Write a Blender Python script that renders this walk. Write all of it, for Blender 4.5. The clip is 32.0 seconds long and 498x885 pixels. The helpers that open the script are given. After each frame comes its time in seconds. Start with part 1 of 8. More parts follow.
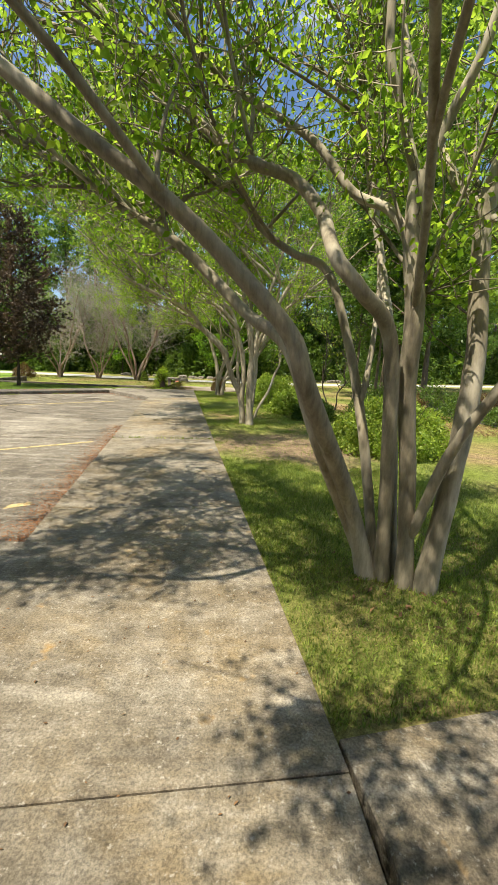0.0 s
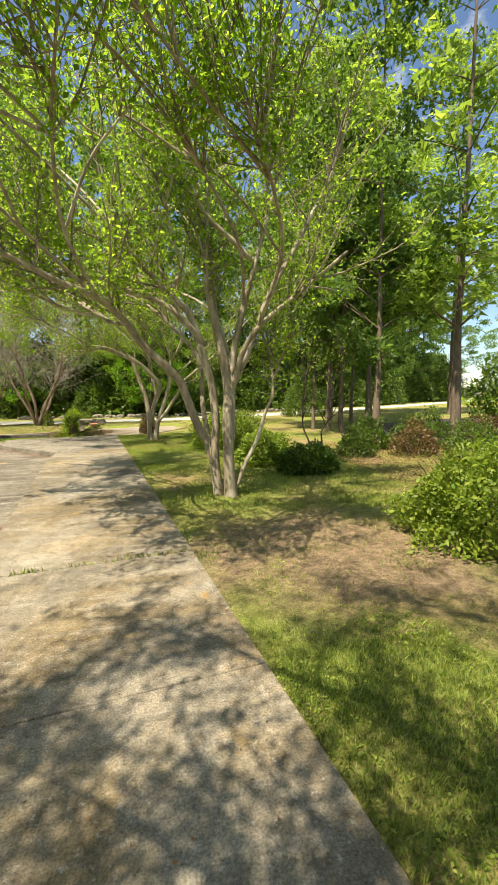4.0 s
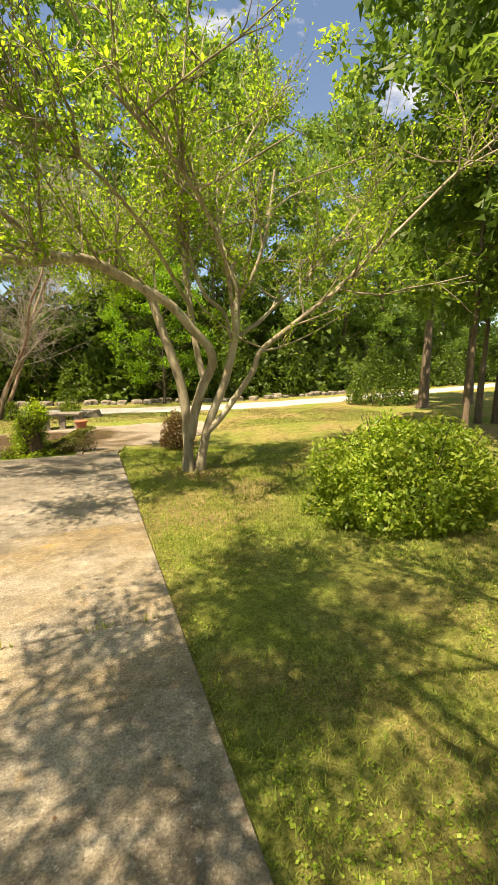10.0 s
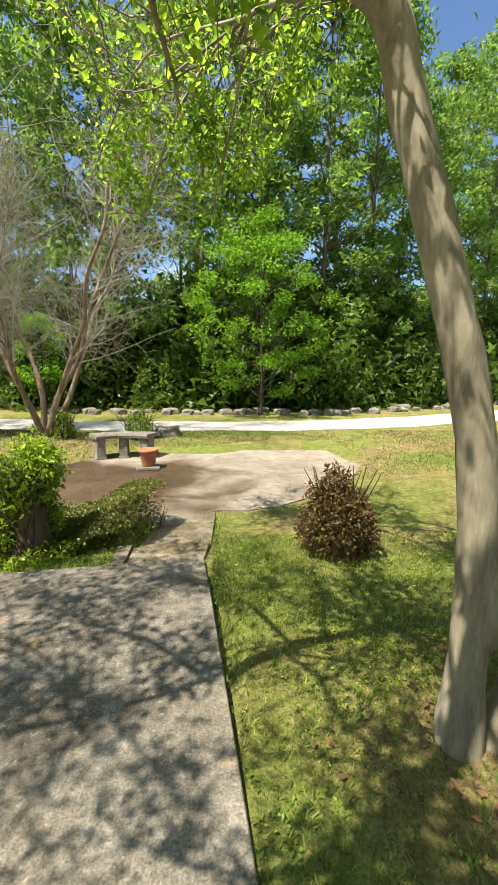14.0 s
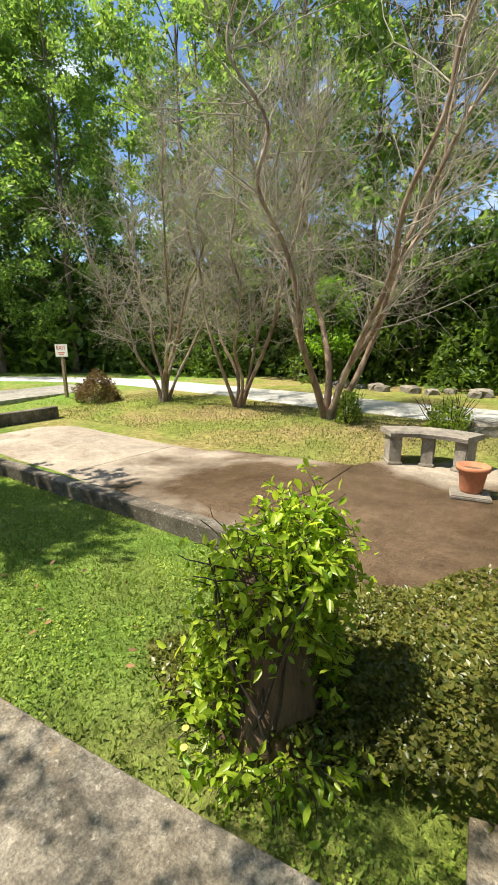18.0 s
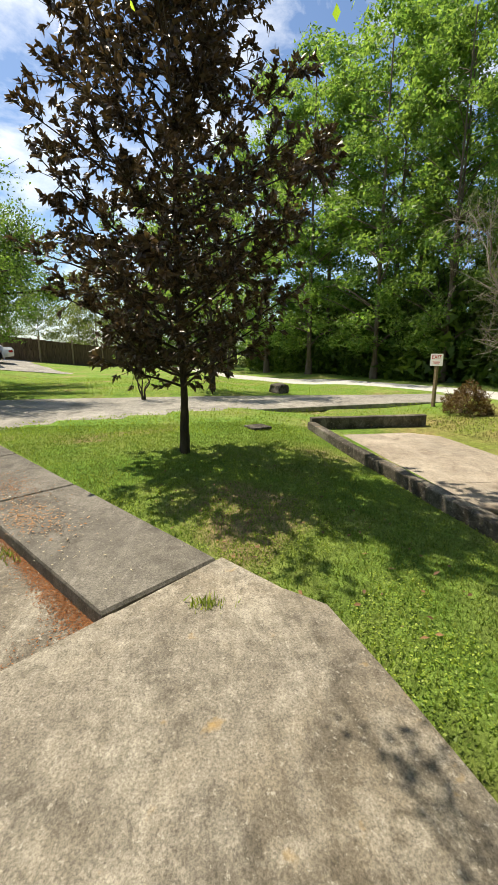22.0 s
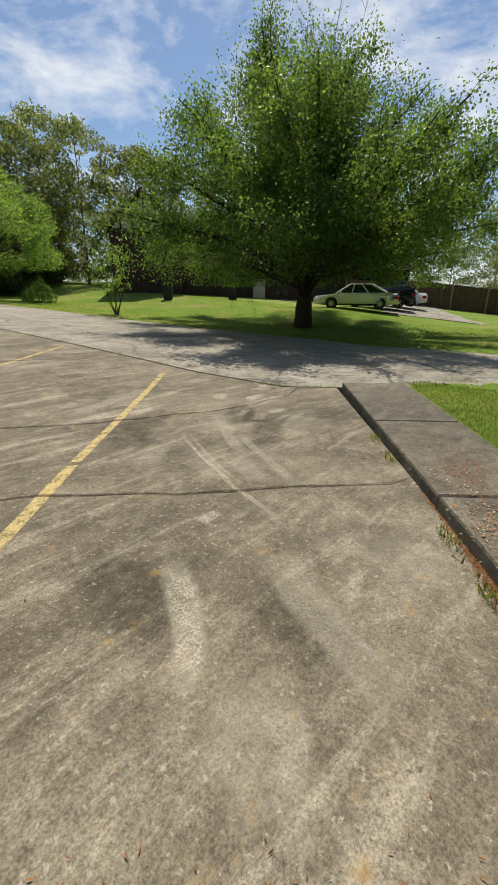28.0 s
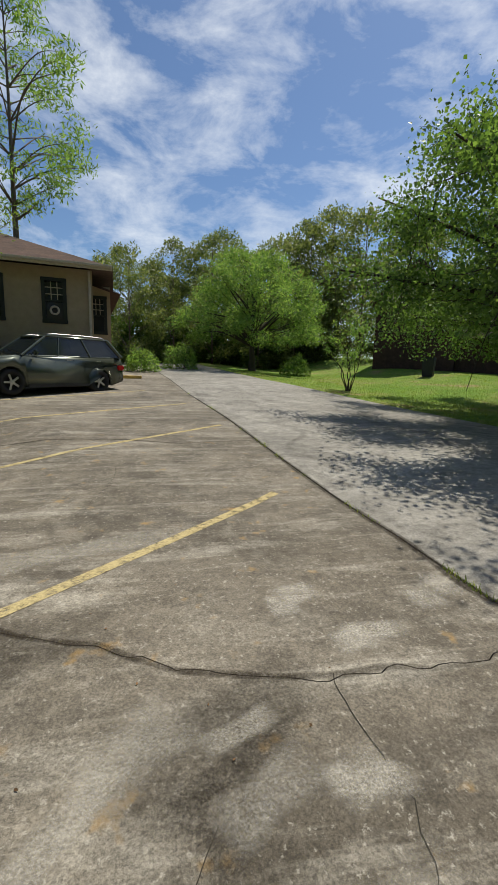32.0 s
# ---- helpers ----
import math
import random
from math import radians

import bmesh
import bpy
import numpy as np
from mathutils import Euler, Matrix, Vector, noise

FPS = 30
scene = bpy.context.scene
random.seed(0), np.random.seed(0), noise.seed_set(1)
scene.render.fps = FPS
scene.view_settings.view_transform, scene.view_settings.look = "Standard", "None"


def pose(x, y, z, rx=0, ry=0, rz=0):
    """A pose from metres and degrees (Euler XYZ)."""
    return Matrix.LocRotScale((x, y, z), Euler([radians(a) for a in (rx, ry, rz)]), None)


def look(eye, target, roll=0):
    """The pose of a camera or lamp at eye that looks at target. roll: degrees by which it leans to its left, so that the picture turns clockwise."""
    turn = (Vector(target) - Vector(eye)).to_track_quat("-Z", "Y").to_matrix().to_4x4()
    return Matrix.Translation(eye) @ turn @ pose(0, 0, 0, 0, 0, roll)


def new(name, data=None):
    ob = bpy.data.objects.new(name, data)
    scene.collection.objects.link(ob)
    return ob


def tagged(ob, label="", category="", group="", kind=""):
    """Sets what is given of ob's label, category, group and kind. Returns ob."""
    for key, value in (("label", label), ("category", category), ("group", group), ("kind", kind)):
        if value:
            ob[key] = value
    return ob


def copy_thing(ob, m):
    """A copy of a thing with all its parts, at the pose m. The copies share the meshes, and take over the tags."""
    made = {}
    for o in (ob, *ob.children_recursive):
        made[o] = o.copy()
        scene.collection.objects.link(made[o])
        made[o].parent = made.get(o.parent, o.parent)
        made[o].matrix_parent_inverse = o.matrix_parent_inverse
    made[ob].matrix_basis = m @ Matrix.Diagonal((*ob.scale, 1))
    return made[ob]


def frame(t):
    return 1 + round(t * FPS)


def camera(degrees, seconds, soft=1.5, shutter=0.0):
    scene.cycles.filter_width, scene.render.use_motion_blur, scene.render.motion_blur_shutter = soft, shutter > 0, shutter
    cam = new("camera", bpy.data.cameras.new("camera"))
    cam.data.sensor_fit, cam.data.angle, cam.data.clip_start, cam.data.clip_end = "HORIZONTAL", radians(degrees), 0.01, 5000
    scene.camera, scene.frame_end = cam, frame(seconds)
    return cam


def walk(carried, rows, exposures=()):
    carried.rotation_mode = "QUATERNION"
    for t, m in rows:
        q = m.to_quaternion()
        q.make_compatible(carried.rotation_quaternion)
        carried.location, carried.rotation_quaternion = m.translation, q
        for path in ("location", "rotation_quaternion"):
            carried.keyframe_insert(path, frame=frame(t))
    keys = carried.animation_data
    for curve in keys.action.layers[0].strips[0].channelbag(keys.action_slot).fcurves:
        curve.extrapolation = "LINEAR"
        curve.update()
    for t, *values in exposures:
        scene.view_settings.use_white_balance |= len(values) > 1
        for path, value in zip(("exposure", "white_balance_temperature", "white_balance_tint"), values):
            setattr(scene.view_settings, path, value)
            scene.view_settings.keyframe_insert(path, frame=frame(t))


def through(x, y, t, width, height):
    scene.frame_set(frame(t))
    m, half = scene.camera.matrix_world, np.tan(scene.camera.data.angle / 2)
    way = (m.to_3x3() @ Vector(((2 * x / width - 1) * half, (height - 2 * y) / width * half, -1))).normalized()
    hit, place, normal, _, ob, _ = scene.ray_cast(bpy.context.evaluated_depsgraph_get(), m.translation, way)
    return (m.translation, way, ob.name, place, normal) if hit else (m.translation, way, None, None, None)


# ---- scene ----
cam = camera(61.82, 32.0, soft=0.9)
EXPOSURES = [(0, 0.86, 6850, 8), (2, 1.04, 7150, 8), (5, 0.92, 7450, 8), (6, 0.84, 7100, 8), (7.4, 0.82, 7000, 8), (8.3, 0.98, 8700, 11), (9.4, 1.02, 8600, 11), (10.1, 1.16, 8950, 12), (10.5, 1.0, 6900, 8), (13.5, 1.04, 6650, 8), (17, 1.08, 6750, 8), (19, 1.08, 6850, 8), (21, 0.85, 7000, 8), (23, 0.46, 7050, 9), (24, 0.25, 7000, 9), (25.5, -0.1, 6900, 8), (28, 0.12, 7050, 8), (32, -0.05, 6450, 8)]
PATH = [
    (0, 0.000, -0.000, 1.505, 78.67, -2.56, -0.45),
    (0.5, -0.188, 0.545, 1.507, 79.58, -1.90, -0.65),
    (1, -0.312, 1.086, 1.499, 80.58, -0.76, -2.57),
    (1.5, -0.426, 1.608, 1.507, 81.51, -0.45, -2.92),
    (2, -0.536, 2.118, 1.507, 81.18, -0.74, -5.15),
    (2.5, -0.580, 2.631, 1.501, 82.59, -1.28, -5.51),
    (4.5, -0.889, 4.304, 1.502, 82.77, 1.14, -13.58),
    (5, -0.975, 4.885, 1.493, 81.84, 0.87, -13.90),
    (5.5, -1.032, 5.502, 1.478, 81.68, 0.42, -15.08),
    (6, -1.115, 6.134, 1.476, 81.89, 0.66, -14.28),
    (6.5, -1.181, 6.770, 1.478, 80.60, 1.97, -14.03),
    (7, -1.247, 7.425, 1.458, 80.03, 0.83, -13.01),
    (7.5, -1.313, 8.044, 1.453, 81.23, -0.54, -13.96),
    (8, -1.365, 8.683, 1.464, 82.79, -0.95, -14.51),
    (8.5, -1.423, 9.322, 1.475, 82.45, -0.56, -16.15),
    (9, -1.470, 9.963, 1.493, 82.00, -0.29, -15.10),
    (9.5, -1.497, 10.606, 1.507, 80.81, 0.66, -14.48),
    (10, -1.512, 11.238, 1.528, 79.80, 0.36, -12.04),
    (10.5, -1.577, 11.854, 1.531, 79.39, 0.43, -10.11),
    (11, -1.649, 12.464, 1.522, 79.79, 0.72, -8.18),
    (11.5, -1.726, 13.088, 1.519, 79.77, 0.86, -7.15),
    (12, -1.836, 13.677, 1.523, 79.89, 0.44, -6.13),
    (12.5, -1.917, 14.245, 1.529, 80.28, 0.07, -5.13),
    (13, -1.969, 14.865, 1.522, 80.21, 0.11, -4.38),
    (13.5, -1.987, 15.474, 1.508, 80.18, 0.05, -3.02),
    (15.5, -2.366, 17.340, 1.470, 80.00, -1.08, 7.90),
    (16, -2.474, 17.637, 1.492, 79.18, -0.65, 12.30),
    (16.5, -2.666, 17.863, 1.497, 77.79, -0.19, 17.00),
    (17, -2.895, 18.013, 1.486, 77.05, -0.06, 23.33),
    (17.5, -3.024, 18.159, 1.483, 76.52, 0.01, 29.57),
    (18, -3.089, 18.226, 1.483, 76.12, 0.29, 35.76),
    (18.5, -3.113, 18.197, 1.485, 75.96, 0.27, 41.30),
    (19, -3.152, 18.162, 1.484, 75.93, 0.43, 46.37),
    (19.5, -3.214, 18.130, 1.477, 76.03, 0.13, 51.48),
    (20, -3.253, 18.096, 1.477, 76.28, 0.18, 56.84),
    (20.5, -3.293, 18.058, 1.476, 76.55, 0.24, 62.74),
    (21, -3.329, 18.004, 1.487, 76.84, 0.28, 69.03),
    (21.5, -3.347, 17.942, 1.485, 77.15, 0.25, 75.36),
    (22, -3.339, 17.876, 1.494, 77.46, 0.08, 81.57),
    (22.5, -3.326, 17.789, 1.503, 77.86, -0.41, 87.57),
    (23, -3.303, 17.702, 1.502, 78.47, -0.74, 93.29),
    (23.5, -3.271, 17.647, 1.506, 79.09, -0.87, 99.26),
    (24, -3.215, 17.590, 1.522, 79.61, -0.68, 105.69),
    (24.5, -3.173, 17.482, 1.525, 79.87, -0.79, 112.61),
    (25, -3.150, 17.348, 1.514, 79.62, -0.95, 119.70),
    (25.5, -3.163, 17.248, 1.506, 78.98, -0.46, 125.65),
    (27.5, -3.952, 16.740, 1.454, 72.50, -0.11, 129.52),
    (28, -4.399, 16.588, 1.435, 70.63, -0.27, 131.08),
    (28.5, -4.854, 16.363, 1.417, 69.33, 0.21, 136.02),
    (29, -5.342, 16.109, 1.379, 69.85, 0.74, 143.70),
    (29.5, -5.856, 15.788, 1.360, 70.74, 0.91, 149.99),
    (30, -6.343, 15.517, 1.340, 71.15, 0.34, 154.10),
    (30.5, -6.840, 15.255, 1.340, 72.40, -0.38, 157.84),
    (31, -7.339, 14.976, 1.366, 74.62, -0.81, 161.81),
    (31.5, -7.849, 14.624, 1.364, 77.25, -1.36, 165.40),
    (32, -8.307, 14.275, 1.381, 79.91, -1.61, 168.07),
]
walk(cam, [(t, pose(x, y, z, rx, ry, rz)) for t, x, y, z, rx, ry, rz in PATH], exposures=EXPOSURES)

# ---- world, sun ----
world = bpy.data.worlds.new("sky")
scene.world = world
world.use_nodes = True
SUN_FROM = Vector((-0.68, -0.57, 1.65)).normalized()


def sky_world():
    nt = world.node_tree
    nt.nodes.clear()
    out = nt.nodes.new("ShaderNodeOutputWorld")
    bg = nt.nodes.new("ShaderNodeBackground")
    sky = nt.nodes.new("ShaderNodeTexSky")
    sky.sky_type = "NISHITA"
    sky.sun_disc = False
    sky.sun_elevation = math.asin(SUN_FROM.z)
    sky.sun_rotation = math.atan2(SUN_FROM.x, SUN_FROM.y)
    sky.air_density, sky.dust_density, sky.ozone_density = 1.0, 0.6, 2.0
    tc = nt.nodes.new("ShaderNodeTexCoord")
    mp = nt.nodes.new("ShaderNodeMapping")
    mp.inputs["Scale"].default_value = (1.0, 1.0, 2.1)
    n1 = nt.nodes.new("ShaderNodeTexNoise")
    n1.inputs["Scale"].default_value = 5.6
    n1.inputs["Detail"].default_value = 8
    n1.inputs["Roughness"].default_value = 0.62
    n1.inputs["Distortion"].default_value = 0.25
    ramp = nt.nodes.new("ShaderNodeValToRGB")
    ramp.color_ramp.elements[0].position = 0.43
    ramp.color_ramp.elements[1].position = 0.82
    mix = nt.nodes.new("ShaderNodeMix")
    mix.data_type = "RGBA"
    mix.inputs["B"].default_value = (10.2, 10.5, 11.0, 1)
    deep = nt.nodes.new("ShaderNodeMix")
    deep.data_type, deep.blend_type = "RGBA", "MULTIPLY"
    deep.inputs["Factor"].default_value = 1.0
    deep.inputs["B"].default_value = (0.84, 0.95, 1.08, 1)
    nt.links.new(sky.outputs["Color"], deep.inputs["A"])
    nt.links.new(tc.outputs["Generated"], mp.inputs["Vector"])
    nt.links.new(mp.outputs["Vector"], n1.inputs["Vector"])
    # the cloud thins out towards the north
    xyz = nt.nodes.new("ShaderNodeSeparateXYZ")
    nt.links.new(tc.outputs["Generated"], xyz.inputs["Vector"])
    thin_out = nt.nodes.new("ShaderNodeMapRange")
    for key, v in (("From Min", -0.1), ("From Max", 0.75), ("To Min", 0.0), ("To Max", -0.14)):
        thin_out.inputs[key].default_value = v
    nt.links.new(xyz.outputs["Y"], thin_out.inputs["Value"])
    cover = nt.nodes.new("ShaderNodeMath")
    nt.links.new(n1.outputs["Fac"], cover.inputs[0])
    nt.links.new(thin_out.outputs["Result"], cover.inputs[1])
    nt.links.new(cover.outputs["Value"], ramp.inputs["Fac"])
    nt.links.new(ramp.outputs["Color"], mix.inputs["Factor"])
    nt.links.new(deep.outputs["Result"], mix.inputs["A"])
    nt.links.new(mix.outputs["Result"], bg.inputs["Color"])
    bg.inputs["Strength"].default_value = 0.095
    nt.links.new(bg.outputs["Background"], out.inputs["Surface"])


sky_world()
sun = new("sun", bpy.data.lights.new("sun", "SUN"))
sun.data.energy, sun.data.angle, sun.data.color = 5.0, radians(0.53), (1.0, 0.93, 0.80)
sun.matrix_world = look(tuple(SUN_FROM * 60), (0, 0, 0))


# ---- materials ----
def material(name, rough=0.8, spec=0.3):
    m = bpy.data.materials.new(name)
    m.use_nodes = True
    b = m.node_tree.nodes["Principled BSDF"]
    b.inputs["Roughness"].default_value = rough
    b.inputs["Specular IOR Level"].default_value = spec
    return m, m.node_tree, b


def noise_node(nt, scale, detail=5, rough=0.6, coord=None, distort=0.0):
    n = nt.nodes.new("ShaderNodeTexNoise")
    n.inputs["Scale"].default_value = scale
    n.inputs["Detail"].default_value = detail
    n.inputs["Roughness"].default_value = rough
    n.inputs["Distortion"].default_value = distort
    if coord:
        nt.links.new(coord, n.inputs["Vector"])
    return n.outputs["Fac"]


def ramp_node(nt, fac, stops):
    r = nt.nodes.new("ShaderNodeValToRGB")
    while len(r.color_ramp.elements) < len(stops):
        r.color_ramp.elements.new(0.5)
    for e, (p, c) in zip(r.color_ramp.elements, stops):
        e.position = p
        e.color = (*c, 1) if isinstance(c, tuple) else (c, c, c, 1)
    nt.links.new(fac, r.inputs["Fac"])
    return r.outputs["Color"]


def mix_node(nt, fac, a, b, kind="MIX"):
    n = nt.nodes.new("ShaderNodeMix")
    n.data_type, n.blend_type = "RGBA", kind
    for key, v in (("Factor", fac), ("A", a), ("B", b)):
        if isinstance(v, (int, float)):
            n.inputs[key].default_value = v
        elif isinstance(v, tuple):
            n.inputs[key].default_value = (*v, 1)
        else:
            nt.links.new(v, n.inputs[key])
    return n.outputs["Result"]


def place(nt):
    g = nt.nodes.new("ShaderNodeNewGeometry")
    return g.outputs["Position"]


def bump(nt, b, height, strength, dist=0.01):
    n = nt.nodes.new("ShaderNodeBump")
    n.inputs["Strength"].default_value = strength
    n.inputs["Distance"].default_value = dist
    nt.links.new(height, n.inputs["Height"])
    nt.links.new(n.outputs["Normal"], b.inputs["Normal"])


def speckled(name, light, dark, stain, grain=60.0, patch=0.9, rough=0.85, stain_at=(0.55, 0.72), tint=0.12, rust=None, relief=0.35):
    """Concrete, gravel and the like: grain, blotches, stains, and a tint of each piece's own."""
    m, nt, b = material(name, rough)
    p = place(nt)
    blot = ramp_node(nt, noise_node(nt, patch, 6, 0.62, p, 0.4), [(0.3, dark), (0.68, light)])
    st = ramp_node(nt, noise_node(nt, patch * 0.45, 5, 0.65, p, 0.9), [(stain_at[0], 0.0), (stain_at[1], 1.0)])
    c = mix_node(nt, st, blot, stain)
    fine = noise_node(nt, grain, 4, 0.75, p)
    c = mix_node(nt, 0.75, c, ramp_node(nt, fine, [(0.28, 0.45), (0.5, 0.82), (0.72, 1.25)]), "MULTIPLY")
    mid = noise_node(nt, grain * 0.16, 5, 0.7, p)
    c = mix_node(nt, 0.55, c, ramp_node(nt, mid, [(0.3, 0.6), (0.62, 1.12)]), "MULTIPLY")
    if rust:
        spots = ramp_node(nt, noise_node(nt, 4.5, 3, 0.6, p), [(0.69, 0.0), (0.75, 0.75)])
        c = mix_node(nt, spots, c, rust)
    info = nt.nodes.new("ShaderNodeObjectInfo")
    c = mix_node(nt, 1.0, c, ramp_node(nt, info.outputs["Random"], [(0.0, 1 - tint), (1.0, 1 + tint)]), "MULTIPLY")
    nt.links.new(c, b.inputs["Base Color"])
    bump(nt, b, fine, relief, 0.006)
    return m


def concrete(name, dark, mid, light, scuff, turn=35.0, rust=None, stain=(0.06, 0.052, 0.043), stain_at=(0.54, 0.68), rough=0.85, tint=0.06, scuff_amount=0.36, wet=None, mottle=0.6, ochre=0.0, worn=0.16):
    """Old concrete: broad blotches, worn skin, pale scuffs along one way, dark stains, ochre algae, grit."""
    m, nt, b = material(name, rough)
    p = place(nt)
    c = ramp_node(nt, noise_node(nt, 0.38, 5, 0.62, p, 0.6), [(0.32, dark), (0.5, mid), (0.68, light)])
    c = mix_node(nt, 0.9, c, ramp_node(nt, noise_node(nt, 1.7, 6, 0.68, p, 0.5), [(0.3, 0.62), (0.5, 0.95), (0.7, 1.25)]), "MULTIPLY")
    if ochre:
        algae = ramp_node(nt, noise_node(nt, 0.62, 6, 0.68, p, 0.8), [(0.46, 0.0), (0.66, ochre)])
        c = mix_node(nt, algae, c, mix_node(nt, 1.0, c, (1.06, 0.9, 0.6), "MULTIPLY"))
    mp = nt.nodes.new("ShaderNodeMapping")
    mp.inputs["Rotation"].default_value = (0, 0, radians(turn))
    mp.inputs["Scale"].default_value = (0.42, 2.5, 1)
    nt.links.new(p, mp.inputs["Vector"])
    streak = noise_node(nt, 1.5, 8, 0.72, mp.outputs["Vector"], 0.5)
    c = mix_node(nt, ramp_node(nt, streak, [(0.51, 0.0), (0.66, scuff_amount)]), c, scuff)
    c = mix_node(nt, ramp_node(nt, streak, [(0.30, 0.35), (0.44, 0.0)]), c, stain)
    c = mix_node(nt, ramp_node(nt, noise_node(nt, 0.8, 6, 0.66, p, 1.4), [(stain_at[0], 0.0), (stain_at[1], 0.6)]), c, stain)
    skin = noise_node(nt, 3.6, 9, 0.74, p, 0.35)
    c = mix_node(nt, ramp_node(nt, skin, [(0.505, 0.0), (0.63, worn)]), c, scuff)
    c = mix_node(nt, mottle, c, ramp_node(nt, noise_node(nt, 9.0, 7, 0.74, p, 0.2), [(0.33, (0.50, 0.47, 0.42)), (0.48, (0.95, 0.93, 0.90)), (0.64, (1.34, 1.32, 1.29))]), "MULTIPLY")
    fine = noise_node(nt, 85, 3, 0.8, p)
    c = mix_node(nt, 0.8, c, ramp_node(nt, fine, [(0.36, 0.48), (0.5, 0.95), (0.64, 1.4)]), "MULTIPLY")
    grit = noise_node(nt, 30, 5, 0.75, p)
    c = mix_node(nt, ramp_node(nt, grit, [(0.58, 0.0), (0.66, 0.6)]), c, scuff)
    c = mix_node(nt, ramp_node(nt, grit, [(0.33, 0.7), (0.43, 0.0)]), c, stain)
    if rust:
        c = mix_node(nt, ramp_node(nt, noise_node(nt, 4.5, 4, 0.6, p), [(0.64, 0.0), (0.74, 0.7)]), c, rust)
    if wet:
        x, y, rx, ry, deep = wet
        near = nt.nodes.new("ShaderNodeMapping")
        near.inputs["Location"].default_value = (-x / rx, -y / ry, 0)
        near.inputs["Scale"].default_value = (1 / rx, 1 / ry, 0)
        nt.links.new(p, near.inputs["Vector"])
        ln = nt.nodes.new("ShaderNodeVectorMath")
        ln.operation = "LENGTH"
        nt.links.new(near.outputs["Vector"], ln.inputs[0])
        edge = nt.nodes.new("ShaderNodeMath")
        edge.operation = "MULTIPLY_ADD"
        nt.links.new(noise_node(nt, 0.7, 4, 0.55, p, 0.6), edge.inputs[0])
        edge.inputs[1].default_value = 1.3
        nt.links.new(ln.outputs["Value"], edge.inputs[2])
        far = nt.nodes.new("ShaderNodeMath")
        far.operation = "MULTIPLY"
        far.inputs[1].default_value = 0.62
        nt.links.new(edge.outputs["Value"], far.inputs[0])
        damp = ramp_node(nt, far.outputs["Value"], [(0.78, 1.0), (0.95, 0.0)])
        c = mix_node(nt, damp, c, mix_node(nt, 1.0, c, deep, "MULTIPLY"))
        nt.links.new(ramp_node(nt, damp, [(0.0, rough), (1.0, 0.25)]), b.inputs["Roughness"])
    info = nt.nodes.new("ShaderNodeObjectInfo")
    c = mix_node(nt, 1.0, c, ramp_node(nt, info.outputs["Random"], [(0.0, 1 - tint), (1.0, 1 + tint)]), "MULTIPLY")
    nt.links.new(c, b.inputs["Base Color"])
    bump(nt, b, fine, 0.55, 0.008)
    return m


def leafy(name, a, c, back=None, rough=0.45, through=0.45):
    """Leaves: each one its own green, thin enough to let light through."""
    m, nt, b = material(name, rough, 0.35)
    g = nt.nodes.new("ShaderNodeNewGeometry")
    mid = tuple((x + y) / 2 for x, y in zip(a, c))
    col = ramp_node(nt, g.outputs["Random Per Island"], [(0.0, a), (0.55, mid), (1.0, c)])
    broad = ramp_node(nt, noise_node(nt, 1.1, 2, 0.5, g.outputs["Position"]), [(0.3, 0.75), (0.7, 1.2)])
    col = mix_node(nt, 1.0, col, broad, "MULTIPLY")
    nt.links.new(col, b.inputs["Base Color"])
    t = nt.nodes.new("ShaderNodeBsdfTranslucent")
    warm = mix_node(nt, 1.0, col, (1.4, 1.38, 0.85), "MULTIPLY")
    nt.links.new(warm, t.inputs["Color"])
    mx = nt.nodes.new("ShaderNodeMixShader")
    mx.inputs["Fac"].default_value = through
    nt.links.new(b.outputs["BSDF"], mx.inputs[1])
    nt.links.new(t.outputs["BSDF"], mx.inputs[2])
    nt.links.new(mx.outputs["Shader"], nt.nodes["Material Output"].inputs["Surface"])
    return m


def barky(name, a, c, patchy, scale=5.0, stretch=0.25, strength=0.5):
    m, nt, b = material(name, 0.85, 0.2)
    co = nt.nodes.new("ShaderNodeTexCoord")
    mp = nt.nodes.new("ShaderNodeMapping")
    mp.inputs["Scale"].default_value = (1, 1, stretch)
    nt.links.new(co.outputs["Object"], mp.inputs["Vector"])
    n = noise_node(nt, scale * 4, 6, 0.65, mp.outputs["Vector"], 0.3)
    col = ramp_node(nt, n, [(0.32, a), (0.66, c)])
    big = ramp_node(nt, noise_node(nt, scale, 4, 0.6, mp.outputs["Vector"], 0.8), [(0.5, 0.0), (0.62, 1.0)])
    col = mix_node(nt, big, col, patchy)
    fine = noise_node(nt, scale * 22, 4, 0.7, mp.outputs["Vector"])
    col = mix_node(nt, 0.5, col, ramp_node(nt, fine, [(0.3, 0.6), (0.65, 1.15)]), "MULTIPLY")
    nt.links.new(col, b.inputs["Base Color"])
    bump(nt, b, n, strength, 0.02)
    return m


def plain(name, colour, rough=0.6, metal=0.0, vary=0.15, scale=14.0, spec=0.4):
    m, nt, b = material(name, rough, spec)
    b.inputs["Metallic"].default_value = metal
    n = noise_node(nt, scale, 5, 0.6, place(nt))
    c = mix_node(nt, 1.0, colour, ramp_node(nt, n, [(0.3, 1 - vary), (0.7, 1 + vary)]), "MULTIPLY")
    nt.links.new(c, b.inputs["Base Color"])
    return m


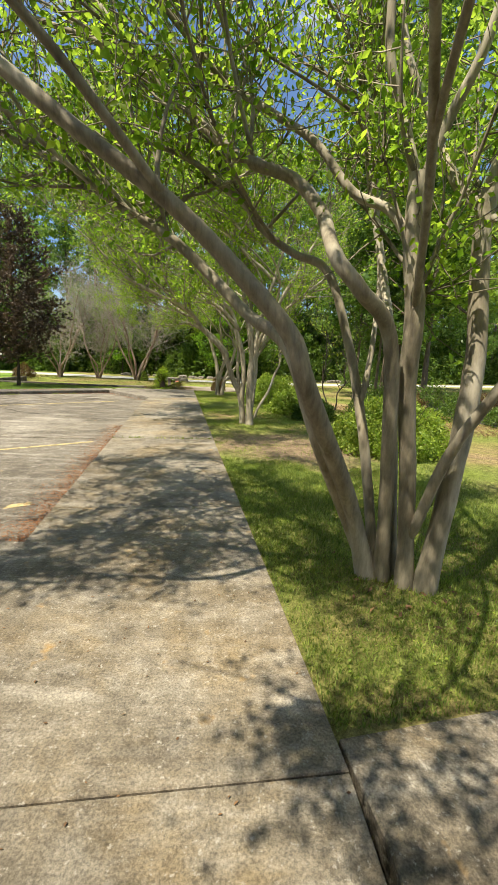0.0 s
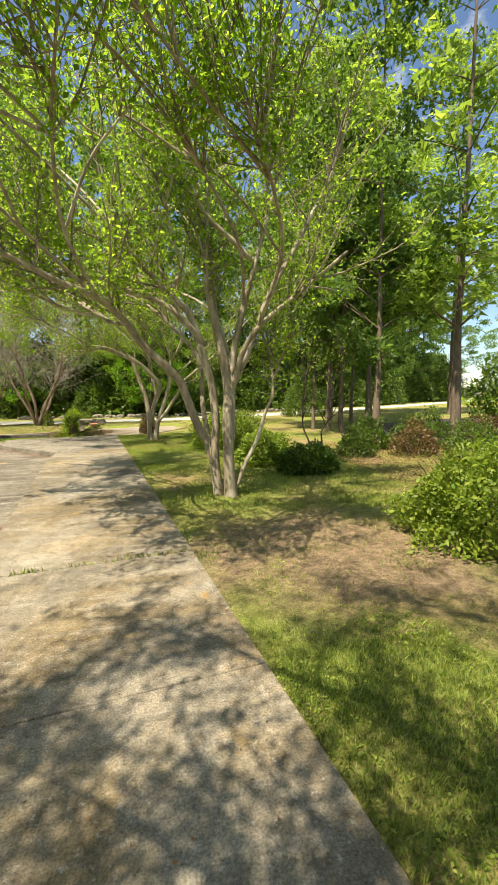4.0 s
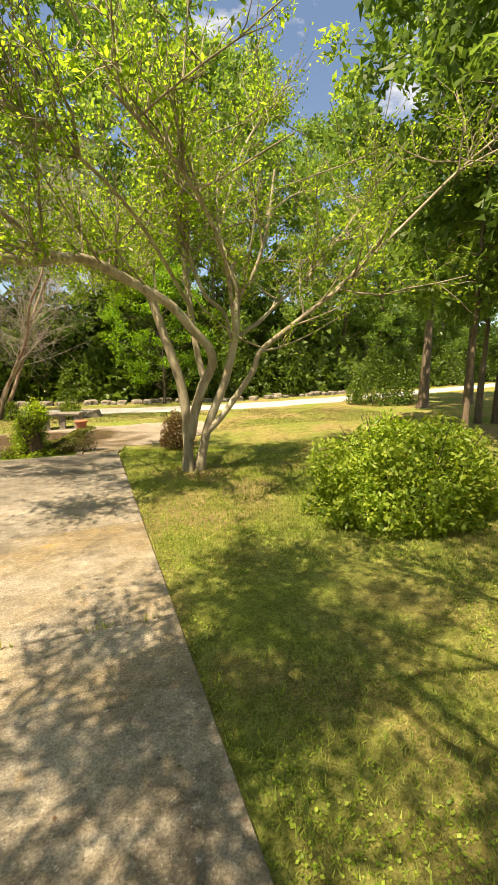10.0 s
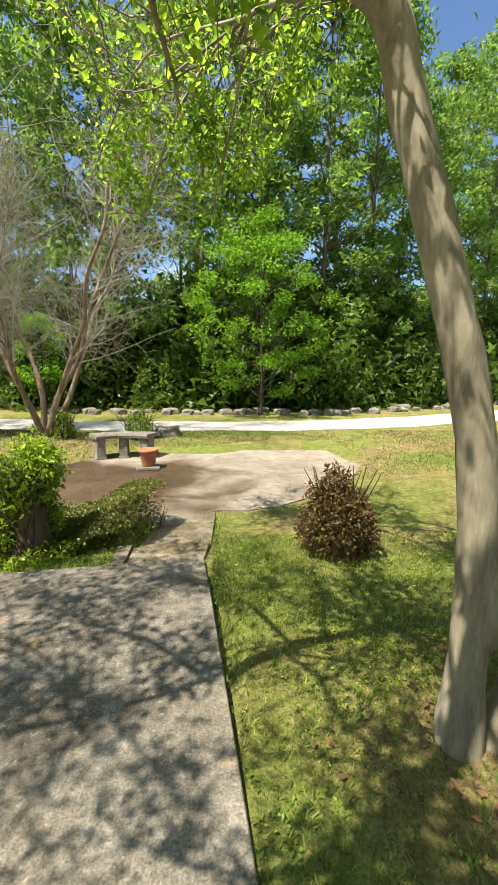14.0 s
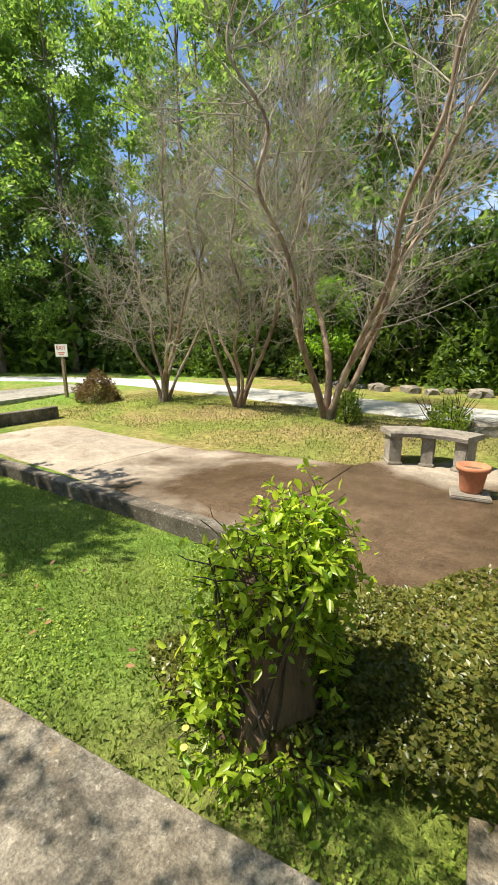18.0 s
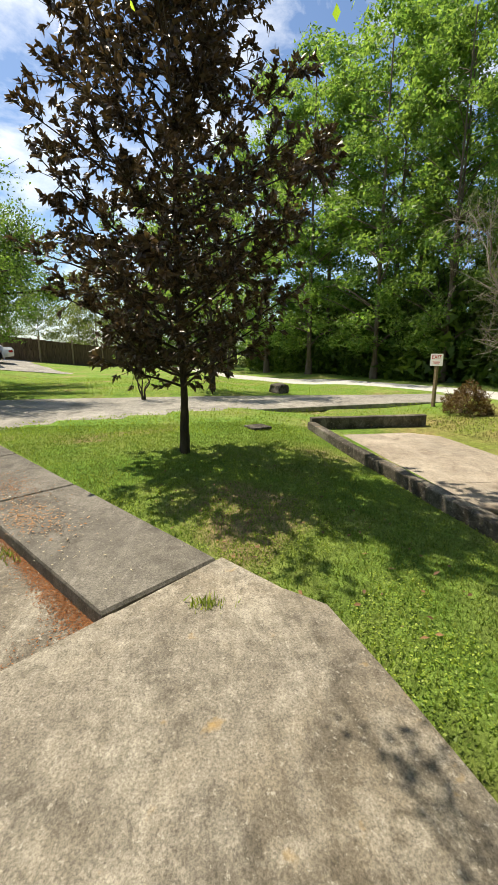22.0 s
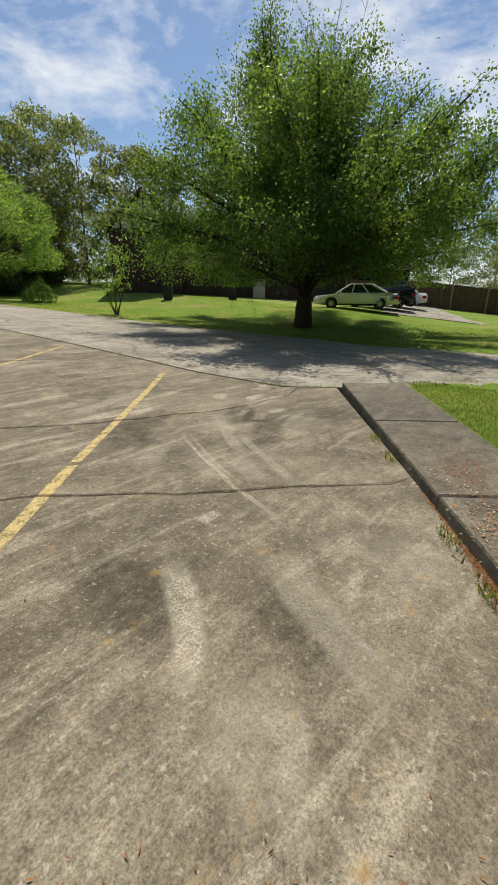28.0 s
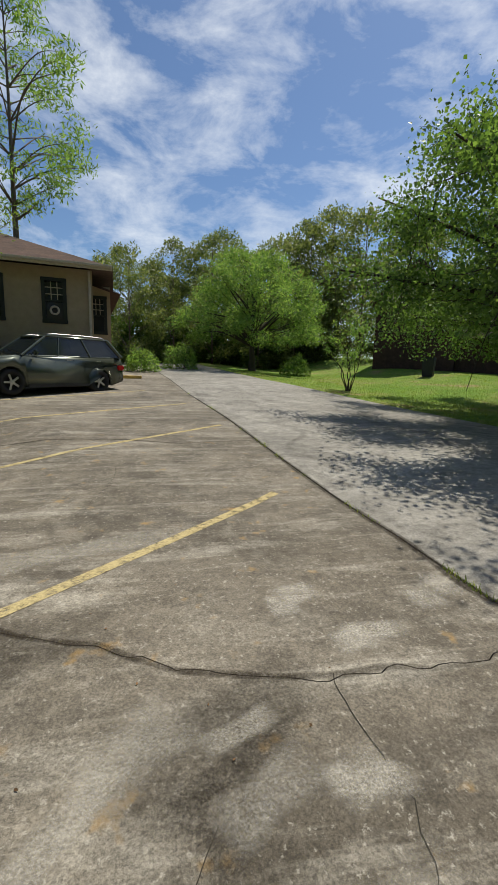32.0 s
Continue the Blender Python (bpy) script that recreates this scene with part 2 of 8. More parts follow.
def lawn_material():
    m, nt, b = material("lawn_soil", 0.95, 0.1)
    p = place(nt)
    big = noise_node(nt, 0.5, 6, 0.62, p, 0.5)
    shady = ramp_node(nt, big, [(0.29, (0.33, 0.235, 0.135)), (0.37, (0.315, 0.24, 0.115)), (0.46, (0.275, 0.245, 0.085)), (0.57, (0.21, 0.24, 0.06)), (0.72, (0.19, 0.24, 0.04))])
    open_lawn = ramp_node(nt, big, [(0.32, (0.30, 0.23, 0.12)), (0.42, (0.21, 0.26, 0.065)), (0.55, (0.155, 0.25, 0.045)), (0.70, (0.12, 0.225, 0.032))])
    worn = nt.nodes.new("ShaderNodeMapping")
    worn.inputs["Location"].default_value = (-0.9 / 1.9, -7.4 / 1.5, 0)
    worn.inputs["Scale"].default_value = (1 / 1.9, 1 / 1.5, 0)
    nt.links.new(p, worn.inputs["Vector"])
    ln = nt.nodes.new("ShaderNodeVectorMath")
    ln.operation = "LENGTH"
    nt.links.new(worn.outputs["Vector"], ln.inputs[0])
    edge = nt.nodes.new("ShaderNodeMath")
    edge.operation = "MULTIPLY_ADD"
    nt.links.new(noise_node(nt, 1.1, 5, 0.65, p, 0.5), edge.inputs[0])
    edge.inputs[1].default_value = 1.5
    nt.links.new(ln.outputs["Value"], edge.inputs[2])
    half = nt.nodes.new("ShaderNodeMath")
    half.operation = "MULTIPLY"
    half.inputs[1].default_value = 0.5
    nt.links.new(edge.outputs["Value"], half.inputs[0])
    shady = mix_node(nt, ramp_node(nt, half.outputs["Value"], [(0.62, 0.95), (0.88, 0.0)]), shady, (0.30, 0.215, 0.14))
    xyz = nt.nodes.new("ShaderNodeSeparateXYZ")
    nt.links.new(p, xyz.inputs["Vector"])
    west = nt.nodes.new("ShaderNodeMapRange")
    west.inputs["From Min"].default_value, west.inputs["From Max"].default_value = -3.0, -4.6
    nt.links.new(xyz.outputs["X"], west.inputs["Value"])
    north = nt.nodes.new("ShaderNodeMapRange")
    north.inputs["From Min"].default_value, north.inputs["From Max"].default_value = 22.6, 21.4
    nt.links.new(xyz.outputs["Y"], north.inputs["Value"])
    lane_side = nt.nodes.new("ShaderNodeMapRange")
    lane_side.inputs["From Min"].default_value, lane_side.inputs["From Max"].default_value = -12.5, -14.5
    nt.links.new(xyz.outputs["X"], lane_side.inputs["Value"])
    either = nt.nodes.new("ShaderNodeMath")
    either.operation = "MAXIMUM"
    nt.links.new(north.outputs["Result"], either.inputs[0])
    nt.links.new(lane_side.outputs["Result"], either.inputs[1])
    both = nt.nodes.new("ShaderNodeMath")
    both.operation = "MULTIPLY"
    nt.links.new(west.outputs["Result"], both.inputs[0])
    nt.links.new(either.outputs["Value"], both.inputs[1])
    c = mix_node(nt, both.outputs["Value"], shady, open_lawn)
    mid = noise_node(nt, 5, 6, 0.7, p)
    c = mix_node(nt, 0.8, c, ramp_node(nt, mid, [(0.3, 0.6), (0.66, 1.3)]), "MULTIPLY")
    c = mix_node(nt, 0.8, c, ramp_node(nt, noise_node(nt, 17, 5, 0.75, p), [(0.32, 0.5), (0.64, 1.35)]), "MULTIPLY")
    fine = noise_node(nt, 70, 4, 0.8, p)
    c = mix_node(nt, 0.9, c, ramp_node(nt, fine, [(0.3, 0.4), (0.66, 1.5)]), "MULTIPLY")
    nt.links.new(c, b.inputs["Base Color"])
    bump(nt, b, fine, 1.0, 0.03)
    return m


CONCRETE = concrete("walk_concrete", (0.125, 0.104, 0.075), (0.20, 0.172, 0.130), (0.31, 0.277, 0.225), (0.46, 0.43, 0.37), 80, rust=(0.34, 0.20, 0.06), scuff_amount=0.32, tint=0.07, ochre=0.9, worn=0.24)
WALK_END = concrete("grey_walk_concrete", (0.122, 0.107, 0.087), (0.195, 0.174, 0.145), (0.28, 0.254, 0.213), (0.42, 0.39, 0.335), 80, rust=(0.33, 0.21, 0.07), scuff_amount=0.3, tint=0.05, ochre=0.25, worn=0.34, mottle=0.8)
LOT = concrete("lot_concrete", (0.098, 0.083, 0.063), (0.165, 0.143, 0.113), (0.255, 0.227, 0.185), (0.50, 0.465, 0.40), 27, rust=(0.32, 0.20, 0.07), scuff_amount=0.42, mottle=0.5)
LANE = concrete("lane_concrete", (0.21, 0.20, 0.18), (0.27, 0.255, 0.23), (0.34, 0.325, 0.295), (0.42, 0.40, 0.365), 5, scuff_amount=0.35)
KERBWALK = concrete("weathered_concrete", (0.075, 0.068, 0.058), (0.118, 0.108, 0.093), (0.175, 0.16, 0.14), (0.32, 0.30, 0.265), 38, scuff_amount=0.2)
PATIO = concrete("patio_concrete", (0.22, 0.18, 0.14), (0.30, 0.255, 0.205), (0.38, 0.33, 0.27), (0.42, 0.38, 0.32), 0, scuff_amount=0.25, stain=(0.13, 0.095, 0.07), wet=(-4.7, 22.1, 3.5, 2.1, (0.34, 0.27, 0.22)), mottle=0.4)
WALLC = concrete("old_wall_concrete", (0.04, 0.034, 0.027), (0.085, 0.073, 0.058), (0.16, 0.142, 0.118), (0.44, 0.41, 0.36), 0, rust=(0.24, 0.15, 0.07), stain=(0.03, 0.026, 0.02), stain_at=(0.46, 0.60), rough=0.95)
GRAVEL = speckled("gravel", (0.60, 0.59, 0.57), (0.44, 0.43, 0.41), (0.40, 0.38, 0.34), 30, 1.2, 0.95, relief=1.0)
ASPHALT = speckled("asphalt", (0.075, 0.073, 0.072), (0.045, 0.044, 0.044), (0.06, 0.058, 0.055), 60, 0.8, 0.9)
STONE = speckled("boulder_stone", (0.34, 0.30, 0.25), (0.16, 0.14, 0.12), (0.09, 0.08, 0.07), 25, 3.0, 0.9, relief=1.0)
LAWN = lawn_material()
GRASS = leafy("grass_blades", (0.11, 0.18, 0.03), (0.37, 0.42, 0.11), through=0.45)
# lawn blades lightened: sunlight on the far lawn is put into the colour
GRASS_LIT = leafy("sunlit_lawn_blades", (0.16, 0.25, 0.034), (0.35, 0.43, 0.08), through=0.45)
GRASS_DRY = leafy("thin_grass_blades", (0.085, 0.10, 0.03), (0.20, 0.19, 0.07), through=0.35)
CLOVER_LEAF = leafy("clover_leaves", (0.13, 0.22, 0.025), (0.38, 0.46, 0.08), through=0.45)
GRASS_FAR = leafy("lawn_blades", (0.105, 0.185, 0.03), (0.27, 0.335, 0.08), through=0.4)
MYRTLE_BARK = barky("myrtle_bark", (0.19, 0.16, 0.113), (0.385, 0.335, 0.245), (0.47, 0.42, 0.325), 3.0, 0.22, 0.35)
# myrtle bark again, darkened: the crown's shade on branches is put into the colour
SHADED_BOUGH_BARK = barky("myrtle_shaded_bough_bark", (0.14, 0.118, 0.084), (0.30, 0.258, 0.185), (0.38, 0.335, 0.25), 3.0, 0.3, 0.3)
PINK_BARK = barky("pinkish_bark", (0.15, 0.10, 0.07), (0.31, 0.22, 0.16), (0.40, 0.32, 0.255), 3.0, 0.22, 0.35)
TWIG_BARK = barky("grey_twigs", (0.23, 0.20, 0.16), (0.43, 0.385, 0.315), (0.35, 0.315, 0.265), 4.0, 0.5, 0.3)
DARK_BARK = barky("dark_bark", (0.035, 0.028, 0.022), (0.09, 0.07, 0.052), (0.06, 0.05, 0.04), 5.0, 0.2, 0.9)
PINE_BARK = barky("grey_brown_bark", (0.10, 0.075, 0.055), (0.22, 0.17, 0.13), (0.16, 0.13, 0.10), 4.0, 0.2, 0.9)
MYRTLE_LEAF = leafy("myrtle_leaves", (0.105, 0.21, 0.024), (0.36, 0.50, 0.07), through=0.74)
YELLOW_LEAF = leafy("young_leaves", (0.16, 0.26, 0.045), (0.33, 0.43, 0.1), through=0.62)
FOREST_LEAF = leafy("forest_leaves", (0.095, 0.19, 0.045), (0.25, 0.36, 0.09), through=0.6)
# dark green; on undergrowth and the shaded azalea it carries shade in the colour
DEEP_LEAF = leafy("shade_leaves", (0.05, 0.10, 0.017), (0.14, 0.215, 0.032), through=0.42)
LIME_LEAF = leafy("maple_leaves", (0.10, 0.23, 0.016), (0.24, 0.41, 0.04), through=0.6)
OAK_LEAF = leafy("oak_leaves", (0.065, 0.13, 0.03), (0.175, 0.275, 0.062), through=0.55)
BELT_LEAF = leafy("olive_leaves", (0.09, 0.13, 0.038), (0.24, 0.27, 0.095), through=0.5)
MAGNOLIA_LEAF = leafy("magnolia_leaves", (0.05, 0.037, 0.024), (0.15, 0.098, 0.058), rough=0.3, through=0.15)
AZALEA_LEAF = leafy("azalea_leaves", (0.11, 0.2, 0.022), (0.35, 0.43, 0.07), through=0.45)
IVY_LEAF = leafy("ivy_leaves", (0.14, 0.27, 0.02), (0.46, 0.56, 0.06), rough=0.28, through=0.5)
HEDGE_LEAF = leafy("clipped_hedge_leaves", (0.06, 0.085, 0.016), (0.2, 0.19, 0.045), rough=0.35, through=0.35)
RED_LEAF = leafy("reddish_leaves", (0.10, 0.05, 0.025), (0.16, 0.12, 0.04), through=0.3)
DRY_LEAF = leafy("dry_leaves", (0.10, 0.055, 0.028), (0.24, 0.13, 0.06), rough=0.8, through=0.1)
RUST_FLECK = leafy("tan_needles", (0.30, 0.15, 0.07), (0.50, 0.29, 0.15), rough=0.9, through=0.1)
PALE_FLECK = leafy("pale_petals", (0.42, 0.36, 0.26), (0.60, 0.54, 0.42), rough=0.8, through=0.2)
NEEDLES = leafy("rust_needles", (0.20, 0.075, 0.028), (0.34, 0.15, 0.06), rough=0.9, through=0.1)
TERRACOTTA = plain("terracotta", (0.42, 0.16, 0.085), 0.85, vary=0.2)
RUST = plain("rusty_iron", (0.05, 0.035, 0.028), 0.8, 0.4)
ROTTEN = barky("weathered_stump", (0.06, 0.04, 0.028), (0.17, 0.11, 0.075), (0.11, 0.075, 0.05), 3.0, 0.15, 1.0)
WHITE = plain("white_sign_paint", (0.78, 0.77, 0.74), 0.5, vary=0.05)
RED_INK = plain("red_sign_paint", (0.55, 0.06, 0.05), 0.6, vary=0.1)
POST = plain("sign_post_wood", (0.26, 0.19, 0.12), 0.9, vary=0.3)
STUCCO = plain("tan_stucco", (0.40, 0.31, 0.20), 0.9, vary=0.08, scale=5)
ROOF = speckled("brown_shingles", (0.12, 0.075, 0.055), (0.075, 0.048, 0.037), (0.06, 0.04, 0.032), 40, 2.0, 0.95)
TRIM_DARK = plain("dark_green_trim", (0.022, 0.026, 0.022), 0.5)
TRIM_LIGHT = plain("cream_trim", (0.55, 0.48, 0.38), 0.6)
BRICK = speckled("dark_brick", (0.10, 0.055, 0.042), (0.06, 0.036, 0.028), (0.05, 0.032, 0.026), 25, 2.5, 0.95)
BLUE = plain("blue_plastic", (0.02, 0.10, 0.32), 0.5)
ROOF_GREY = plain("grey_roof", (0.30, 0.33, 0.36), 0.8)
SIDING = plain("pale_siding", (0.50, 0.50, 0.47), 0.7)
CAR_GREEN = plain("grey_green_car_paint", (0.105, 0.12, 0.10), 0.25, 0.5, 0.03, spec=0.6)
CAR_SILVER = plain("silver_car_paint", (0.80, 0.80, 0.81), 0.3, 0.0, 0.03, spec=0.6)
CAR_DARK = plain("dark_car_paint", (0.02, 0.022, 0.028), 0.2, 0.3, 0.03, spec=0.6)
RUBBER = plain("tyre_rubber", (0.02, 0.02, 0.02), 0.9)
ALLOY = plain("alloy", (0.55, 0.55, 0.55), 0.35, 0.9)
BLACK_TRIM = plain("black_plastic", (0.025, 0.025, 0.026), 0.7)
LAMP_RED = plain("tail_lamp", (0.45, 0.02, 0.02), 0.2)
LAMP_CLEAR = plain("head_lamp", (0.6, 0.6, 0.6), 0.15)


def dusty(name, colour, cover):
    """A thin worn film: pale tyre dust or old paint that lets the concrete show through."""
    m, nt, b = material(name, 0.9, 0.1)
    p = place(nt)
    fine = noise_node(nt, 60, 4, 0.8, p)
    c = mix_node(nt, 0.8, colour, ramp_node(nt, fine, [(0.3, 0.6), (0.7, 1.2)]), "MULTIPLY")
    nt.links.new(c, b.inputs["Base Color"])
    worn = mix_node(nt, 0.35, ramp_node(nt, noise_node(nt, 9, 6, 0.75, p), [(0.34, 0.0), (0.54, cover)]), ramp_node(nt, fine, [(0.34, 0.1), (0.5, cover)]))
    nt.links.new(worn, b.inputs["Alpha"])
    return m


FILMS = {}


def film(name, colour, cover):
    """Dust or dirt rubbed on concrete: thick in its middle, frayed at its edges, broken by the grain."""
    key = (name, cover)
    if key in FILMS:
        return FILMS[key]
    m, nt, b = material(name, 0.9, 0.1)
    p = place(nt)
    fine = noise_node(nt, 75, 4, 0.8, p)
    nt.links.new(mix_node(nt, 0.7, colour, ramp_node(nt, fine, [(0.3, 0.6), (0.7, 1.25)]), "MULTIPLY"), b.inputs["Base Color"])
    uv = nt.nodes.new("ShaderNodeUVMap")
    uv.uv_map = "wear"
    xy = nt.nodes.new("ShaderNodeSeparateXYZ")
    nt.links.new(uv.outputs["UV"], xy.inputs["Vector"])
    across = ramp_node(nt, xy.outputs["Y"], [(0.0, 0.0), (0.22, 1.0), (0.78, 1.0), (1.0, 0.0)])
    ends = ramp_node(nt, xy.outputs["X"], [(0.0, 0.0), (0.2, 1.0), (0.75, 1.0), (1.0, 0.0)])
    grain = mix_node(nt, 0.5, ramp_node(nt, noise_node(nt, 8, 7, 0.75, p), [(0.36, 0.0), (0.62, 1.0)]), ramp_node(nt, fine, [(0.38, 0.0), (0.6, 1.0)]))
    c = mix_node(nt, 1.0, mix_node(nt, 1.0, across, ends, "MULTIPLY"), grain, "MULTIPLY")
    nt.links.new(mix_node(nt, 1.0, c, (cover, cover, cover), "MULTIPLY"), b.inputs["Alpha"])
    FILMS[key] = m
    return m


PAINT_Y = dusty("worn_yellow_paint", (0.58, 0.47, 0.24), 0.85)
CRACK = plain("crack_shadow_soil", (0.035, 0.03, 0.022), 1.0)
YELLOW = plain("yellow_paint", (0.60, 0.42, 0.10), 0.7, vary=0.25)


def glassy(name, colour):
    m, nt, b = material(name, 0.05, 0.6)
    b.inputs["Base Color"].default_value = (*colour, 1)
    b.inputs["Transmission Weight"].default_value = 0.25
    return m


CAR_GLASS = glassy("tinted_glass", (0.02, 0.025, 0.028))
PANE = glassy("window_glass", (0.05, 0.055, 0.06))


# ---- mesh helpers ----
def thing(name, loc, label, category, group="", turn=0.0):
    ob = new(name)
    ob.matrix_world = pose(*loc, 0, 0, turn)
    return tagged(ob, label, category, group)


def setting(name, label="", category="ground"):
    return tagged(new(name), label, category, kind="structure")


def part(name, bm, mat, parent=None, label="", smooth_faces=False):
    me = bpy.data.meshes.new(name)
    bm.to_mesh(me)
    bm.free()
    if smooth_faces:
        me.shade_smooth()
    return hold(name, me, mat, parent, label)


def hold(name, me, mat, parent=None, label=""):
    if not me.materials:
        me.materials.append(mat)
    ob = new(name, me)
    if parent:
        ob.parent = parent
    return tagged(ob, label)


def raw(name, verts, faces, smooth_faces=False):
    """A mesh from arrays; faces all have the same number of corners."""
    verts, faces = np.asarray(verts, np.float32), np.asarray(faces, np.int32)
    me = bpy.data.meshes.new(name)
    n, k = faces.shape
    me.vertices.add(len(verts))
    me.vertices.foreach_set("co", verts.ravel())
    me.loops.add(n * k)
    me.loops.foreach_set("vertex_index", faces.ravel())
    me.polygons.add(n)
    me.polygons.foreach_set("loop_start", np.arange(0, n * k, k, dtype=np.int32))
    if smooth_faces:
        me.polygons.foreach_set("use_smooth", np.ones(n, bool))
    me.update(calc_edges=True)
    return me


def box(bm, cx, cy, cz, sx, sy, sz, turn=0.0, bevel=0.0):
    made = bmesh.ops.create_cube(bm, size=1, matrix=pose(cx, cy, cz, 0, 0, turn) @ Matrix.Diagonal((sx, sy, sz, 1)))
    if bevel:
        edges = list({e for v in made["verts"] for e in v.link_edges})
        bmesh.ops.bevel(bm, geom=edges, offset=bevel, segments=2, affect="EDGES")
    return bm


def boxed(cx, cy, cz, sx, sy, sz, turn=0.0, bevel=0.0):
    return box(bmesh.new(), cx, cy, cz, sx, sy, sz, turn, bevel)


def lathe(profile, seg=24, wobble=0.0):
    """A turned shape from (radius, height) pairs."""
    bm = bmesh.new()
    rings = []
    for r, z in profile:
        rings.append([bm.verts.new((r * math.cos(a) * (1 + wobble * noise.noise((math.cos(a) * 2, math.sin(a) * 2, z * 3))),
                                    r * math.sin(a) * (1 + wobble * noise.noise((math.sin(a) * 2, math.cos(a) * 2, z * 3))), z))
                      for a in (2 * math.pi * i / seg for i in range(seg))])
    for lo, hi in zip(rings, rings[1:]):
        for i in range(seg):
            bm.faces.new((lo[i], lo[(i + 1) % seg], hi[(i + 1) % seg], hi[i]))
    bm.faces.new(list(reversed(rings[0])))
    bm.faces.new(rings[-1])
    return bm


def prism(points, z0, z1, chamfer=0.0):
    """An upright slab over a polygon; its heights may be functions of the place."""
    f0 = z0 if callable(z0) else (lambda x, y: z0)
    f1 = z1 if callable(z1) else (lambda x, y: z1)
    area = sum(a[0] * b[1] - b[0] * a[1] for a, b in zip(points, points[1:] + points[:1]))
    pts = points if area > 0 else points[::-1]
    bm = bmesh.new()
    c = Vector((sum(p[0] for p in pts) / len(pts), sum(p[1] for p in pts) / len(pts)))
    low = [bm.verts.new((x, y, f0(x, y))) for x, y in pts]
    if chamfer:
        mid = [bm.verts.new((x, y, f1(x, y) - chamfer)) for x, y in pts]
        top = []
        for x, y in pts:
            d = (c - Vector((x, y))).normalized() * chamfer
            top.append(bm.verts.new((x + d.x, y + d.y, f1(x, y))))
        rings = (low, mid, top)
    else:
        top = [bm.verts.new((x, y, f1(x, y))) for x, y in pts]
        rings = (low, top)
    n = len(pts)
    for lo, hi in zip(rings, rings[1:]):
        for i in range(n):
            bm.faces.new((lo[i], lo[(i + 1) % n], hi[(i + 1) % n], hi[i]))
    f = bm.faces.new(rings[-1])
    bmesh.ops.triangulate(bm, faces=[f])
    return bm


def spline(points, n=5):
    """Points of (x, y, z, radius) rounded into a smooth path."""
    p = np.array(points, float)
    if len(p) < 3:
        return np.array([p[0] + (p[-1] - p[0]) * u for u in np.linspace(0, 1, n + 1)])
    e = np.vstack([2 * p[0] - p[1], p, 2 * p[-1] - p[-2]])
    out = []
    for i in range(1, len(e) - 2):
        for u in np.linspace(0, 1, n, endpoint=False):
            a, b, c, d = e[i - 1], e[i], e[i + 1], e[i + 2]
            out.append(0.5 * (2 * b + (c - a) * u + (2 * a - 5 * b + 4 * c - d) * u * u + (3 * b - a - 3 * c + d) * u ** 3))
    out.append(p[-1])
    out = np.array(out)
    out[:, 3] = np.maximum(out[:, 3], 0.0015)
    return out


def tubes(paths, sides=7, rough=0.0):
    """Round limbs along paths of (x, y, z, radius), as arrays of verts and quads."""
    V, F, base = [], [], 0
    ang = np.arange(sides) * 2 * math.pi / sides
    for p in paths:
        t = np.gradient(p[:, :3], axis=0)
        t /= np.linalg.norm(t, axis=1)[:, None] + 1e-9
        ref = np.where(np.abs(t[:, 2:3]) < 0.9, [[0.0, 0.0, 1.0]], [[1.0, 0.0, 0.0]])
        u = np.cross(t, ref)
        u /= np.linalg.norm(u, axis=1)[:, None] + 1e-9
        for i in range(1, len(u)):
            u[i] = u[i - 1] - t[i] * (u[i - 1] @ t[i])
            u[i] /= np.linalg.norm(u[i]) + 1e-9
        w = np.cross(t, u)
        r = p[:, 3][:, None, None]
        if rough:
            r = r * (1 + rough * (np.random.rand(len(p), sides, 1) - 0.5))
        ring = p[:, None, :3] + r * (np.cos(ang)[None, :, None] * u[:, None] + np.sin(ang)[None, :, None] * w[:, None])
        V.append(ring.reshape(-1, 3))
        n = len(p)
        i = np.arange(n - 1)[:, None] * sides + np.arange(sides)[None]
        j = np.arange(n - 1)[:, None] * sides + (np.arange(sides)[None] + 1) % sides
        F.append(np.stack([i, j, j + sides, i + sides], -1).reshape(-1, 4) + base)
        base += n * sides
    return np.vstack(V), np.vstack(F)


def leaves(centres, size, aspect=0.5, droop=0.3, spread=1.0, up=0.35):
    """Folded leaf blades at the given places, each with its own turn."""
    c = np.asarray(centres, float)
    n = len(c)
    s = size * (0.6 + 0.8 * np.random.rand(n, 1))
    d = np.random.randn(n, 3) * [1, 1, spread]
    d[:, 2] -= droop
    d /= np.linalg.norm(d, axis=1)[:, None] + 1e-9
    nrm = np.random.randn(n, 3)
    nrm[:, 2] = np.abs(nrm[:, 2]) + up
    side = np.cross(d, nrm)
    side /= np.linalg.norm(side, axis=1)[:, None] + 1e-9
    nrm = np.cross(side, d)
    k = (c + d * s * 0.45)
    a = side * s * aspect * 0.5
    lift = nrm * s * aspect * 0.16
    V = np.stack([c, k + a + lift, c + d * s, k - a + lift], 1).reshape(-1, 3)
    b = np.arange(n)[:, None] * 4
    F = np.vstack([b + [0, 1, 2], b + [0, 2, 3]])
    return V, F


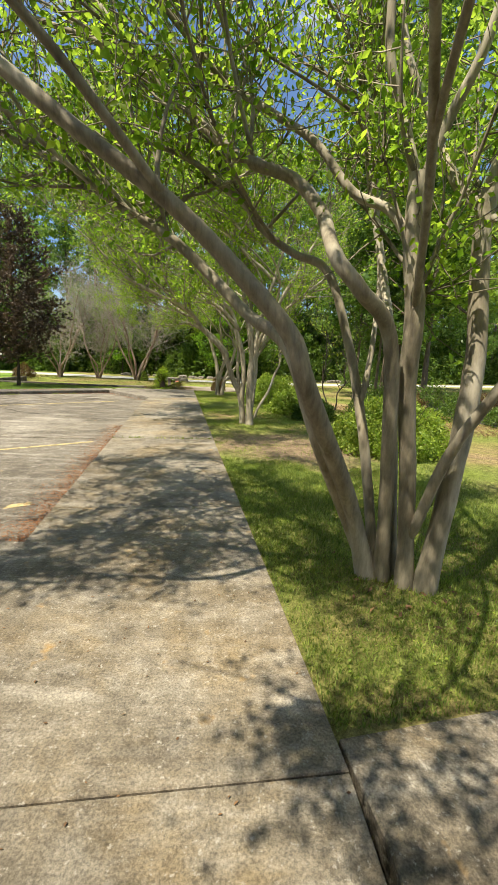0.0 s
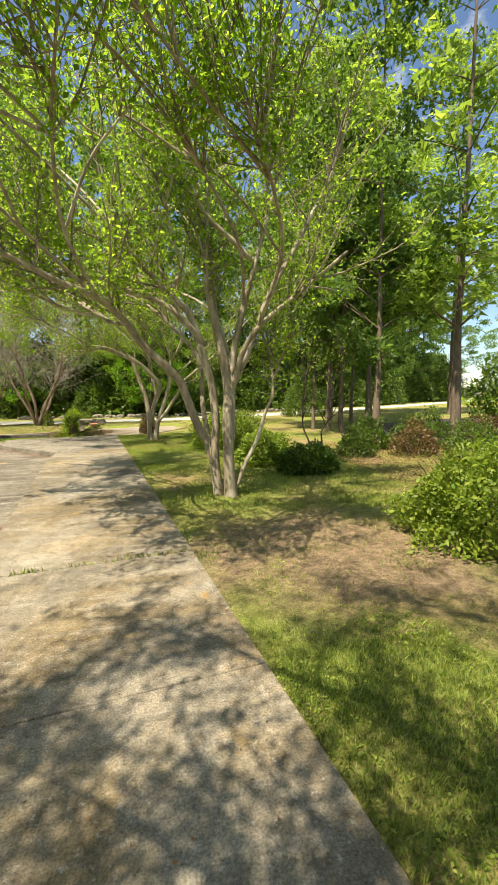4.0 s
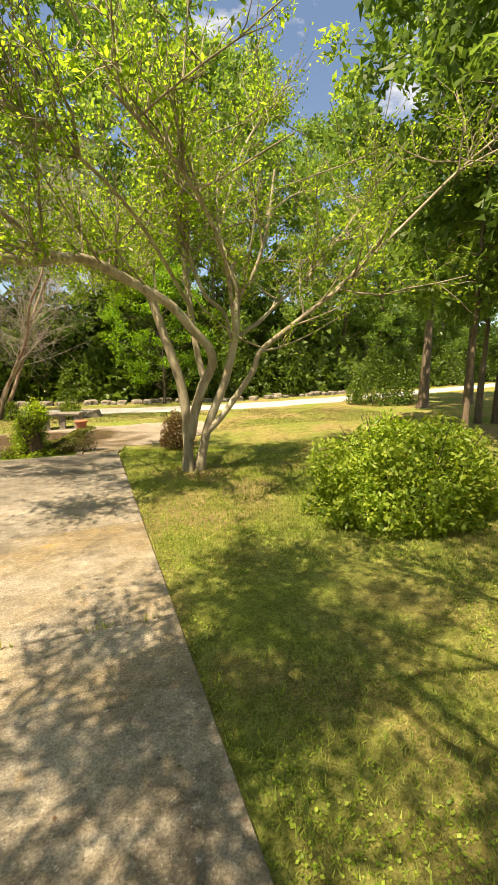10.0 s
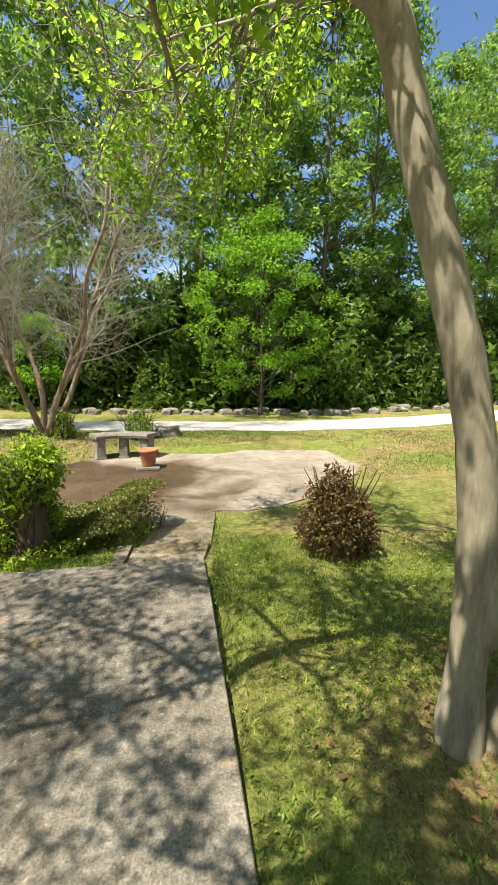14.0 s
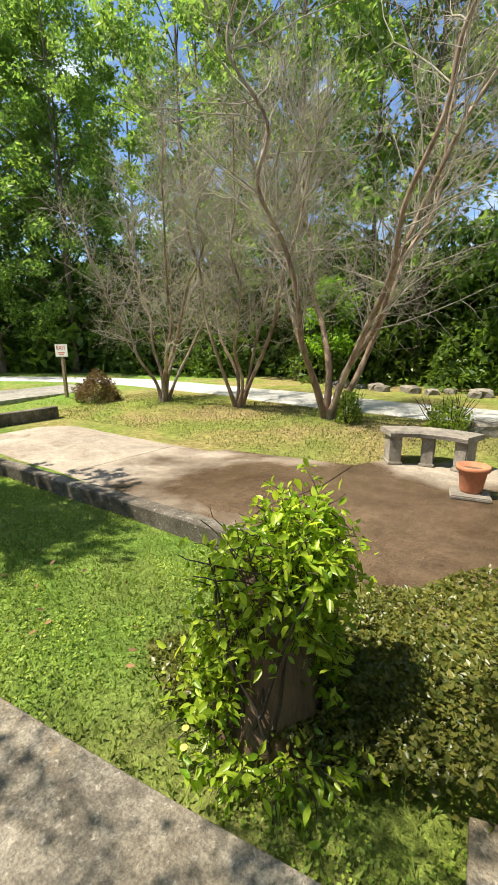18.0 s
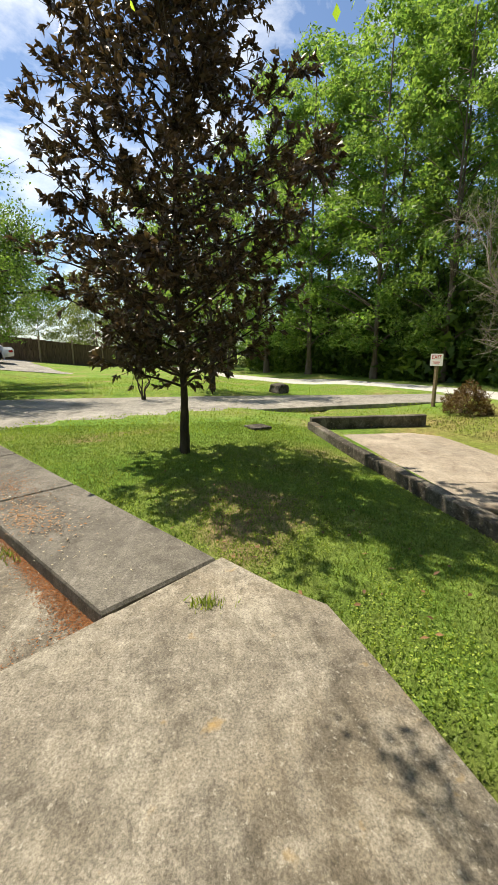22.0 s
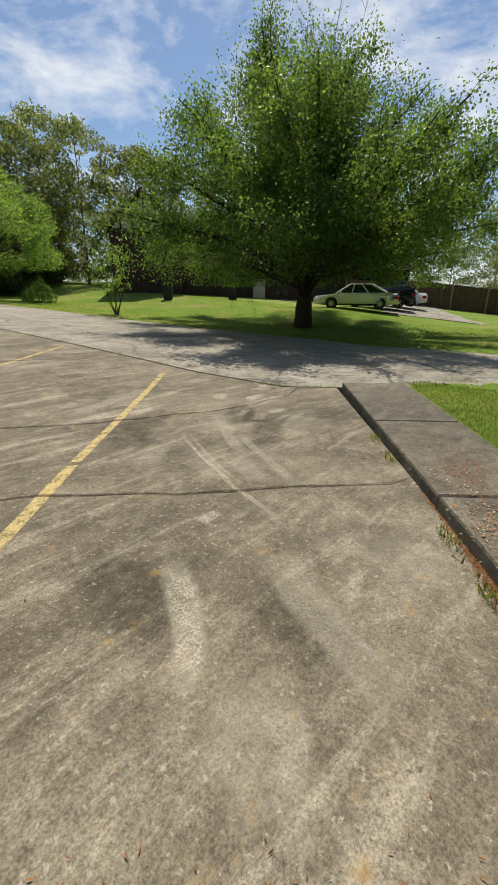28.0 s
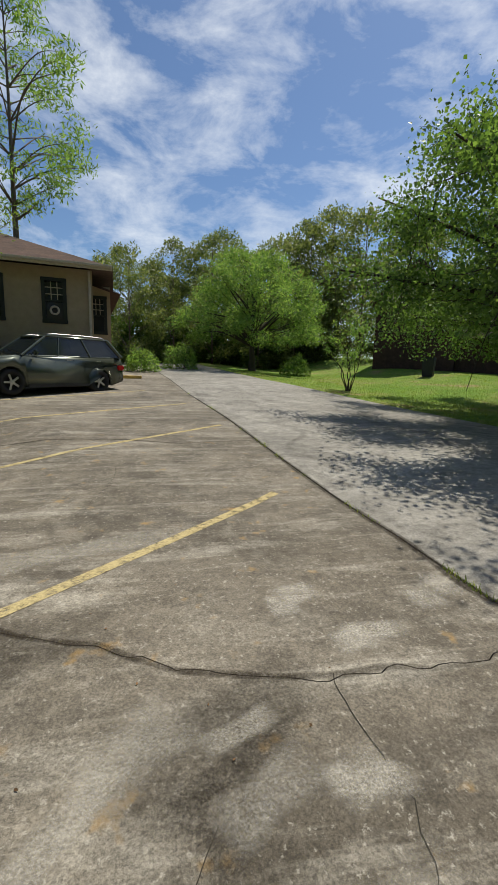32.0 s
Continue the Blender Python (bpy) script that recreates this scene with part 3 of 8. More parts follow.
def full_leaves(centres, size, aspect=0.5, droop=0.3, spread=1.0, up=0.35):
    """Rounded, pointed and folded leaf blades for foliage that comes close."""
    c = np.asarray(centres, float)
    n = len(c)
    s = size * (0.6 + 0.8 * np.random.rand(n, 1))
    d = np.random.randn(n, 3) * [1, 1, spread]
    d[:, 2] -= droop
    d /= np.linalg.norm(d, axis=1)[:, None] + 1e-9
    nrm = np.random.randn(n, 3)
    nrm[:, 2] = np.abs(nrm[:, 2]) + up
    side = np.cross(d, nrm)
    side /= np.linalg.norm(side, axis=1)[:, None] + 1e-9
    nrm = np.cross(side, d)
    a, lift = side * s * aspect * 0.5, nrm * s * aspect * 0.14
    tip = c + d * s - nrm * s * 0.10
    V = np.stack([c, c + d * s * 0.28 + a * 0.85 + lift, c + d * s * 0.62 + a * 0.8 + lift * 0.6, tip, c + d * s * 0.62 - a * 0.8 + lift * 0.6, c + d * s * 0.28 - a * 0.85 + lift], 1).reshape(-1, 3)
    b = np.arange(n)[:, None] * 6
    return V, np.vstack([b + [0, 1, 2], b + [0, 2, 3], b + [0, 3, 4], b + [0, 4, 5]])


def scales(centres, size, aspect=0.6, up=0.35):
    """Simple three-cornered leaf sprays for trees that stay far off."""
    c = np.asarray(centres, float)
    n = len(c)
    d = np.random.randn(n, 3)
    d /= np.linalg.norm(d, axis=1)[:, None] + 1e-9
    nrm = np.random.randn(n, 3)
    nrm[:, 2] = np.abs(nrm[:, 2]) + up
    side = np.cross(d, nrm)
    side /= np.linalg.norm(side, axis=1)[:, None] + 1e-9
    s = size * (0.5 + 0.9 * np.random.rand(n, 1))
    V = np.stack([c - side * s * aspect * 0.5, c + side * s * aspect * 0.5, c + d * s], 1).reshape(-1, 3)
    return V, np.arange(n * 3).reshape(-1, 3)


def wander(start, way, length, r0, r1, steps=5, bend=0.25, lift=0.05):
    p, d = np.array(start, float), np.array(way, float)
    d /= np.linalg.norm(d) + 1e-9
    out = [[*p, r0]]
    for i in range(steps):
        d = d + np.random.randn(3) * bend / steps * 2
        d[2] += lift
        d /= np.linalg.norm(d)
        p = p + d * length / steps
        out.append([*p, r0 + (r1 - r0) * (i + 1) / steps])
    return np.array(out)


def sprout(paths, count, length, r, low=0.35, out=0.9, lift=0.06, bend=0.3, bias=(0, 0, 0.25), steps=5):
    """Side shoots from the outer stretch of the paths."""
    made = []
    w = np.array([np.linalg.norm(np.diff(p[:, :3], axis=0), axis=1).sum() for p in paths])
    for k in np.random.choice(len(paths), count, p=w / w.sum()):
        p = paths[k]
        u = low + (1 - low) * np.random.rand()
        i = min(len(p) - 2, int(u * (len(p) - 1)))
        t = p[i + 1, :3] - p[i, :3]
        t /= np.linalg.norm(t) + 1e-9
        d = t * (1 - 0.5 * out) + np.random.randn(3) * out * 0.6 + np.array(bias)
        L = length * (0.55 + 0.8 * np.random.rand())
        made.append(wander(p[i, :3], d, L, min(r, p[i, 3] * 0.8), r * 0.35, steps, bend, lift))
    return made


def along(paths, per, low=0.2, puff=0.06):
    """Places for leaves along the paths."""
    out = []
    for p in paths:
        n = max(1, int(per * (0.5 + np.random.rand())))
        u = (low + (1 - low) * np.random.rand(n)) * (len(p) - 1)
        i = np.minimum(u.astype(int), len(p) - 2)
        f = (u - i)[:, None]
        out.append(p[i, :3] * (1 - f) + p[i + 1, :3] * f + np.random.randn(n, 3) * puff)
    return np.vstack(out)


def shifted(paths, o):
    return [np.array(p) - [*o, 0] for p in paths]


# ---- the lie of the land ----
def smooth(v):
    v = min(1.0, max(0.0, v))
    return v * v * (3 - 2 * v)


def rise(x, y):
    """The ground climbs gently towards the house and the back drive."""
    up = 0.06 * max(0.0, 10 - y) if y > -4 else 0.84 + 0.045 * (-4 - y)
    up *= smooth((-x - 0.632 * y) / 2.5) if y > 0 else smooth((-x - 0.2) / 2.0)
    return min(up, 2.2) * (1 - 0.2 * smooth((-x - 12) / 6) + (0.62 + 0.7 * smooth(y / 4)) * smooth((-x - 19) / 6))


def lot_z(x, y):
    return -0.05 - 0.075 * smooth((y - 8) / 4) + rise(x, y)


def lawn_z(x, y):
    dip = smooth((y - 19.0) / 1.8) * (1 - smooth((y - 23.3) / 3.0)) * (1 - smooth((x + 0.5) / 3))
    mound = 0.05 * math.exp(-((x - 1.1) ** 2 + (y - 2.7) ** 2) / 0.5) + 0.07 * math.exp(-((x - 0.1) ** 2 + (y - 9.6) ** 2) / 0.5)
    return -0.03 - 0.185 * dip - 0.05 * smooth((y - 24) / 4) + rise(x, y) + mound


WALK_R = ((0.43, 1.46), (-2.25, 18.70))          # right edge of the walk
WALK_L0, WALK_L1 = (-1.40, 1.12), (-3.53, 15.15)     # its left edge, against the lot
KERB_A, KERB_B = (-5.57, 17.35), (-11.12, 12.98)     # kerb of the raised walk


def edge_r(y):
    (x0, y0), (x1, y1) = WALK_R
    return x0 + (x1 - x0) * (y - y0) / (y1 - y0)


def edge_l(y):
    (x0, y0), (x1, y1) = WALK_L0, WALK_L1
    return x0 + (x1 - x0) * (y - y0) / (y1 - y0)


def inside(p, poly):
    x, y = p
    hit = False
    for (x0, y0), (x1, y1) in zip(poly, poly[1:] + poly[:1]):
        if (y0 > y) != (y1 > y) and x < x0 + (x1 - x0) * (y - y0) / (y1 - y0):
            hit = not hit
    return hit


LANE_FAR = [(-11.60, -22.00), (-12.50, -13.00), (-13.45, -6.10), (-14.50, -1.80), (-15.40, 2.65), (-16.30, 5.80), (-17.30, 8.60), (-18.33, 12.54), (-18.44, 17.44), (-17.82, 25.29), (-17.89, 27.16)]
LANE_NEAR = [(-15.46, 26.95), (-15.38, 24.22), (-14.40, 18.30), (-12.79, 14.24), (-11.86, 13.82), KERB_B]
JOINT = [(-11.08, 12.89), (-10.50, 12.13), (-10.44, 10.98), (-10.10, 8.40), (-9.78, 4.87), (-9.20, 0.50), (-8.72, -4.58), (-7.64, -15.40), (-7.08, -22.43)]
LANE_POLY = JOINT[::-1] + LANE_NEAR[::-1][1:] + LANE_FAR[::-1]
LOT_POLY = [WALK_L1, KERB_A] + JOINT + [(6.0, -26.0), (-1.0, -6.0), WALK_L0]
PATIO_POLY = [(-2.85, 20.48), (-5.17, 20.83), (-7.36, 20.74), (-9.84, 20.64), (-11.89, 20.72), (-11.98, 23.18), (-11.24, 23.38), (-9.11, 23.52), (-7.17, 23.21), (-5.12, 23.49), (-4.63, 24.45), (-3.00, 24.79), (-1.31, 25.50), (0.08, 25.25), (0.38, 23.86), (-0.30, 22.35), (-1.01, 21.53), (-1.54, 21.08), (-1.96, 20.91), (-2.30, 20.92)]


def shrink(poly, d):
    out = []
    n = len(poly)
    area = sum(a[0] * b[1] - b[0] * a[1] for a, b in zip(poly, poly[1:] + poly[:1]))
    sgn = 1 if area > 0 else -1
    for i in range(n):
        p0, p, p1 = Vector(poly[i - 1]), Vector(poly[i]), Vector(poly[(i + 1) % n])
        e0, e1 = (p - p0).normalized(), (p1 - p).normalized()
        nn = Vector((-e0.y - e1.y, e0.x + e1.x)) * sgn
        nn = nn.normalized() * min(d * 2, d / max(0.3, nn.length / 2))
        out.append((p.x + nn.x, p.y + nn.y))
    return out


KU = Vector((KERB_B[0] - KERB_A[0], KERB_B[1] - KERB_A[1])).normalized()
RAISED = [KERB_A, KERB_B, (KERB_B[0] + KU.y * 1.05, KERB_B[1] - KU.x * 1.05), (KERB_A[0] + KU.y * 0.9, KERB_A[1] - KU.x * 0.9)]
END_SLAB = [(-2.2, 15.3), (-2.5, 18.7), (-4.1, 18.7), (-5.3, 18.45), (-5.9, 18.0), (-5.5, 17.3), (-4.9, 16.6), (-3.5, 15.1)]


def near_kerb(x, y):
    s = (x - KERB_A[0]) * KU.x + (y - KERB_A[1]) * KU.y
    return -0.3 < s < 7.5 and -0.6 < (x - KERB_A[0]) * KU.y - (y - KERB_A[1]) * KU.x < 0.75


def make_ground():
    xs = np.concatenate([np.linspace(-160, -42, 16), np.arange(-40, 14, 0.5), np.linspace(15, 160, 22)])
    ys = np.concatenate([np.linspace(-160, -28, 16), np.arange(-27, 33, 0.5), np.linspace(34, 170, 20)])
    V, F = [], []
    patio_core = shrink(PATIO_POLY, 0.5)
    for y in ys:
        for x in xs:
            z = lawn_z(x, y) + 0.012 * noise.noise((x * 0.9, y * 0.9, 0))
            near = -45 < x < 15 and -30 < y < 30
            if near and (inside((x, y), LOT_POLY) or inside((x, y), LANE_POLY) or inside((x, y), patio_core) or inside((x, y), RAISED) or near_kerb(x, y) or inside((x, y), END_SLAB)):
                z = min(z, lot_z(x, y)) - 0.16
            elif near and -2.4 < y < 1.3 and -1.4 < x < 3.3:
                z -= 0.16
            elif near and 0 < y < 18.5 and edge_l(y) - 0.4 < x < edge_r(y) - 0.55:
                z -= 0.14
            V.append((x, y, z))
    n = len(xs)
    for j in range(len(ys) - 1):
        for i in range(n - 1):
            a = j * n + i
            F.append((a, a + 1, a + n + 1, a + n))
    tagged(hold("ground", raw("ground", V, F, True), LAWN), "patchy lawn soil with moss and bare earth", "ground", kind="structure")


make_ground()


def jitter_line(a, b, step=0.35, amount=0.02, seed=0):
    n = max(1, int(math.dist(a, b) / step))
    out = []
    for i in range(n + 1):
        x, y = a[0] + (b[0] - a[0]) * i / n, a[1] + (b[1] - a[1]) * i / n
        k = amount if 0 < i < n else 0
        out.append((x + k * noise.noise((x * 2, y * 2, seed)), y + k * noise.noise((x * 2, y * 2, seed + 9))))
    return out


# walk: slabs with open joints
walk_path = setting("walk", "weathered concrete garden walk in slabs", "pavement")
CUTS = [1.29, 4.11, 5.92, 7.67, 9.58, 11.48, 13.68, 15.41]
G = 0.004
for a, b in zip(CUTS, CUTS[1:]):
    # the joints run a little aslant
    lo, hi = a - 0.24, b - 0.24
    if b < 15:
        left = [(edge_l(hi), hi - G), (edge_l(lo), lo + G)]
    else:
        left = [(-3.41, 15.06 - G), (edge_l(lo), lo + G)]
    part("slab", prism([(edge_r(a), a + G), (edge_r(b), b - G)] + left, -0.25, 0.0, 0.006), CONCRETE, walk_path)
END_CRACK = [(-5.68, 18.46), (-5.60, 18.30), (-5.56, 18.13), (-5.585, 18.0), (-5.57, 17.86), (-5.60, 17.76), (-5.58, 17.69), (-5.63, 17.60), (-5.655, 17.53), (-5.60, 17.45), (-5.58, 17.39)]
end = [(edge_r(15.41), 15.41 + G), WALK_R[1], (-2.34, 19.21), (-3.08, 19.08), (-3.97, 18.925), (-4.35, 18.865), (-4.85, 18.79), (-5.48, 18.67), *END_CRACK, (-4.93, 16.64), (-3.53, 15.16), (-3.41, 15.06 + G)]
part("slab", prism(end, -0.25, 0.0, 0.006), WALK_END, walk_path)
part("slab", prism([(-5.40, 18.60), (-5.68, 18.46), (-6.17, 18.09), (-5.60, 17.42), (-5.40, 17.42)], -0.25, -0.008, 0.002), WALK_END, walk_path)
part("slab", prism([(0.45, 1.43), (3.50, 2.13), (3.71, 0.84), (0.53, 0.45), (0.53, 1.03)], -0.25, -0.004, 0.006), CONCRETE, walk_path)
part("slab", prism([(edge_l(1.05), 1.05 - G), (edge_r(1.29), 1.29 - G), (0.53, 0.45), (0.9, -2.6), (-1.0, -2.6)], -0.25, 0.0, 0.006), CONCRETE, walk_path)
part("slab", prism([(0.540, 0.44), (3.71, 0.80), (3.73, -2.76), (0.908, -2.6)], -0.25, -0.004, 0.006), CONCRETE, walk_path)
part("slab", prism([(-2.95, 19.13), (-2.34, 19.24), (-2.32, 19.58), (-2.97, 19.46)], -0.25, -0.03, 0.006), CONCRETE, walk_path)
part("slab", prism([(-3.07, 19.11), (-2.97, 19.13), (-2.99, 19.51), (-3.11, 19.47)], -0.25, -0.02, 0.006), CONCRETE, walk_path)
part("slab", prism([(-2.95, 19.48), (-2.31, 19.60), (-2.34, 20.90), (-2.87, 20.62)], -0.3, lambda x, y: lawn_z(x, y) + 0.016, 0.006), CONCRETE, walk_path)

# raised walk with its kerb face towards the lot
raised = setting("raised_walk", "dark weathered raised concrete walk with a kerb face", "pavement")
ku = Vector((KERB_B[0] - KERB_A[0], KERB_B[1] - KERB_A[1])).normalized()
kn = Vector((ku.y, -ku.x))
for s0, s1 in ((0.02, 2.5), (2.52, 4.6), (4.62, 7.08)):
    a, b = Vector(KERB_A) + ku * s0, Vector(KERB_A) + ku * s1
    wa, wb = 0.9 + 0.03 * s0, 0.9 + 0.03 * s1
    pts = [tuple(a), tuple(b), tuple(b + kn * wb), tuple(a + kn * wa)]
    part("slab", prism(pts, -0.4, lambda x, y: 0.004 - 0.004 * math.dist((x, y), KERB_A), 0.02), KERBWALK, raised)


# lot and lane
def sheet(poly, fn, step=0.5):
    """A level-following sheet over a polygon, cut on a grid, with a skirt."""
    bm = bmesh.new()
    f = bm.faces.new([bm.verts.new((x, y, 0)) for x, y in poly])
    if f.normal.z < 0 or (f.normal_update() or f.normal.z < 0):
        bmesh.ops.reverse_faces(bm, faces=[f])
    xs, ys = [p[0] for p in poly], [p[1] for p in poly]
    for k in range(1, int((max(xs) - min(xs)) / step)):
        bmesh.ops.bisect_plane(bm, geom=bm.verts[:] + bm.edges[:] + bm.faces[:], plane_co=(min(xs) + k * step, 0, 0), plane_no=(1, 0, 0))
    for k in range(1, int((max(ys) - min(ys)) / step)):
        bmesh.ops.bisect_plane(bm, geom=bm.verts[:] + bm.edges[:] + bm.faces[:], plane_co=(0, min(ys) + k * step, 0), plane_no=(0, 1, 0))
    rim = [e for e in bm.edges if e.is_boundary]
    low = bmesh.ops.extrude_edge_only(bm, edges=rim)["geom"]
    lowered = {v for v in low if isinstance(v, bmesh.types.BMVert)}
    for v in bm.verts:
        v.co.z = fn(v.co.x, v.co.y) - (0.12 if v in lowered else 0)
    return bm


lot = setting("parking_lot", "sun-bleached stained concrete parking lot with cracks", "pavement")
CRACK_A = [(-4.83, 12.84), (-5.53, 13.22), (-5.83, 13.50), (-6.29, 13.99), (-6.64, 14.31), (-7.23, 14.85), (-7.73, 15.33), (-7.98, 15.41)]
CRACK_B = [(-2.76, 9.92), (-4.11, 10.26), (-5.85, 10.84), (-6.37, 11.29), (-6.81, 11.59), (-7.43, 11.92), (-7.91, 12.12), (-8.34, 12.35), (-8.71, 12.49), (-9.11, 12.58), (-9.50, 12.56), (-10.03, 12.60), (-10.66, 12.35)]
CRACK_C = [(-2.37, 7.53), (-4.36, 7.30), (-6.52, 6.94), (-7.64, 6.99), (-8.56, 7.30), (-9.99, 7.16)]
kend = Vector(KERB_A) + ku * 3.12


def rough_line(pts, seed=0):
    out = []
    for a, b in zip(pts, pts[1:]):
        for x, y in jitter_line(a, b, 0.06, 0.05, seed)[:-1]:
            out.append((x + 0.03 * noise.noise((x * 7, y * 7, seed)) + 0.016 * noise.noise((x * 19, y * 19, seed)), y + 0.03 * noise.noise((x * 7, y * 7, seed + 5)) + 0.016 * noise.noise((x * 19, y * 19, seed + 5))))
    return out + [pts[-1]]


CRACK_A, CRACK_B, CRACK_C = rough_line(CRACK_A, 1), rough_line(CRACK_B, 2), rough_line(CRACK_C, 3)
lot_parts = [
    [WALK_L1, KERB_A, tuple(kend)] + CRACK_A[::-1] + [(-3.07, 12.70)],
    [(-3.07, 12.70)] + CRACK_A + [tuple(kend), (-11.08, 12.89)] + CRACK_B[::-1],
    CRACK_B + [JOINT[1], JOINT[2], JOINT[3]] + CRACK_C[::-1],
    CRACK_C + [JOINT[4], JOINT[5], JOINT[6], (-1.2, -4.0), (-1.0, -2.5), WALK_L0],
    [JOINT[6], JOINT[7], JOINT[8], (6.0, -26.0), (-1.2, -4.0)],
]
for k, poly in enumerate(lot_parts):
    part("slab", sheet(shrink(poly, 0.0035), lot_z, 0.6), LOT, lot)
lane = setting("lane", "pale grey concrete drive lane", "road")
part("slab", sheet(shrink(LANE_POLY, 0.02), lambda x, y: lot_z(x, y) + 0.004, 0.8), LANE, lane)


def strip(name, pts, width, fn, mat, lift=0.005, parent=None, label="", step=0.4):
    V, F = [], []
    line = [pts[0]]
    for a, b in zip(pts, pts[1:]):
        line += jitter_line(a, b, step, 0)[1:]
    for i, p in enumerate(line):
        a, b = Vector(line[max(0, i - 1)]), Vector(line[min(len(line) - 1, i + 1)])
        d = (b - a).normalized()
        for s in (-0.5, 0.5):
            w = width * (1 + 0.12 * noise.noise((p[0] * 5, p[1] * 5, s)))
            x, y = p[0] - d.y * s * w, p[1] + d.x * s * w
            V.append((x, y, fn(x, y) + lift))
    for i in range(len(line) - 1):
        F.append((2 * i, 2 * i + 2, 2 * i + 3, 2 * i + 1))
    return hold(name, raw(name, V, F), mat, parent, label)


STRIPES = [((-4.35, 14.50), (-6.09, 12.85), 0.11), ((-6.15, 12.79), (-9.63, 9.70), 0.10), ((-5.9, 8.55), (-9.55, 5.75), 0.10), ((-2.63, 7.24), (-5.20, 5.20), 0.10), ((-5.20, 5.20), (-9.00, 2.75), 0.10), ((-2.14, 4.09), (-7.80, -0.10), 0.10)]
for k, (a, b, w) in enumerate(STRIPES):
    tagged(strip("parking_stripe", [a, b], w, lot_z, PAINT_Y), "worn yellow painted parking stripe on concrete", "road marking", "parking stripes", "structure")

# pale tyre marks and fine side cracks on the lot
PALE_MARKS = [
    ([(-5.77, 14.74), (-5.57, 15.1), (-5.36, 15.39), (-5.13, 15.53)], 0.17, 0.75),
    ([(-6.4, 14.56), (-6.17, 14.56)], 0.13, 0.7),
    ([(-7.32, 13.25), (-6.84, 14.2), (-6.71, 14.63), (-6.54, 15.1)], 0.05, 0.6),
    ([(-6.22, 15.15), (-5.97, 15.69), (-5.83, 16.02), (-5.69, 16.31)], 0.22, 0.42),
    ([(-5.45, 15.64), (-5.27, 15.86), (-5.15, 16.02), (-5.05, 16.12)], 0.3, 0.38),
    ([(-5.46, 15.86), (-5.3, 16.02), (-5.17, 16.12)], 0.13, 0.45),
    ([(-7.98, 13.19), (-7.51, 14.11), (-7.12, 14.86)], 0.1, 0.4),
    ([(-6.85, 15.51), (-6.68, 15.9), (-6.54, 16.2)], 0.4, 0.3),
    ([(-7.43, 12.88), (-7.07, 13.65), (-6.93, 14.02), (-6.82, 14.38)], 0.045, 0.7),
    ([(-7.52, 12.91), (-7.14, 13.67), (-6.98, 14.04), (-6.87, 14.39)], 0.04, 0.5),
    ([(-8.27, 12.68), (-7.73, 13.39), (-7.43, 13.9)], 0.14, 0.5),
    ([(-7.29, 13.91), (-7.13, 14.23), (-7.01, 14.48)], 0.25, 0.42),
    ([(-9.06, 11.82), (-9.38, 11.75)], 0.2, 0.7),
    ([(-9.3, 12.25), (-9.76, 12.26)], 0.16, 0.75),
    ([(-10.26, 11.66), (-10.31, 12.01)], 0.2, 0.6),
    ([(-8.88, 13.07), (-9.26, 13.12)], 0.12, 0.6),
    ([(-6.79, 11.2), (-7.54, 10.94), (-8.57, 10.64)], 0.3, 0.4),
    ([(-6.51, 13.43), (-6.8, 13.19), (-7.1, 12.96)], 0.25, 0.4),
    ([(-8.16, 13.96), (-8.75, 13.68), (-9.29, 13.45)], 0.4, 0.3),
    ([(-8.96, 11.92), (-9.19, 11.89)], 0.22, 0.7),
    ([(-9.24, 12.33), (-9.5, 12.3)], 0.2, 0.75),
    ([(-10.05, 11.84), (-10.07, 12.13)], 0.22, 0.6),
    ([(-8.44, 12.86), (-8.64, 12.79), (-8.81, 12.7)], 0.12, 0.55),
    ([(-9.0, 12.96), (-9.09, 13.18)], 0.25, 0.45),
    ([(-7.99, 13.01), (-8.18, 12.81), (-8.41, 12.63)], 0.3, 0.35),
    ([(-8.47, 13.19), (-8.69, 13.07), (-8.91, 12.95)], 0.2, 0.4),
]
DARK_MARKS = [
    ([(-8.09, 13.1), (-8.57, 12.78), (-9.08, 12.49)], 0.5, 0.5),
    ([(-8.94, 12.87), (-8.56, 13.08), (-8.37, 13.25)], 0.4, 0.5),
    ([(-6.69, 12.86), (-7.22, 12.26), (-7.97, 11.95)], 0.6, 0.45),
    ([(-7.7, 13.97), (-8.26, 13.55), (-8.79, 13.17)], 0.5, 0.45),
    ([(-5.36, 14.23), (-5.42, 14.93), (-5.33, 15.4)], 0.5, 0.4),
    ([(-5.94, 15.16), (-5.83, 15.72), (-5.67, 16.06)], 0.45, 0.45),
    ([(-7.0, 15.43), (-6.69, 15.82)], 0.35, 0.4),
]


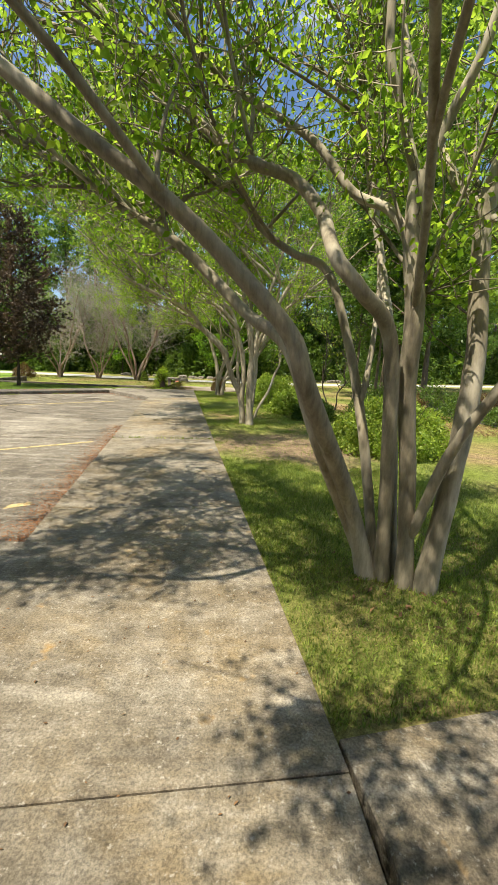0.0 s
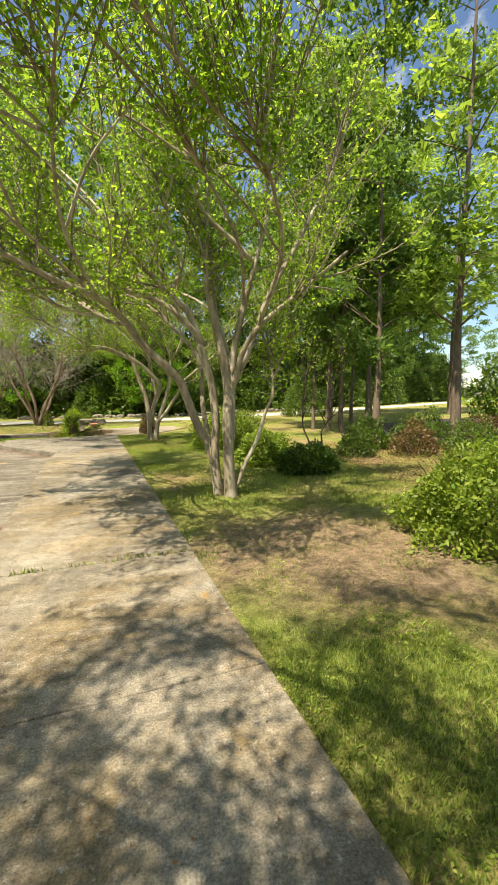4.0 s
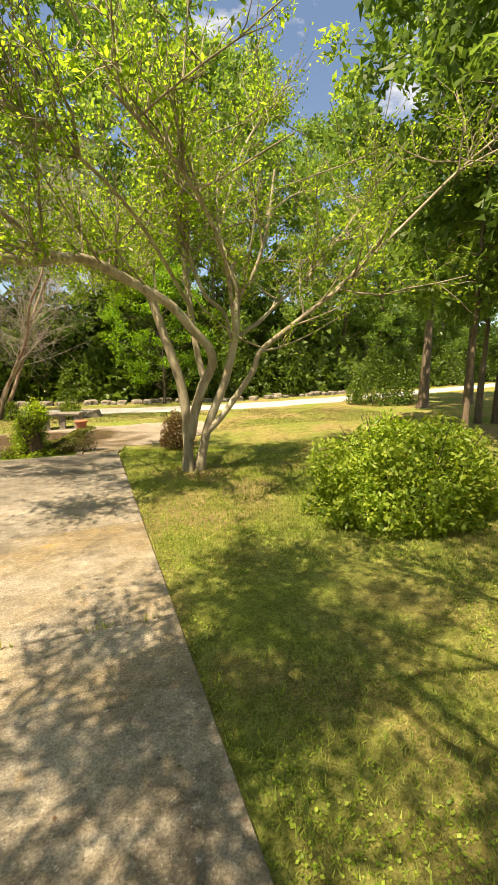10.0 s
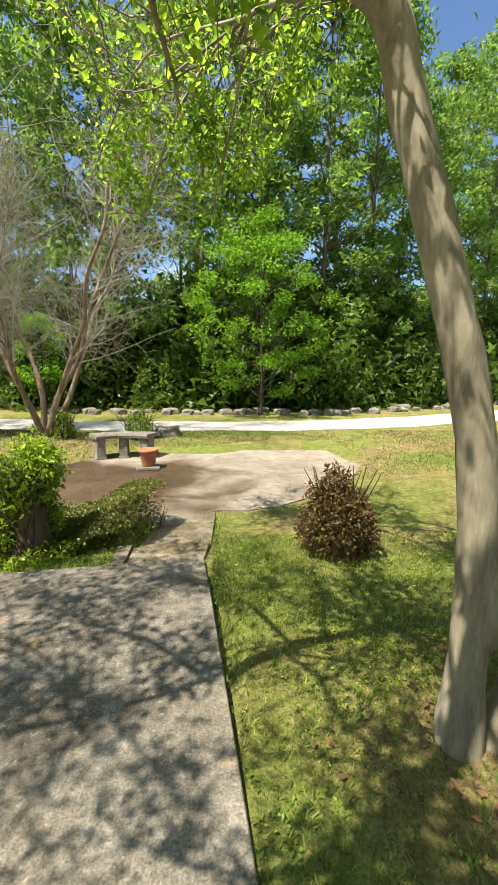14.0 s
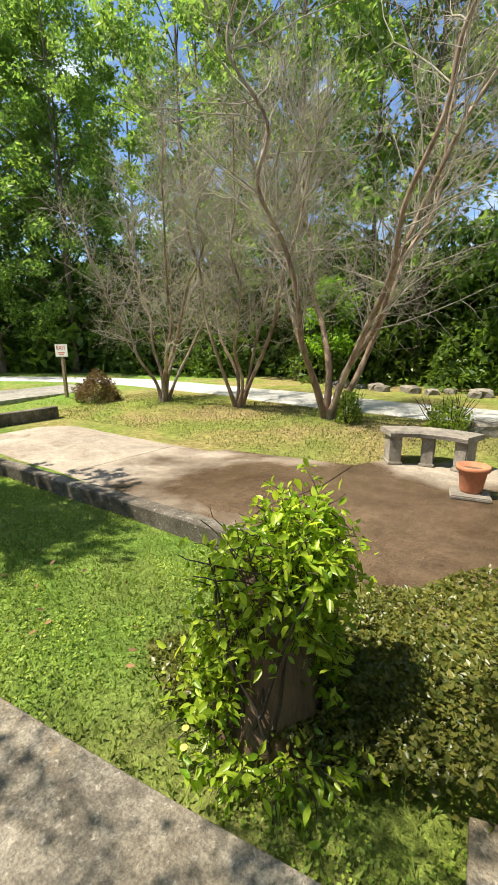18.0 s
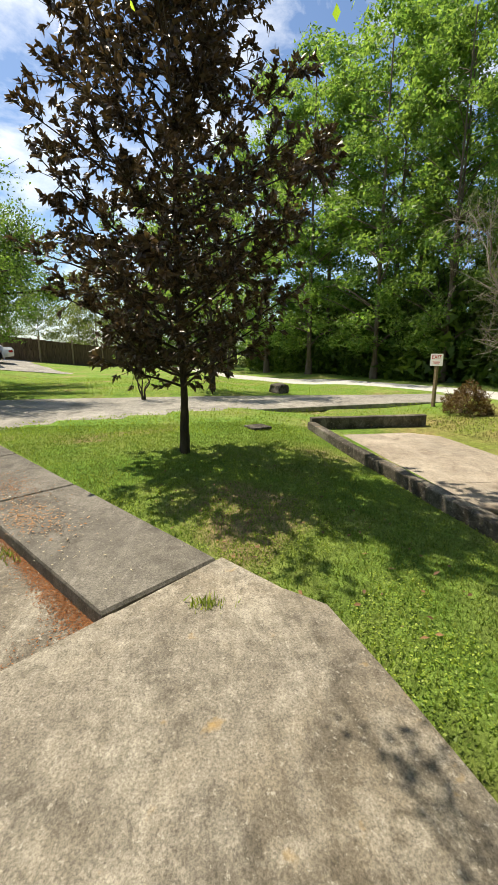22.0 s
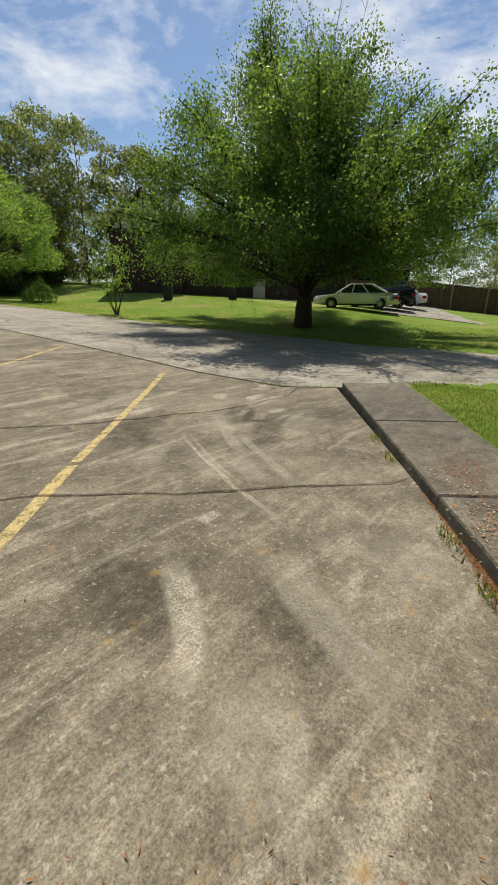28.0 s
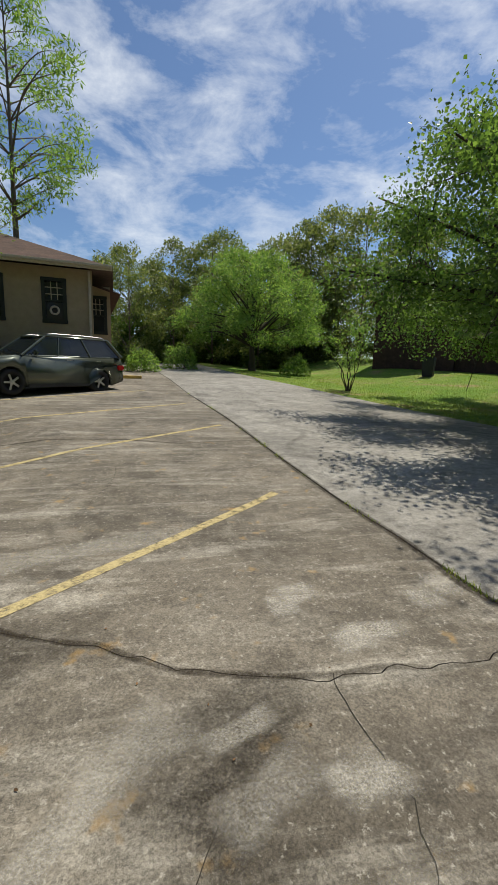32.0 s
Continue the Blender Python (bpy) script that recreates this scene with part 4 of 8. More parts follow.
def smear(name, pts, width, fn, mat, lift, label, category, group, step=0.08):
    """A thin film along a line, with its own across and along coordinates for the wear at its edges."""
    line = spline([(x, y, 0, 1) for x, y in pts], 8)[:, :2]
    V, F, U = [], [], []
    for i, p in enumerate(line):
        d = line[min(len(line) - 1, i + 1)] - line[max(0, i - 1)]
        d = d / (np.linalg.norm(d) + 1e-9)
        for k in range(5):
            q = p + np.array([-d[1], d[0]]) * (k / 4 - 0.5) * width * (1 + 0.3 * noise.noise((p[0] * 4, p[1] * 4, 1)))
            V.append((q[0], q[1], fn(q[0], q[1]) + lift))
            U.append((i / (len(line) - 1), k / 4))
    for i in range(len(line) - 1):
        for k in range(4):
            F.append((i * 5 + k, i * 5 + k + 5, i * 5 + k + 6, i * 5 + k + 1))
    me = raw(name, V, F)
    uv = me.uv_layers.new(name="wear")
    uv.data.foreach_set("uv", np.array([U[v] for f in F for v in f], np.float32).ravel())
    return tagged(hold(name, me, mat), label, category, group, "structure")


for k, (pts, w, cover) in enumerate(PALE_MARKS):
    smear("tyre_mark", pts, w * 1.25, lot_z, film("pale_dust", (0.56, 0.52, 0.45), cover), 0.0015 + 0.0002 * k, "pale dusty tyre mark on the concrete lot", "tyre mark", "tyre marks on the lot")
for k, (pts, w, cover) in enumerate(DARK_MARKS):
    smear("oil_stain", pts, w, lot_z, film("dark_stain", (0.045, 0.038, 0.03), cover), 0.0007 + 0.0001 * k, "dark old drip stain on the concrete lot", "stain", "stains on the lot")
for pts in (CRACK_A, CRACK_B, CRACK_C):
    smear("crack_dirt", pts[::4] + pts[-1:], 0.055, lot_z, film("crack_dirt", (0.05, 0.04, 0.03), 0.85), 0.006, "dark dirt along a crack in the lot", "crack", "dirty cracks")
smear("crack_dirt", JOINT[:6], 0.11, lot_z, film("crack_dirt", (0.05, 0.04, 0.03), 0.85), 0.008, "dark dirt along the joint of lot and lane", "crack", "dirty cracks")
for pts in ([(-9.15, 12.55), (-9.12, 12.80), (-9.16, 13.07), (-9.18, 13.21), (-9.05, 13.6)], [(-8.50, 13.15), (-8.24, 13.54), (-8.11, 13.87)], [(-7.71, 8.53), (-7.73, 9.07), (-7.55, 9.98)], [(-4.0, 10.2), (-4.3, 11.0), (-4.2, 12.0), (-4.7, 12.8)]):
    fn = lot_z if pts[0][1] < 16 else (lambda x, y: 0.0)
    tagged(strip("crack", rough_line(pts, 6), 0.0035, fn, CRACK, 0.003, step=0.2), "fine branching crack in the concrete", "crack", "fine cracks", "structure")

# gravel road and the side drive
GRAVEL_LINE = [(52.94, 60.07), (26.32, 42.21), (10.43, 32.82), (1.57, 28.58), (-4.86, 27.91), (-11.44, 28.59), (-16.98, 28.64), (-21.51, 26.77), (-27.15, 23.01), (-33.51, 19.95), (-46.64, 14.13)]


def ribbon(name, pts, width, fn, mat, lift, label, category):
    V, F = [], []
    line = spline([(x, y, 0, 1) for x, y in pts], 14)[:, :2]
    for i, p in enumerate(line):
        d = line[min(len(line) - 1, i + 1)] - line[max(0, i - 1)]
        d /= np.linalg.norm(d)
        for k in range(7):
            s = (k - 3) / 6 * (width + 0.5 * noise.noise((p[0] * 0.6, p[1] * 0.6, 3)))
            x, y = p[0] - d[1] * s, p[1] + d[0] * s
            V.append((x, y, fn(x, y) + lift - (0.06 if k in (0, 6) else 0)))
    for i in range(len(line) - 1):
        for k in range(6):
            a = i * 7 + k
            F.append((a, a + 1, a + 8, a + 7))
    return tagged(hold(name, raw(name, V, F, True), mat), label, category, kind="structure")


ribbon("gravel_road", GRAVEL_LINE, 2.5, lawn_z, GRAVEL, 0.03, "pale loose gravel road", "road")
ribbon("side_drive", [(38.03, 25.37), (20.82, 22.28), (11.13, 19.69), (8.70, 18.10), (8.60, 13.60), (9.90, 5.23), (13.65, -5.66)], 4.4, lawn_z, ASPHALT, 0.03, "dark asphalt side drive in shade", "road")
ribbon("back_drive", [(-30.86, 8.19), (-35.62, 4.96), (-40.43, 2.65), (-57.13, 0.72)], 6.5, lawn_z, LANE, 0.03, "pale concrete pad with parked cars", "road")

# patio and its old retaining wall
patio = setting("patio", "tan and brown stained concrete patio, partly wet", "pavement")


def patio_z(x, y):
    return -0.19 - 0.04 * smooth((-x - 5) / 4)


P_CUT = [(-5.17, 20.83), (-5.31, 21.55), (-5.10, 22.41), (-5.12, 23.49)]
part("slab", prism(shrink([(-2.85, 20.48)] + P_CUT + PATIO_POLY[10:], 0.006), -0.4, patio_z, 0.006), PATIO, patio)
part("slab", prism(shrink([P_CUT[0], (-7.36, 20.74), (-8.16, 20.70), (-8.00, 23.40), (-7.17, 23.21)] + P_CUT[:0:-1], 0.006), -0.4, patio_z, 0.006), PATIO, patio)
part("slab", prism(shrink([(-8.16, 20.70), (-9.84, 20.64), (-11.89, 20.72), (-11.98, 23.18), (-11.24, 23.38), (-9.11, 23.52), (-8.00, 23.40)], 0.006), -0.4, patio_z, 0.006), PATIO, patio)


def old_wall(name, pts, width, z0, z1, label):
    bm = bmesh.new()
    line = []
    for a, b in zip(pts, pts[1:]):
        line += jitter_line(a, b, 0.25, 0.012, 4)[:-1]
    line.append(pts[-1])
    rings = []
    for i, p in enumerate(line):
        a, b = Vector(line[max(0, i - 1)]), Vector(line[min(len(line) - 1, i + 1)])
        d = (b - a).normalized()
        n = Vector((-d.y, d.x)) * width / 2
        top = z1 + 0.012 * noise.noise((p[0] * 3, p[1] * 3, 1))
        sec = [(n, z0), (n, top - 0.015), (n * 0.85, top), (n * -0.85, top + 0.006 * noise.noise((p[0] * 7, p[1], 2))), (-n, top - 0.015), (-n, z0)]
        rings.append([bm.verts.new((p[0] + o.x, p[1] + o.y, z)) for o, z in sec])
    for lo, hi in zip(rings, rings[1:]):
        for k in range(5):
            bm.faces.new((lo[k], hi[k], hi[k + 1], lo[k + 1]))
    bm.faces.new(rings[0])
    bm.faces.new(rings[-1][::-1])
    bmesh.ops.recalc_face_normals(bm, faces=bm.faces)
    tagged(part(name, bm, WALLC), label, "wall", kind="structure")


old_wall("wall_patio", [(-4.95, 20.71), (-5.18, 20.70), (-7.37, 20.62), (-9.85, 20.52), (-12.00, 20.53)], 0.16, -0.45, -0.03, "lichen-stained low concrete retaining wall along the patio")
old_wall("wall_patio_end", [(-12.07, 20.54), (-12.07, 23.23)], 0.16, -0.45, 0.05, "dark stained concrete end wall of the patio")


# ---- trees ----
def tree(name, loc, label, stems, bark, leaf, twigs, leaf_size, per, group="", category="tree", shoots=70, shoot_len=0.8, twig_len=0.4, lift=0.05,
         aspect=0.55, low=0.4, bare=None, sides=9, fine=0, puff=0.05, bias=(0, 0, 0.3), droop=0.3, out=0.9, shoot_r=0.016, twig_r=0.006, sprays=()):
    """A tree of given stems (paths in world metres): shoots, twigs and leaves grow from their outer stretches."""
    base = thing(name, loc, label, category, group)
    paths = [spline(s, 6) for s in stems]
    for p in shifted(paths, loc):
        if p[0, 2] < 0.15:
            flare = np.clip(1 - p[:, 2] / 0.45, 0, 1)
            p[:, 3] *= 1 + 0.4 * flare ** 1.6
            p = np.vstack([p[0] + [0, 0, -0.22, 0.01], p])
        else:
            # a fork grows out of the wood of its parent
            back = (p[1, :3] - p[0, :3]) / (np.linalg.norm(p[1, :3] - p[0, :3]) + 1e-9) * p[0, 3]
            p = np.vstack([[*(p[0, :3] - back * 2.4), p[0, 3] * 0.15], [*(p[0, :3] - back * 1.6), p[0, 3] * 0.7], p])
        V, F = tubes([p], sides, 0.10)
        hold("stem", raw("stem", V, F, True), bark, base)
    grown = sprout(paths, shoots, shoot_len, shoot_r, low, out, lift, 0.35, bias)
    grown = [p for p in grown if p[-1, 2] > p[0, 2] - 0.05]
    tips = sprout(grown + grown + [p[int(len(p) * 0.75):] for p in paths], twigs, twig_len, twig_r, 0.15, 1.0, lift, 0.4, (0, 0, 0.1), 4)
    if sprays:
        # leafy ends that hang low over the walk
        ends = [spline(taper(s, 0.012, 0.003), 6) for s in sprays]
        side = sprout(ends, 9 * len(ends), 0.4, 0.005, 0.4, 1.0, 0.0, 0.35, (0, 0, -0.05))
        grown = grown + ends + side
        tips = tips + sprout(ends + side, 42 * len(ends), 0.2, 0.003, 0.3, 1.0, 0.0, 0.4, (0, 0, -0.05), 4)
    for p in shifted(grown, loc):
        V, F = tubes([p], 5)
        hold("branch", raw("branch", V, F, True), bare or bark, base)
    if fine:
        tips = tips + sprout(tips, fine, twig_len * 0.8, 0.0045, 0.1, 0.8, lift, 0.4, (0, 0, 0.1), 4)
    V, F = tubes(shifted(tips, loc), 3)
    tagged(hold("twig_mass", raw("twig_mass", V, F), bare or bark, base), kind="stuff")
    if per:
        spots = along(tips, per, 0.1, puff) - np.array(loc)
        cut = int(len(spots) * 0.4) if per > 10 else 0
        np.random.shuffle(spots)
        V, F = leaves(spots[cut:], leaf_size, aspect * 1.1, droop)
        if cut:
            V2, F2 = full_leaves(spots[:cut], leaf_size, aspect, droop)
            V, F = np.vstack([V, V2]), np.vstack([F, F2 + len(V)])
        tagged(hold("crown", raw("crown", V, F), leaf, base), kind="stuff")
    return base


def slimmer(stems, k):
    return [[(x, y, z, r * k) for x, y, z, r in s] for s in stems]


def taper(points, r0, r1):
    n = len(points)
    return [(*p, r0 + (r1 - r0) * (i / (n - 1)) ** 0.8) for i, p in enumerate(points)]


def limb(points, r0, r1):
    """Crape myrtle wood keeps its girth for long and thins towards the tip."""
    n = len(points)
    tip = r1 * (1.7 if r0 > 0.04 else 1.25)
    return [(*p, r0 + (tip - r0) * (i / (n - 1)) ** 1.35) for i, p in enumerate(points)]


T1 = [
    limb([(0.96, 2.77, -0.06), (0.73, 2.66, 0.61), (0.35, 2.31, 1.35), (0.23, 2.31, 1.65), (-0.13, 2.32, 2.02), (-0.41, 2.26, 2.25), (-0.81, 2.21, 2.51), (-1.54, 2.17, 3.00), (-2.20, 2.10, 3.30)], 0.085, 0.025),
    limb([(0.93, 2.83, 0.09), (0.61, 2.66, 0.74), (0.45, 2.53, 1.07), (0.26, 2.63, 1.58), (0.01, 2.88, 1.79), (-0.26, 3.10, 2.06), (-0.57, 3.15, 2.32), (-1.02, 3.32, 2.59), (-1.52, 3.56, 2.93), (-2.14, 3.79, 3.23)], 0.07, 0.02),
    limb([(1.03, 2.72, -0.01), (0.97, 2.67, 0.89), (0.87, 2.59, 1.66), (0.62, 2.45, 1.92), (0.48, 2.50, 2.10), (0.42, 2.76, 2.41), (0.25, 2.87, 2.62), (-0.04, 2.78, 2.67), (-0.21, 2.90, 2.82), (-0.62, 3.29, 3.28), (-1.13, 3.71, 3.75), (-1.64, 4.14, 4.27)], 0.07, 0.022),
    limb([(1.17, 2.63, -0.06), (1.11, 2.66, 0.77), (1.05, 2.69, 1.33), (1.02, 2.64, 1.82), (0.97, 2.66, 2.26), (0.97, 2.66, 2.60)], 0.075, 0.055),
    limb([(0.97, 2.66, 2.51), (0.84, 2.71, 2.93), (0.73, 2.68, 3.20), (0.70, 2.69, 3.64), (0.62, 2.77, 4.49)], 0.045, 0.015),
    limb([(0.97, 2.66, 2.51), (1.06, 2.56, 2.85), (1.14, 2.42, 3.12), (1.23, 2.23, 3.75), (1.30, 2.00, 4.40)], 0.045, 0.015),
    limb([(1.28, 2.59, -0.06), (1.36, 2.58, 0.80), (1.42, 2.61, 1.52), (1.38, 2.64, 2.09), (1.37, 2.64, 2.47), (1.47, 2.62, 2.92), (1.64, 2.55, 3.85)], 0.095, 0.03),
    limb([(1.38, 2.64, 2.40), (1.29, 2.81, 2.58), (1.22, 2.96, 2.82), (1.14, 3.11, 3.15), (1.00, 3.28, 3.64), (0.92, 3.51, 4.47)], 0.05, 0.015),
    limb([(1.17, 2.60, 0.44), (1.25, 2.47, 0.94), (1.36, 2.29, 1.34), (1.51, 2.08, 1.74), (1.70, 1.70, 2.40), (1.80, 1.50, 3.20)], 0.05, 0.02),
    limb([(0.99, 2.77, 0.04), (0.92, 2.91, 0.69), (0.85, 2.98, 1.13), (0.74, 3.13, 1.68), (0.57, 3.23, 2.16), (0.33, 3.32, 2.29), (0.10, 3.34, 2.44), (-0.11, 3.34, 2.66), (-0.56, 3.27, 2.91), (-1.09, 3.11, 2.93)], 0.055, 0.014),
    limb([(1.12, 2.77, -0.01), (1.08, 2.85, 0.72), (1.02, 2.98, 1.59), (0.99, 3.27, 2.19), (0.86, 3.43, 2.93), (0.81, 3.56, 3.55), (0.82, 3.67, 4.37)], 0.055, 0.015),
    limb([(-0.41, 2.26, 2.25), (-0.92, 1.90, 2.78), (-1.60, 1.50, 3.30), (-2.40, 1.30, 3.90), (-3.10, 1.20, 4.30)], 0.035, 0.012),
    limb([(-0.62, 3.29, 3.28), (-1.23, 3.38, 3.95), (-2.08, 3.33, 4.64), (-2.90, 2.90, 4.90)], 0.03, 0.012),
    limb([(-1.03, 3.32, 2.59), (-1.82, 2.72, 3.12), (-2.60, 2.20, 3.60), (-3.30, 1.90, 4.10)], 0.025, 0.01),
    limb([(0.85, 2.98, 1.29), (0.95, 3.20, 1.74), (1.00, 3.41, 2.30), (0.96, 3.73, 3.23), (0.92, 3.95, 4.26)], 0.03, 0.012),
    limb([(-1.13, 3.71, 3.75), (-1.9, 4.1, 4.5), (-2.6, 4.5, 4.9), (-3.2, 4.7, 5.2)], 0.025, 0.01),
    limb([(-1.52, 3.56, 2.93), (-2.3, 3.9, 3.5), (-3.0, 4.1, 4.0), (-3.6, 4.2, 4.3)], 0.025, 0.01),
    limb([(0.70, 2.69, 3.64), (0.1, 3.1, 4.9), (-0.8, 3.7, 5.7), (-1.6, 4.3, 6.1)], 0.025, 0.01),
    limb([(-2.08, 3.33, 4.64), (-2.9, 3.6, 5.2), (-3.7, 3.7, 5.5)], 0.02, 0.01),
    limb([(-2.4, 1.3, 3.9), (-3.1, 1.0, 4.4), (-3.7, 0.9, 4.8)], 0.02, 0.01),
    limb([(-1.54, 2.17, 3.0), (-2.0, 1.8, 4.0), (-2.5, 1.6, 5.2), (-2.7, 1.5, 6.2)], 0.022, 0.01),
    limb([(-2.9, 2.9, 4.9), (-3.2, 2.9, 5.6), (-3.4, 3.0, 6.4)], 0.02, 0.01),
    limb([(-1.9, 4.1, 4.5), (-2.2, 4.0, 5.4), (-2.4, 3.9, 6.3)], 0.02, 0.01),
    limb([(-0.92, 1.9, 2.78), (-1.3, 1.5, 4.2), (-1.5, 1.2, 5.4), (-1.7, 0.8, 6.2)], 0.022, 0.01),
    limb([(-2.6, 4.5, 4.9), (-2.9, 4.2, 5.6), (-3.2, 3.9, 6.4)], 0.02, 0.01),
    limb([(0.94, 2.68, 2.25), (0.88, 2.70, 2.36), (0.80, 2.75, 2.45), (0.61, 2.80, 2.54), (0.38, 2.90, 2.84), (0.13, 3.00, 3.03), (-0.20, 3.10, 3.24), (-0.47, 3.15, 3.35), (-0.88, 3.20, 3.46), (-1.6, 3.3, 3.7)], 0.045, 0.014),
    limb([(1.02, 2.64, 1.82), (0.80, 2.1, 2.5), (0.4, 1.4, 3.0), (-0.2, 0.7, 3.3), (-0.7, 0.35, 3.5), (-1.1, 0.2, 3.6)], 0.035, 0.010),
    limb([(0.80, 2.1, 2.5), (0.6, 1.2, 3.1), (0.2, 0.5, 3.4), (-0.2, 0.2, 3.6)], 0.028, 0.010),
    limb([(-0.20, 3.10, 3.24), (-1.0, 2.7, 3.8), (-2.0, 2.2, 4.2), (-2.7, 2.0, 4.4)], 0.025, 0.010),
    limb([(-1.54, 2.17, 3.0), (-2.3, 2.0, 3.6), (-2.9, 1.5, 4.0), (-3.4, 1.2, 4.2)], 0.022, 0.010),
    limb([(-1.82, 2.72, 3.12), (-2.5, 2.9, 3.7), (-3.2, 3.0, 4.2), (-3.6, 3.1, 4.4)], 0.022, 0.010),
    limb([(-1.52, 3.56, 2.93), (-2.0, 3.3, 3.6), (-2.6, 3.0, 4.1), (-3.1, 2.6, 4.5)], 0.022, 0.010),
    limb([(-0.92, 1.9, 2.78), (-1.5, 1.5, 3.3), (-2.0, 1.6, 3.7), (-2.6, 1.9, 3.9)], 0.022, 0.010),
    limb([(-0.92, 1.9, 2.78), (-0.9, 1.5, 3.3), (-0.8, 1.15, 3.7), (-0.6, 0.9, 4.0)], 0.020, 0.010),
    limb([(0.4, 1.4, 3.0), (0.1, 1.3, 3.5), (-0.2, 1.3, 4.0), (-0.5, 1.4, 4.5)], 0.020, 0.010),
    limb([(-0.92, 1.9, 2.78), (-1.2, 1.7, 3.6), (-1.3, 1.4, 4.3), (-1.4, 1.0, 4.8)], 0.020, 0.010),
    limb([(-1.6, 1.5, 3.3), (-2.0, 1.3, 3.9), (-2.3, 1.1, 4.5), (-2.5, 0.9, 5.0)], 0.020, 0.010),
    limb([(-2.6, 2.2, 3.6), (-3.0, 1.9, 4.2), (-3.4, 1.5, 4.6), (-3.8, 1.3, 4.9)], 0.020, 0.010),
]
tree("crape_myrtle", (1.09, 2.65, -0.03), "multi-stemmed crape myrtle with smooth tan bark and fresh leaves", slimmer(T1, 0.70), MYRTLE_BARK, MYRTLE_LEAF,
     3100, 0.051, 15, "crape myrtles along the walk", bare=SHADED_BOUGH_BARK, shoots=265, shoot_len=1.3, twig_len=0.5, low=0.6, sides=12, lift=0.10)

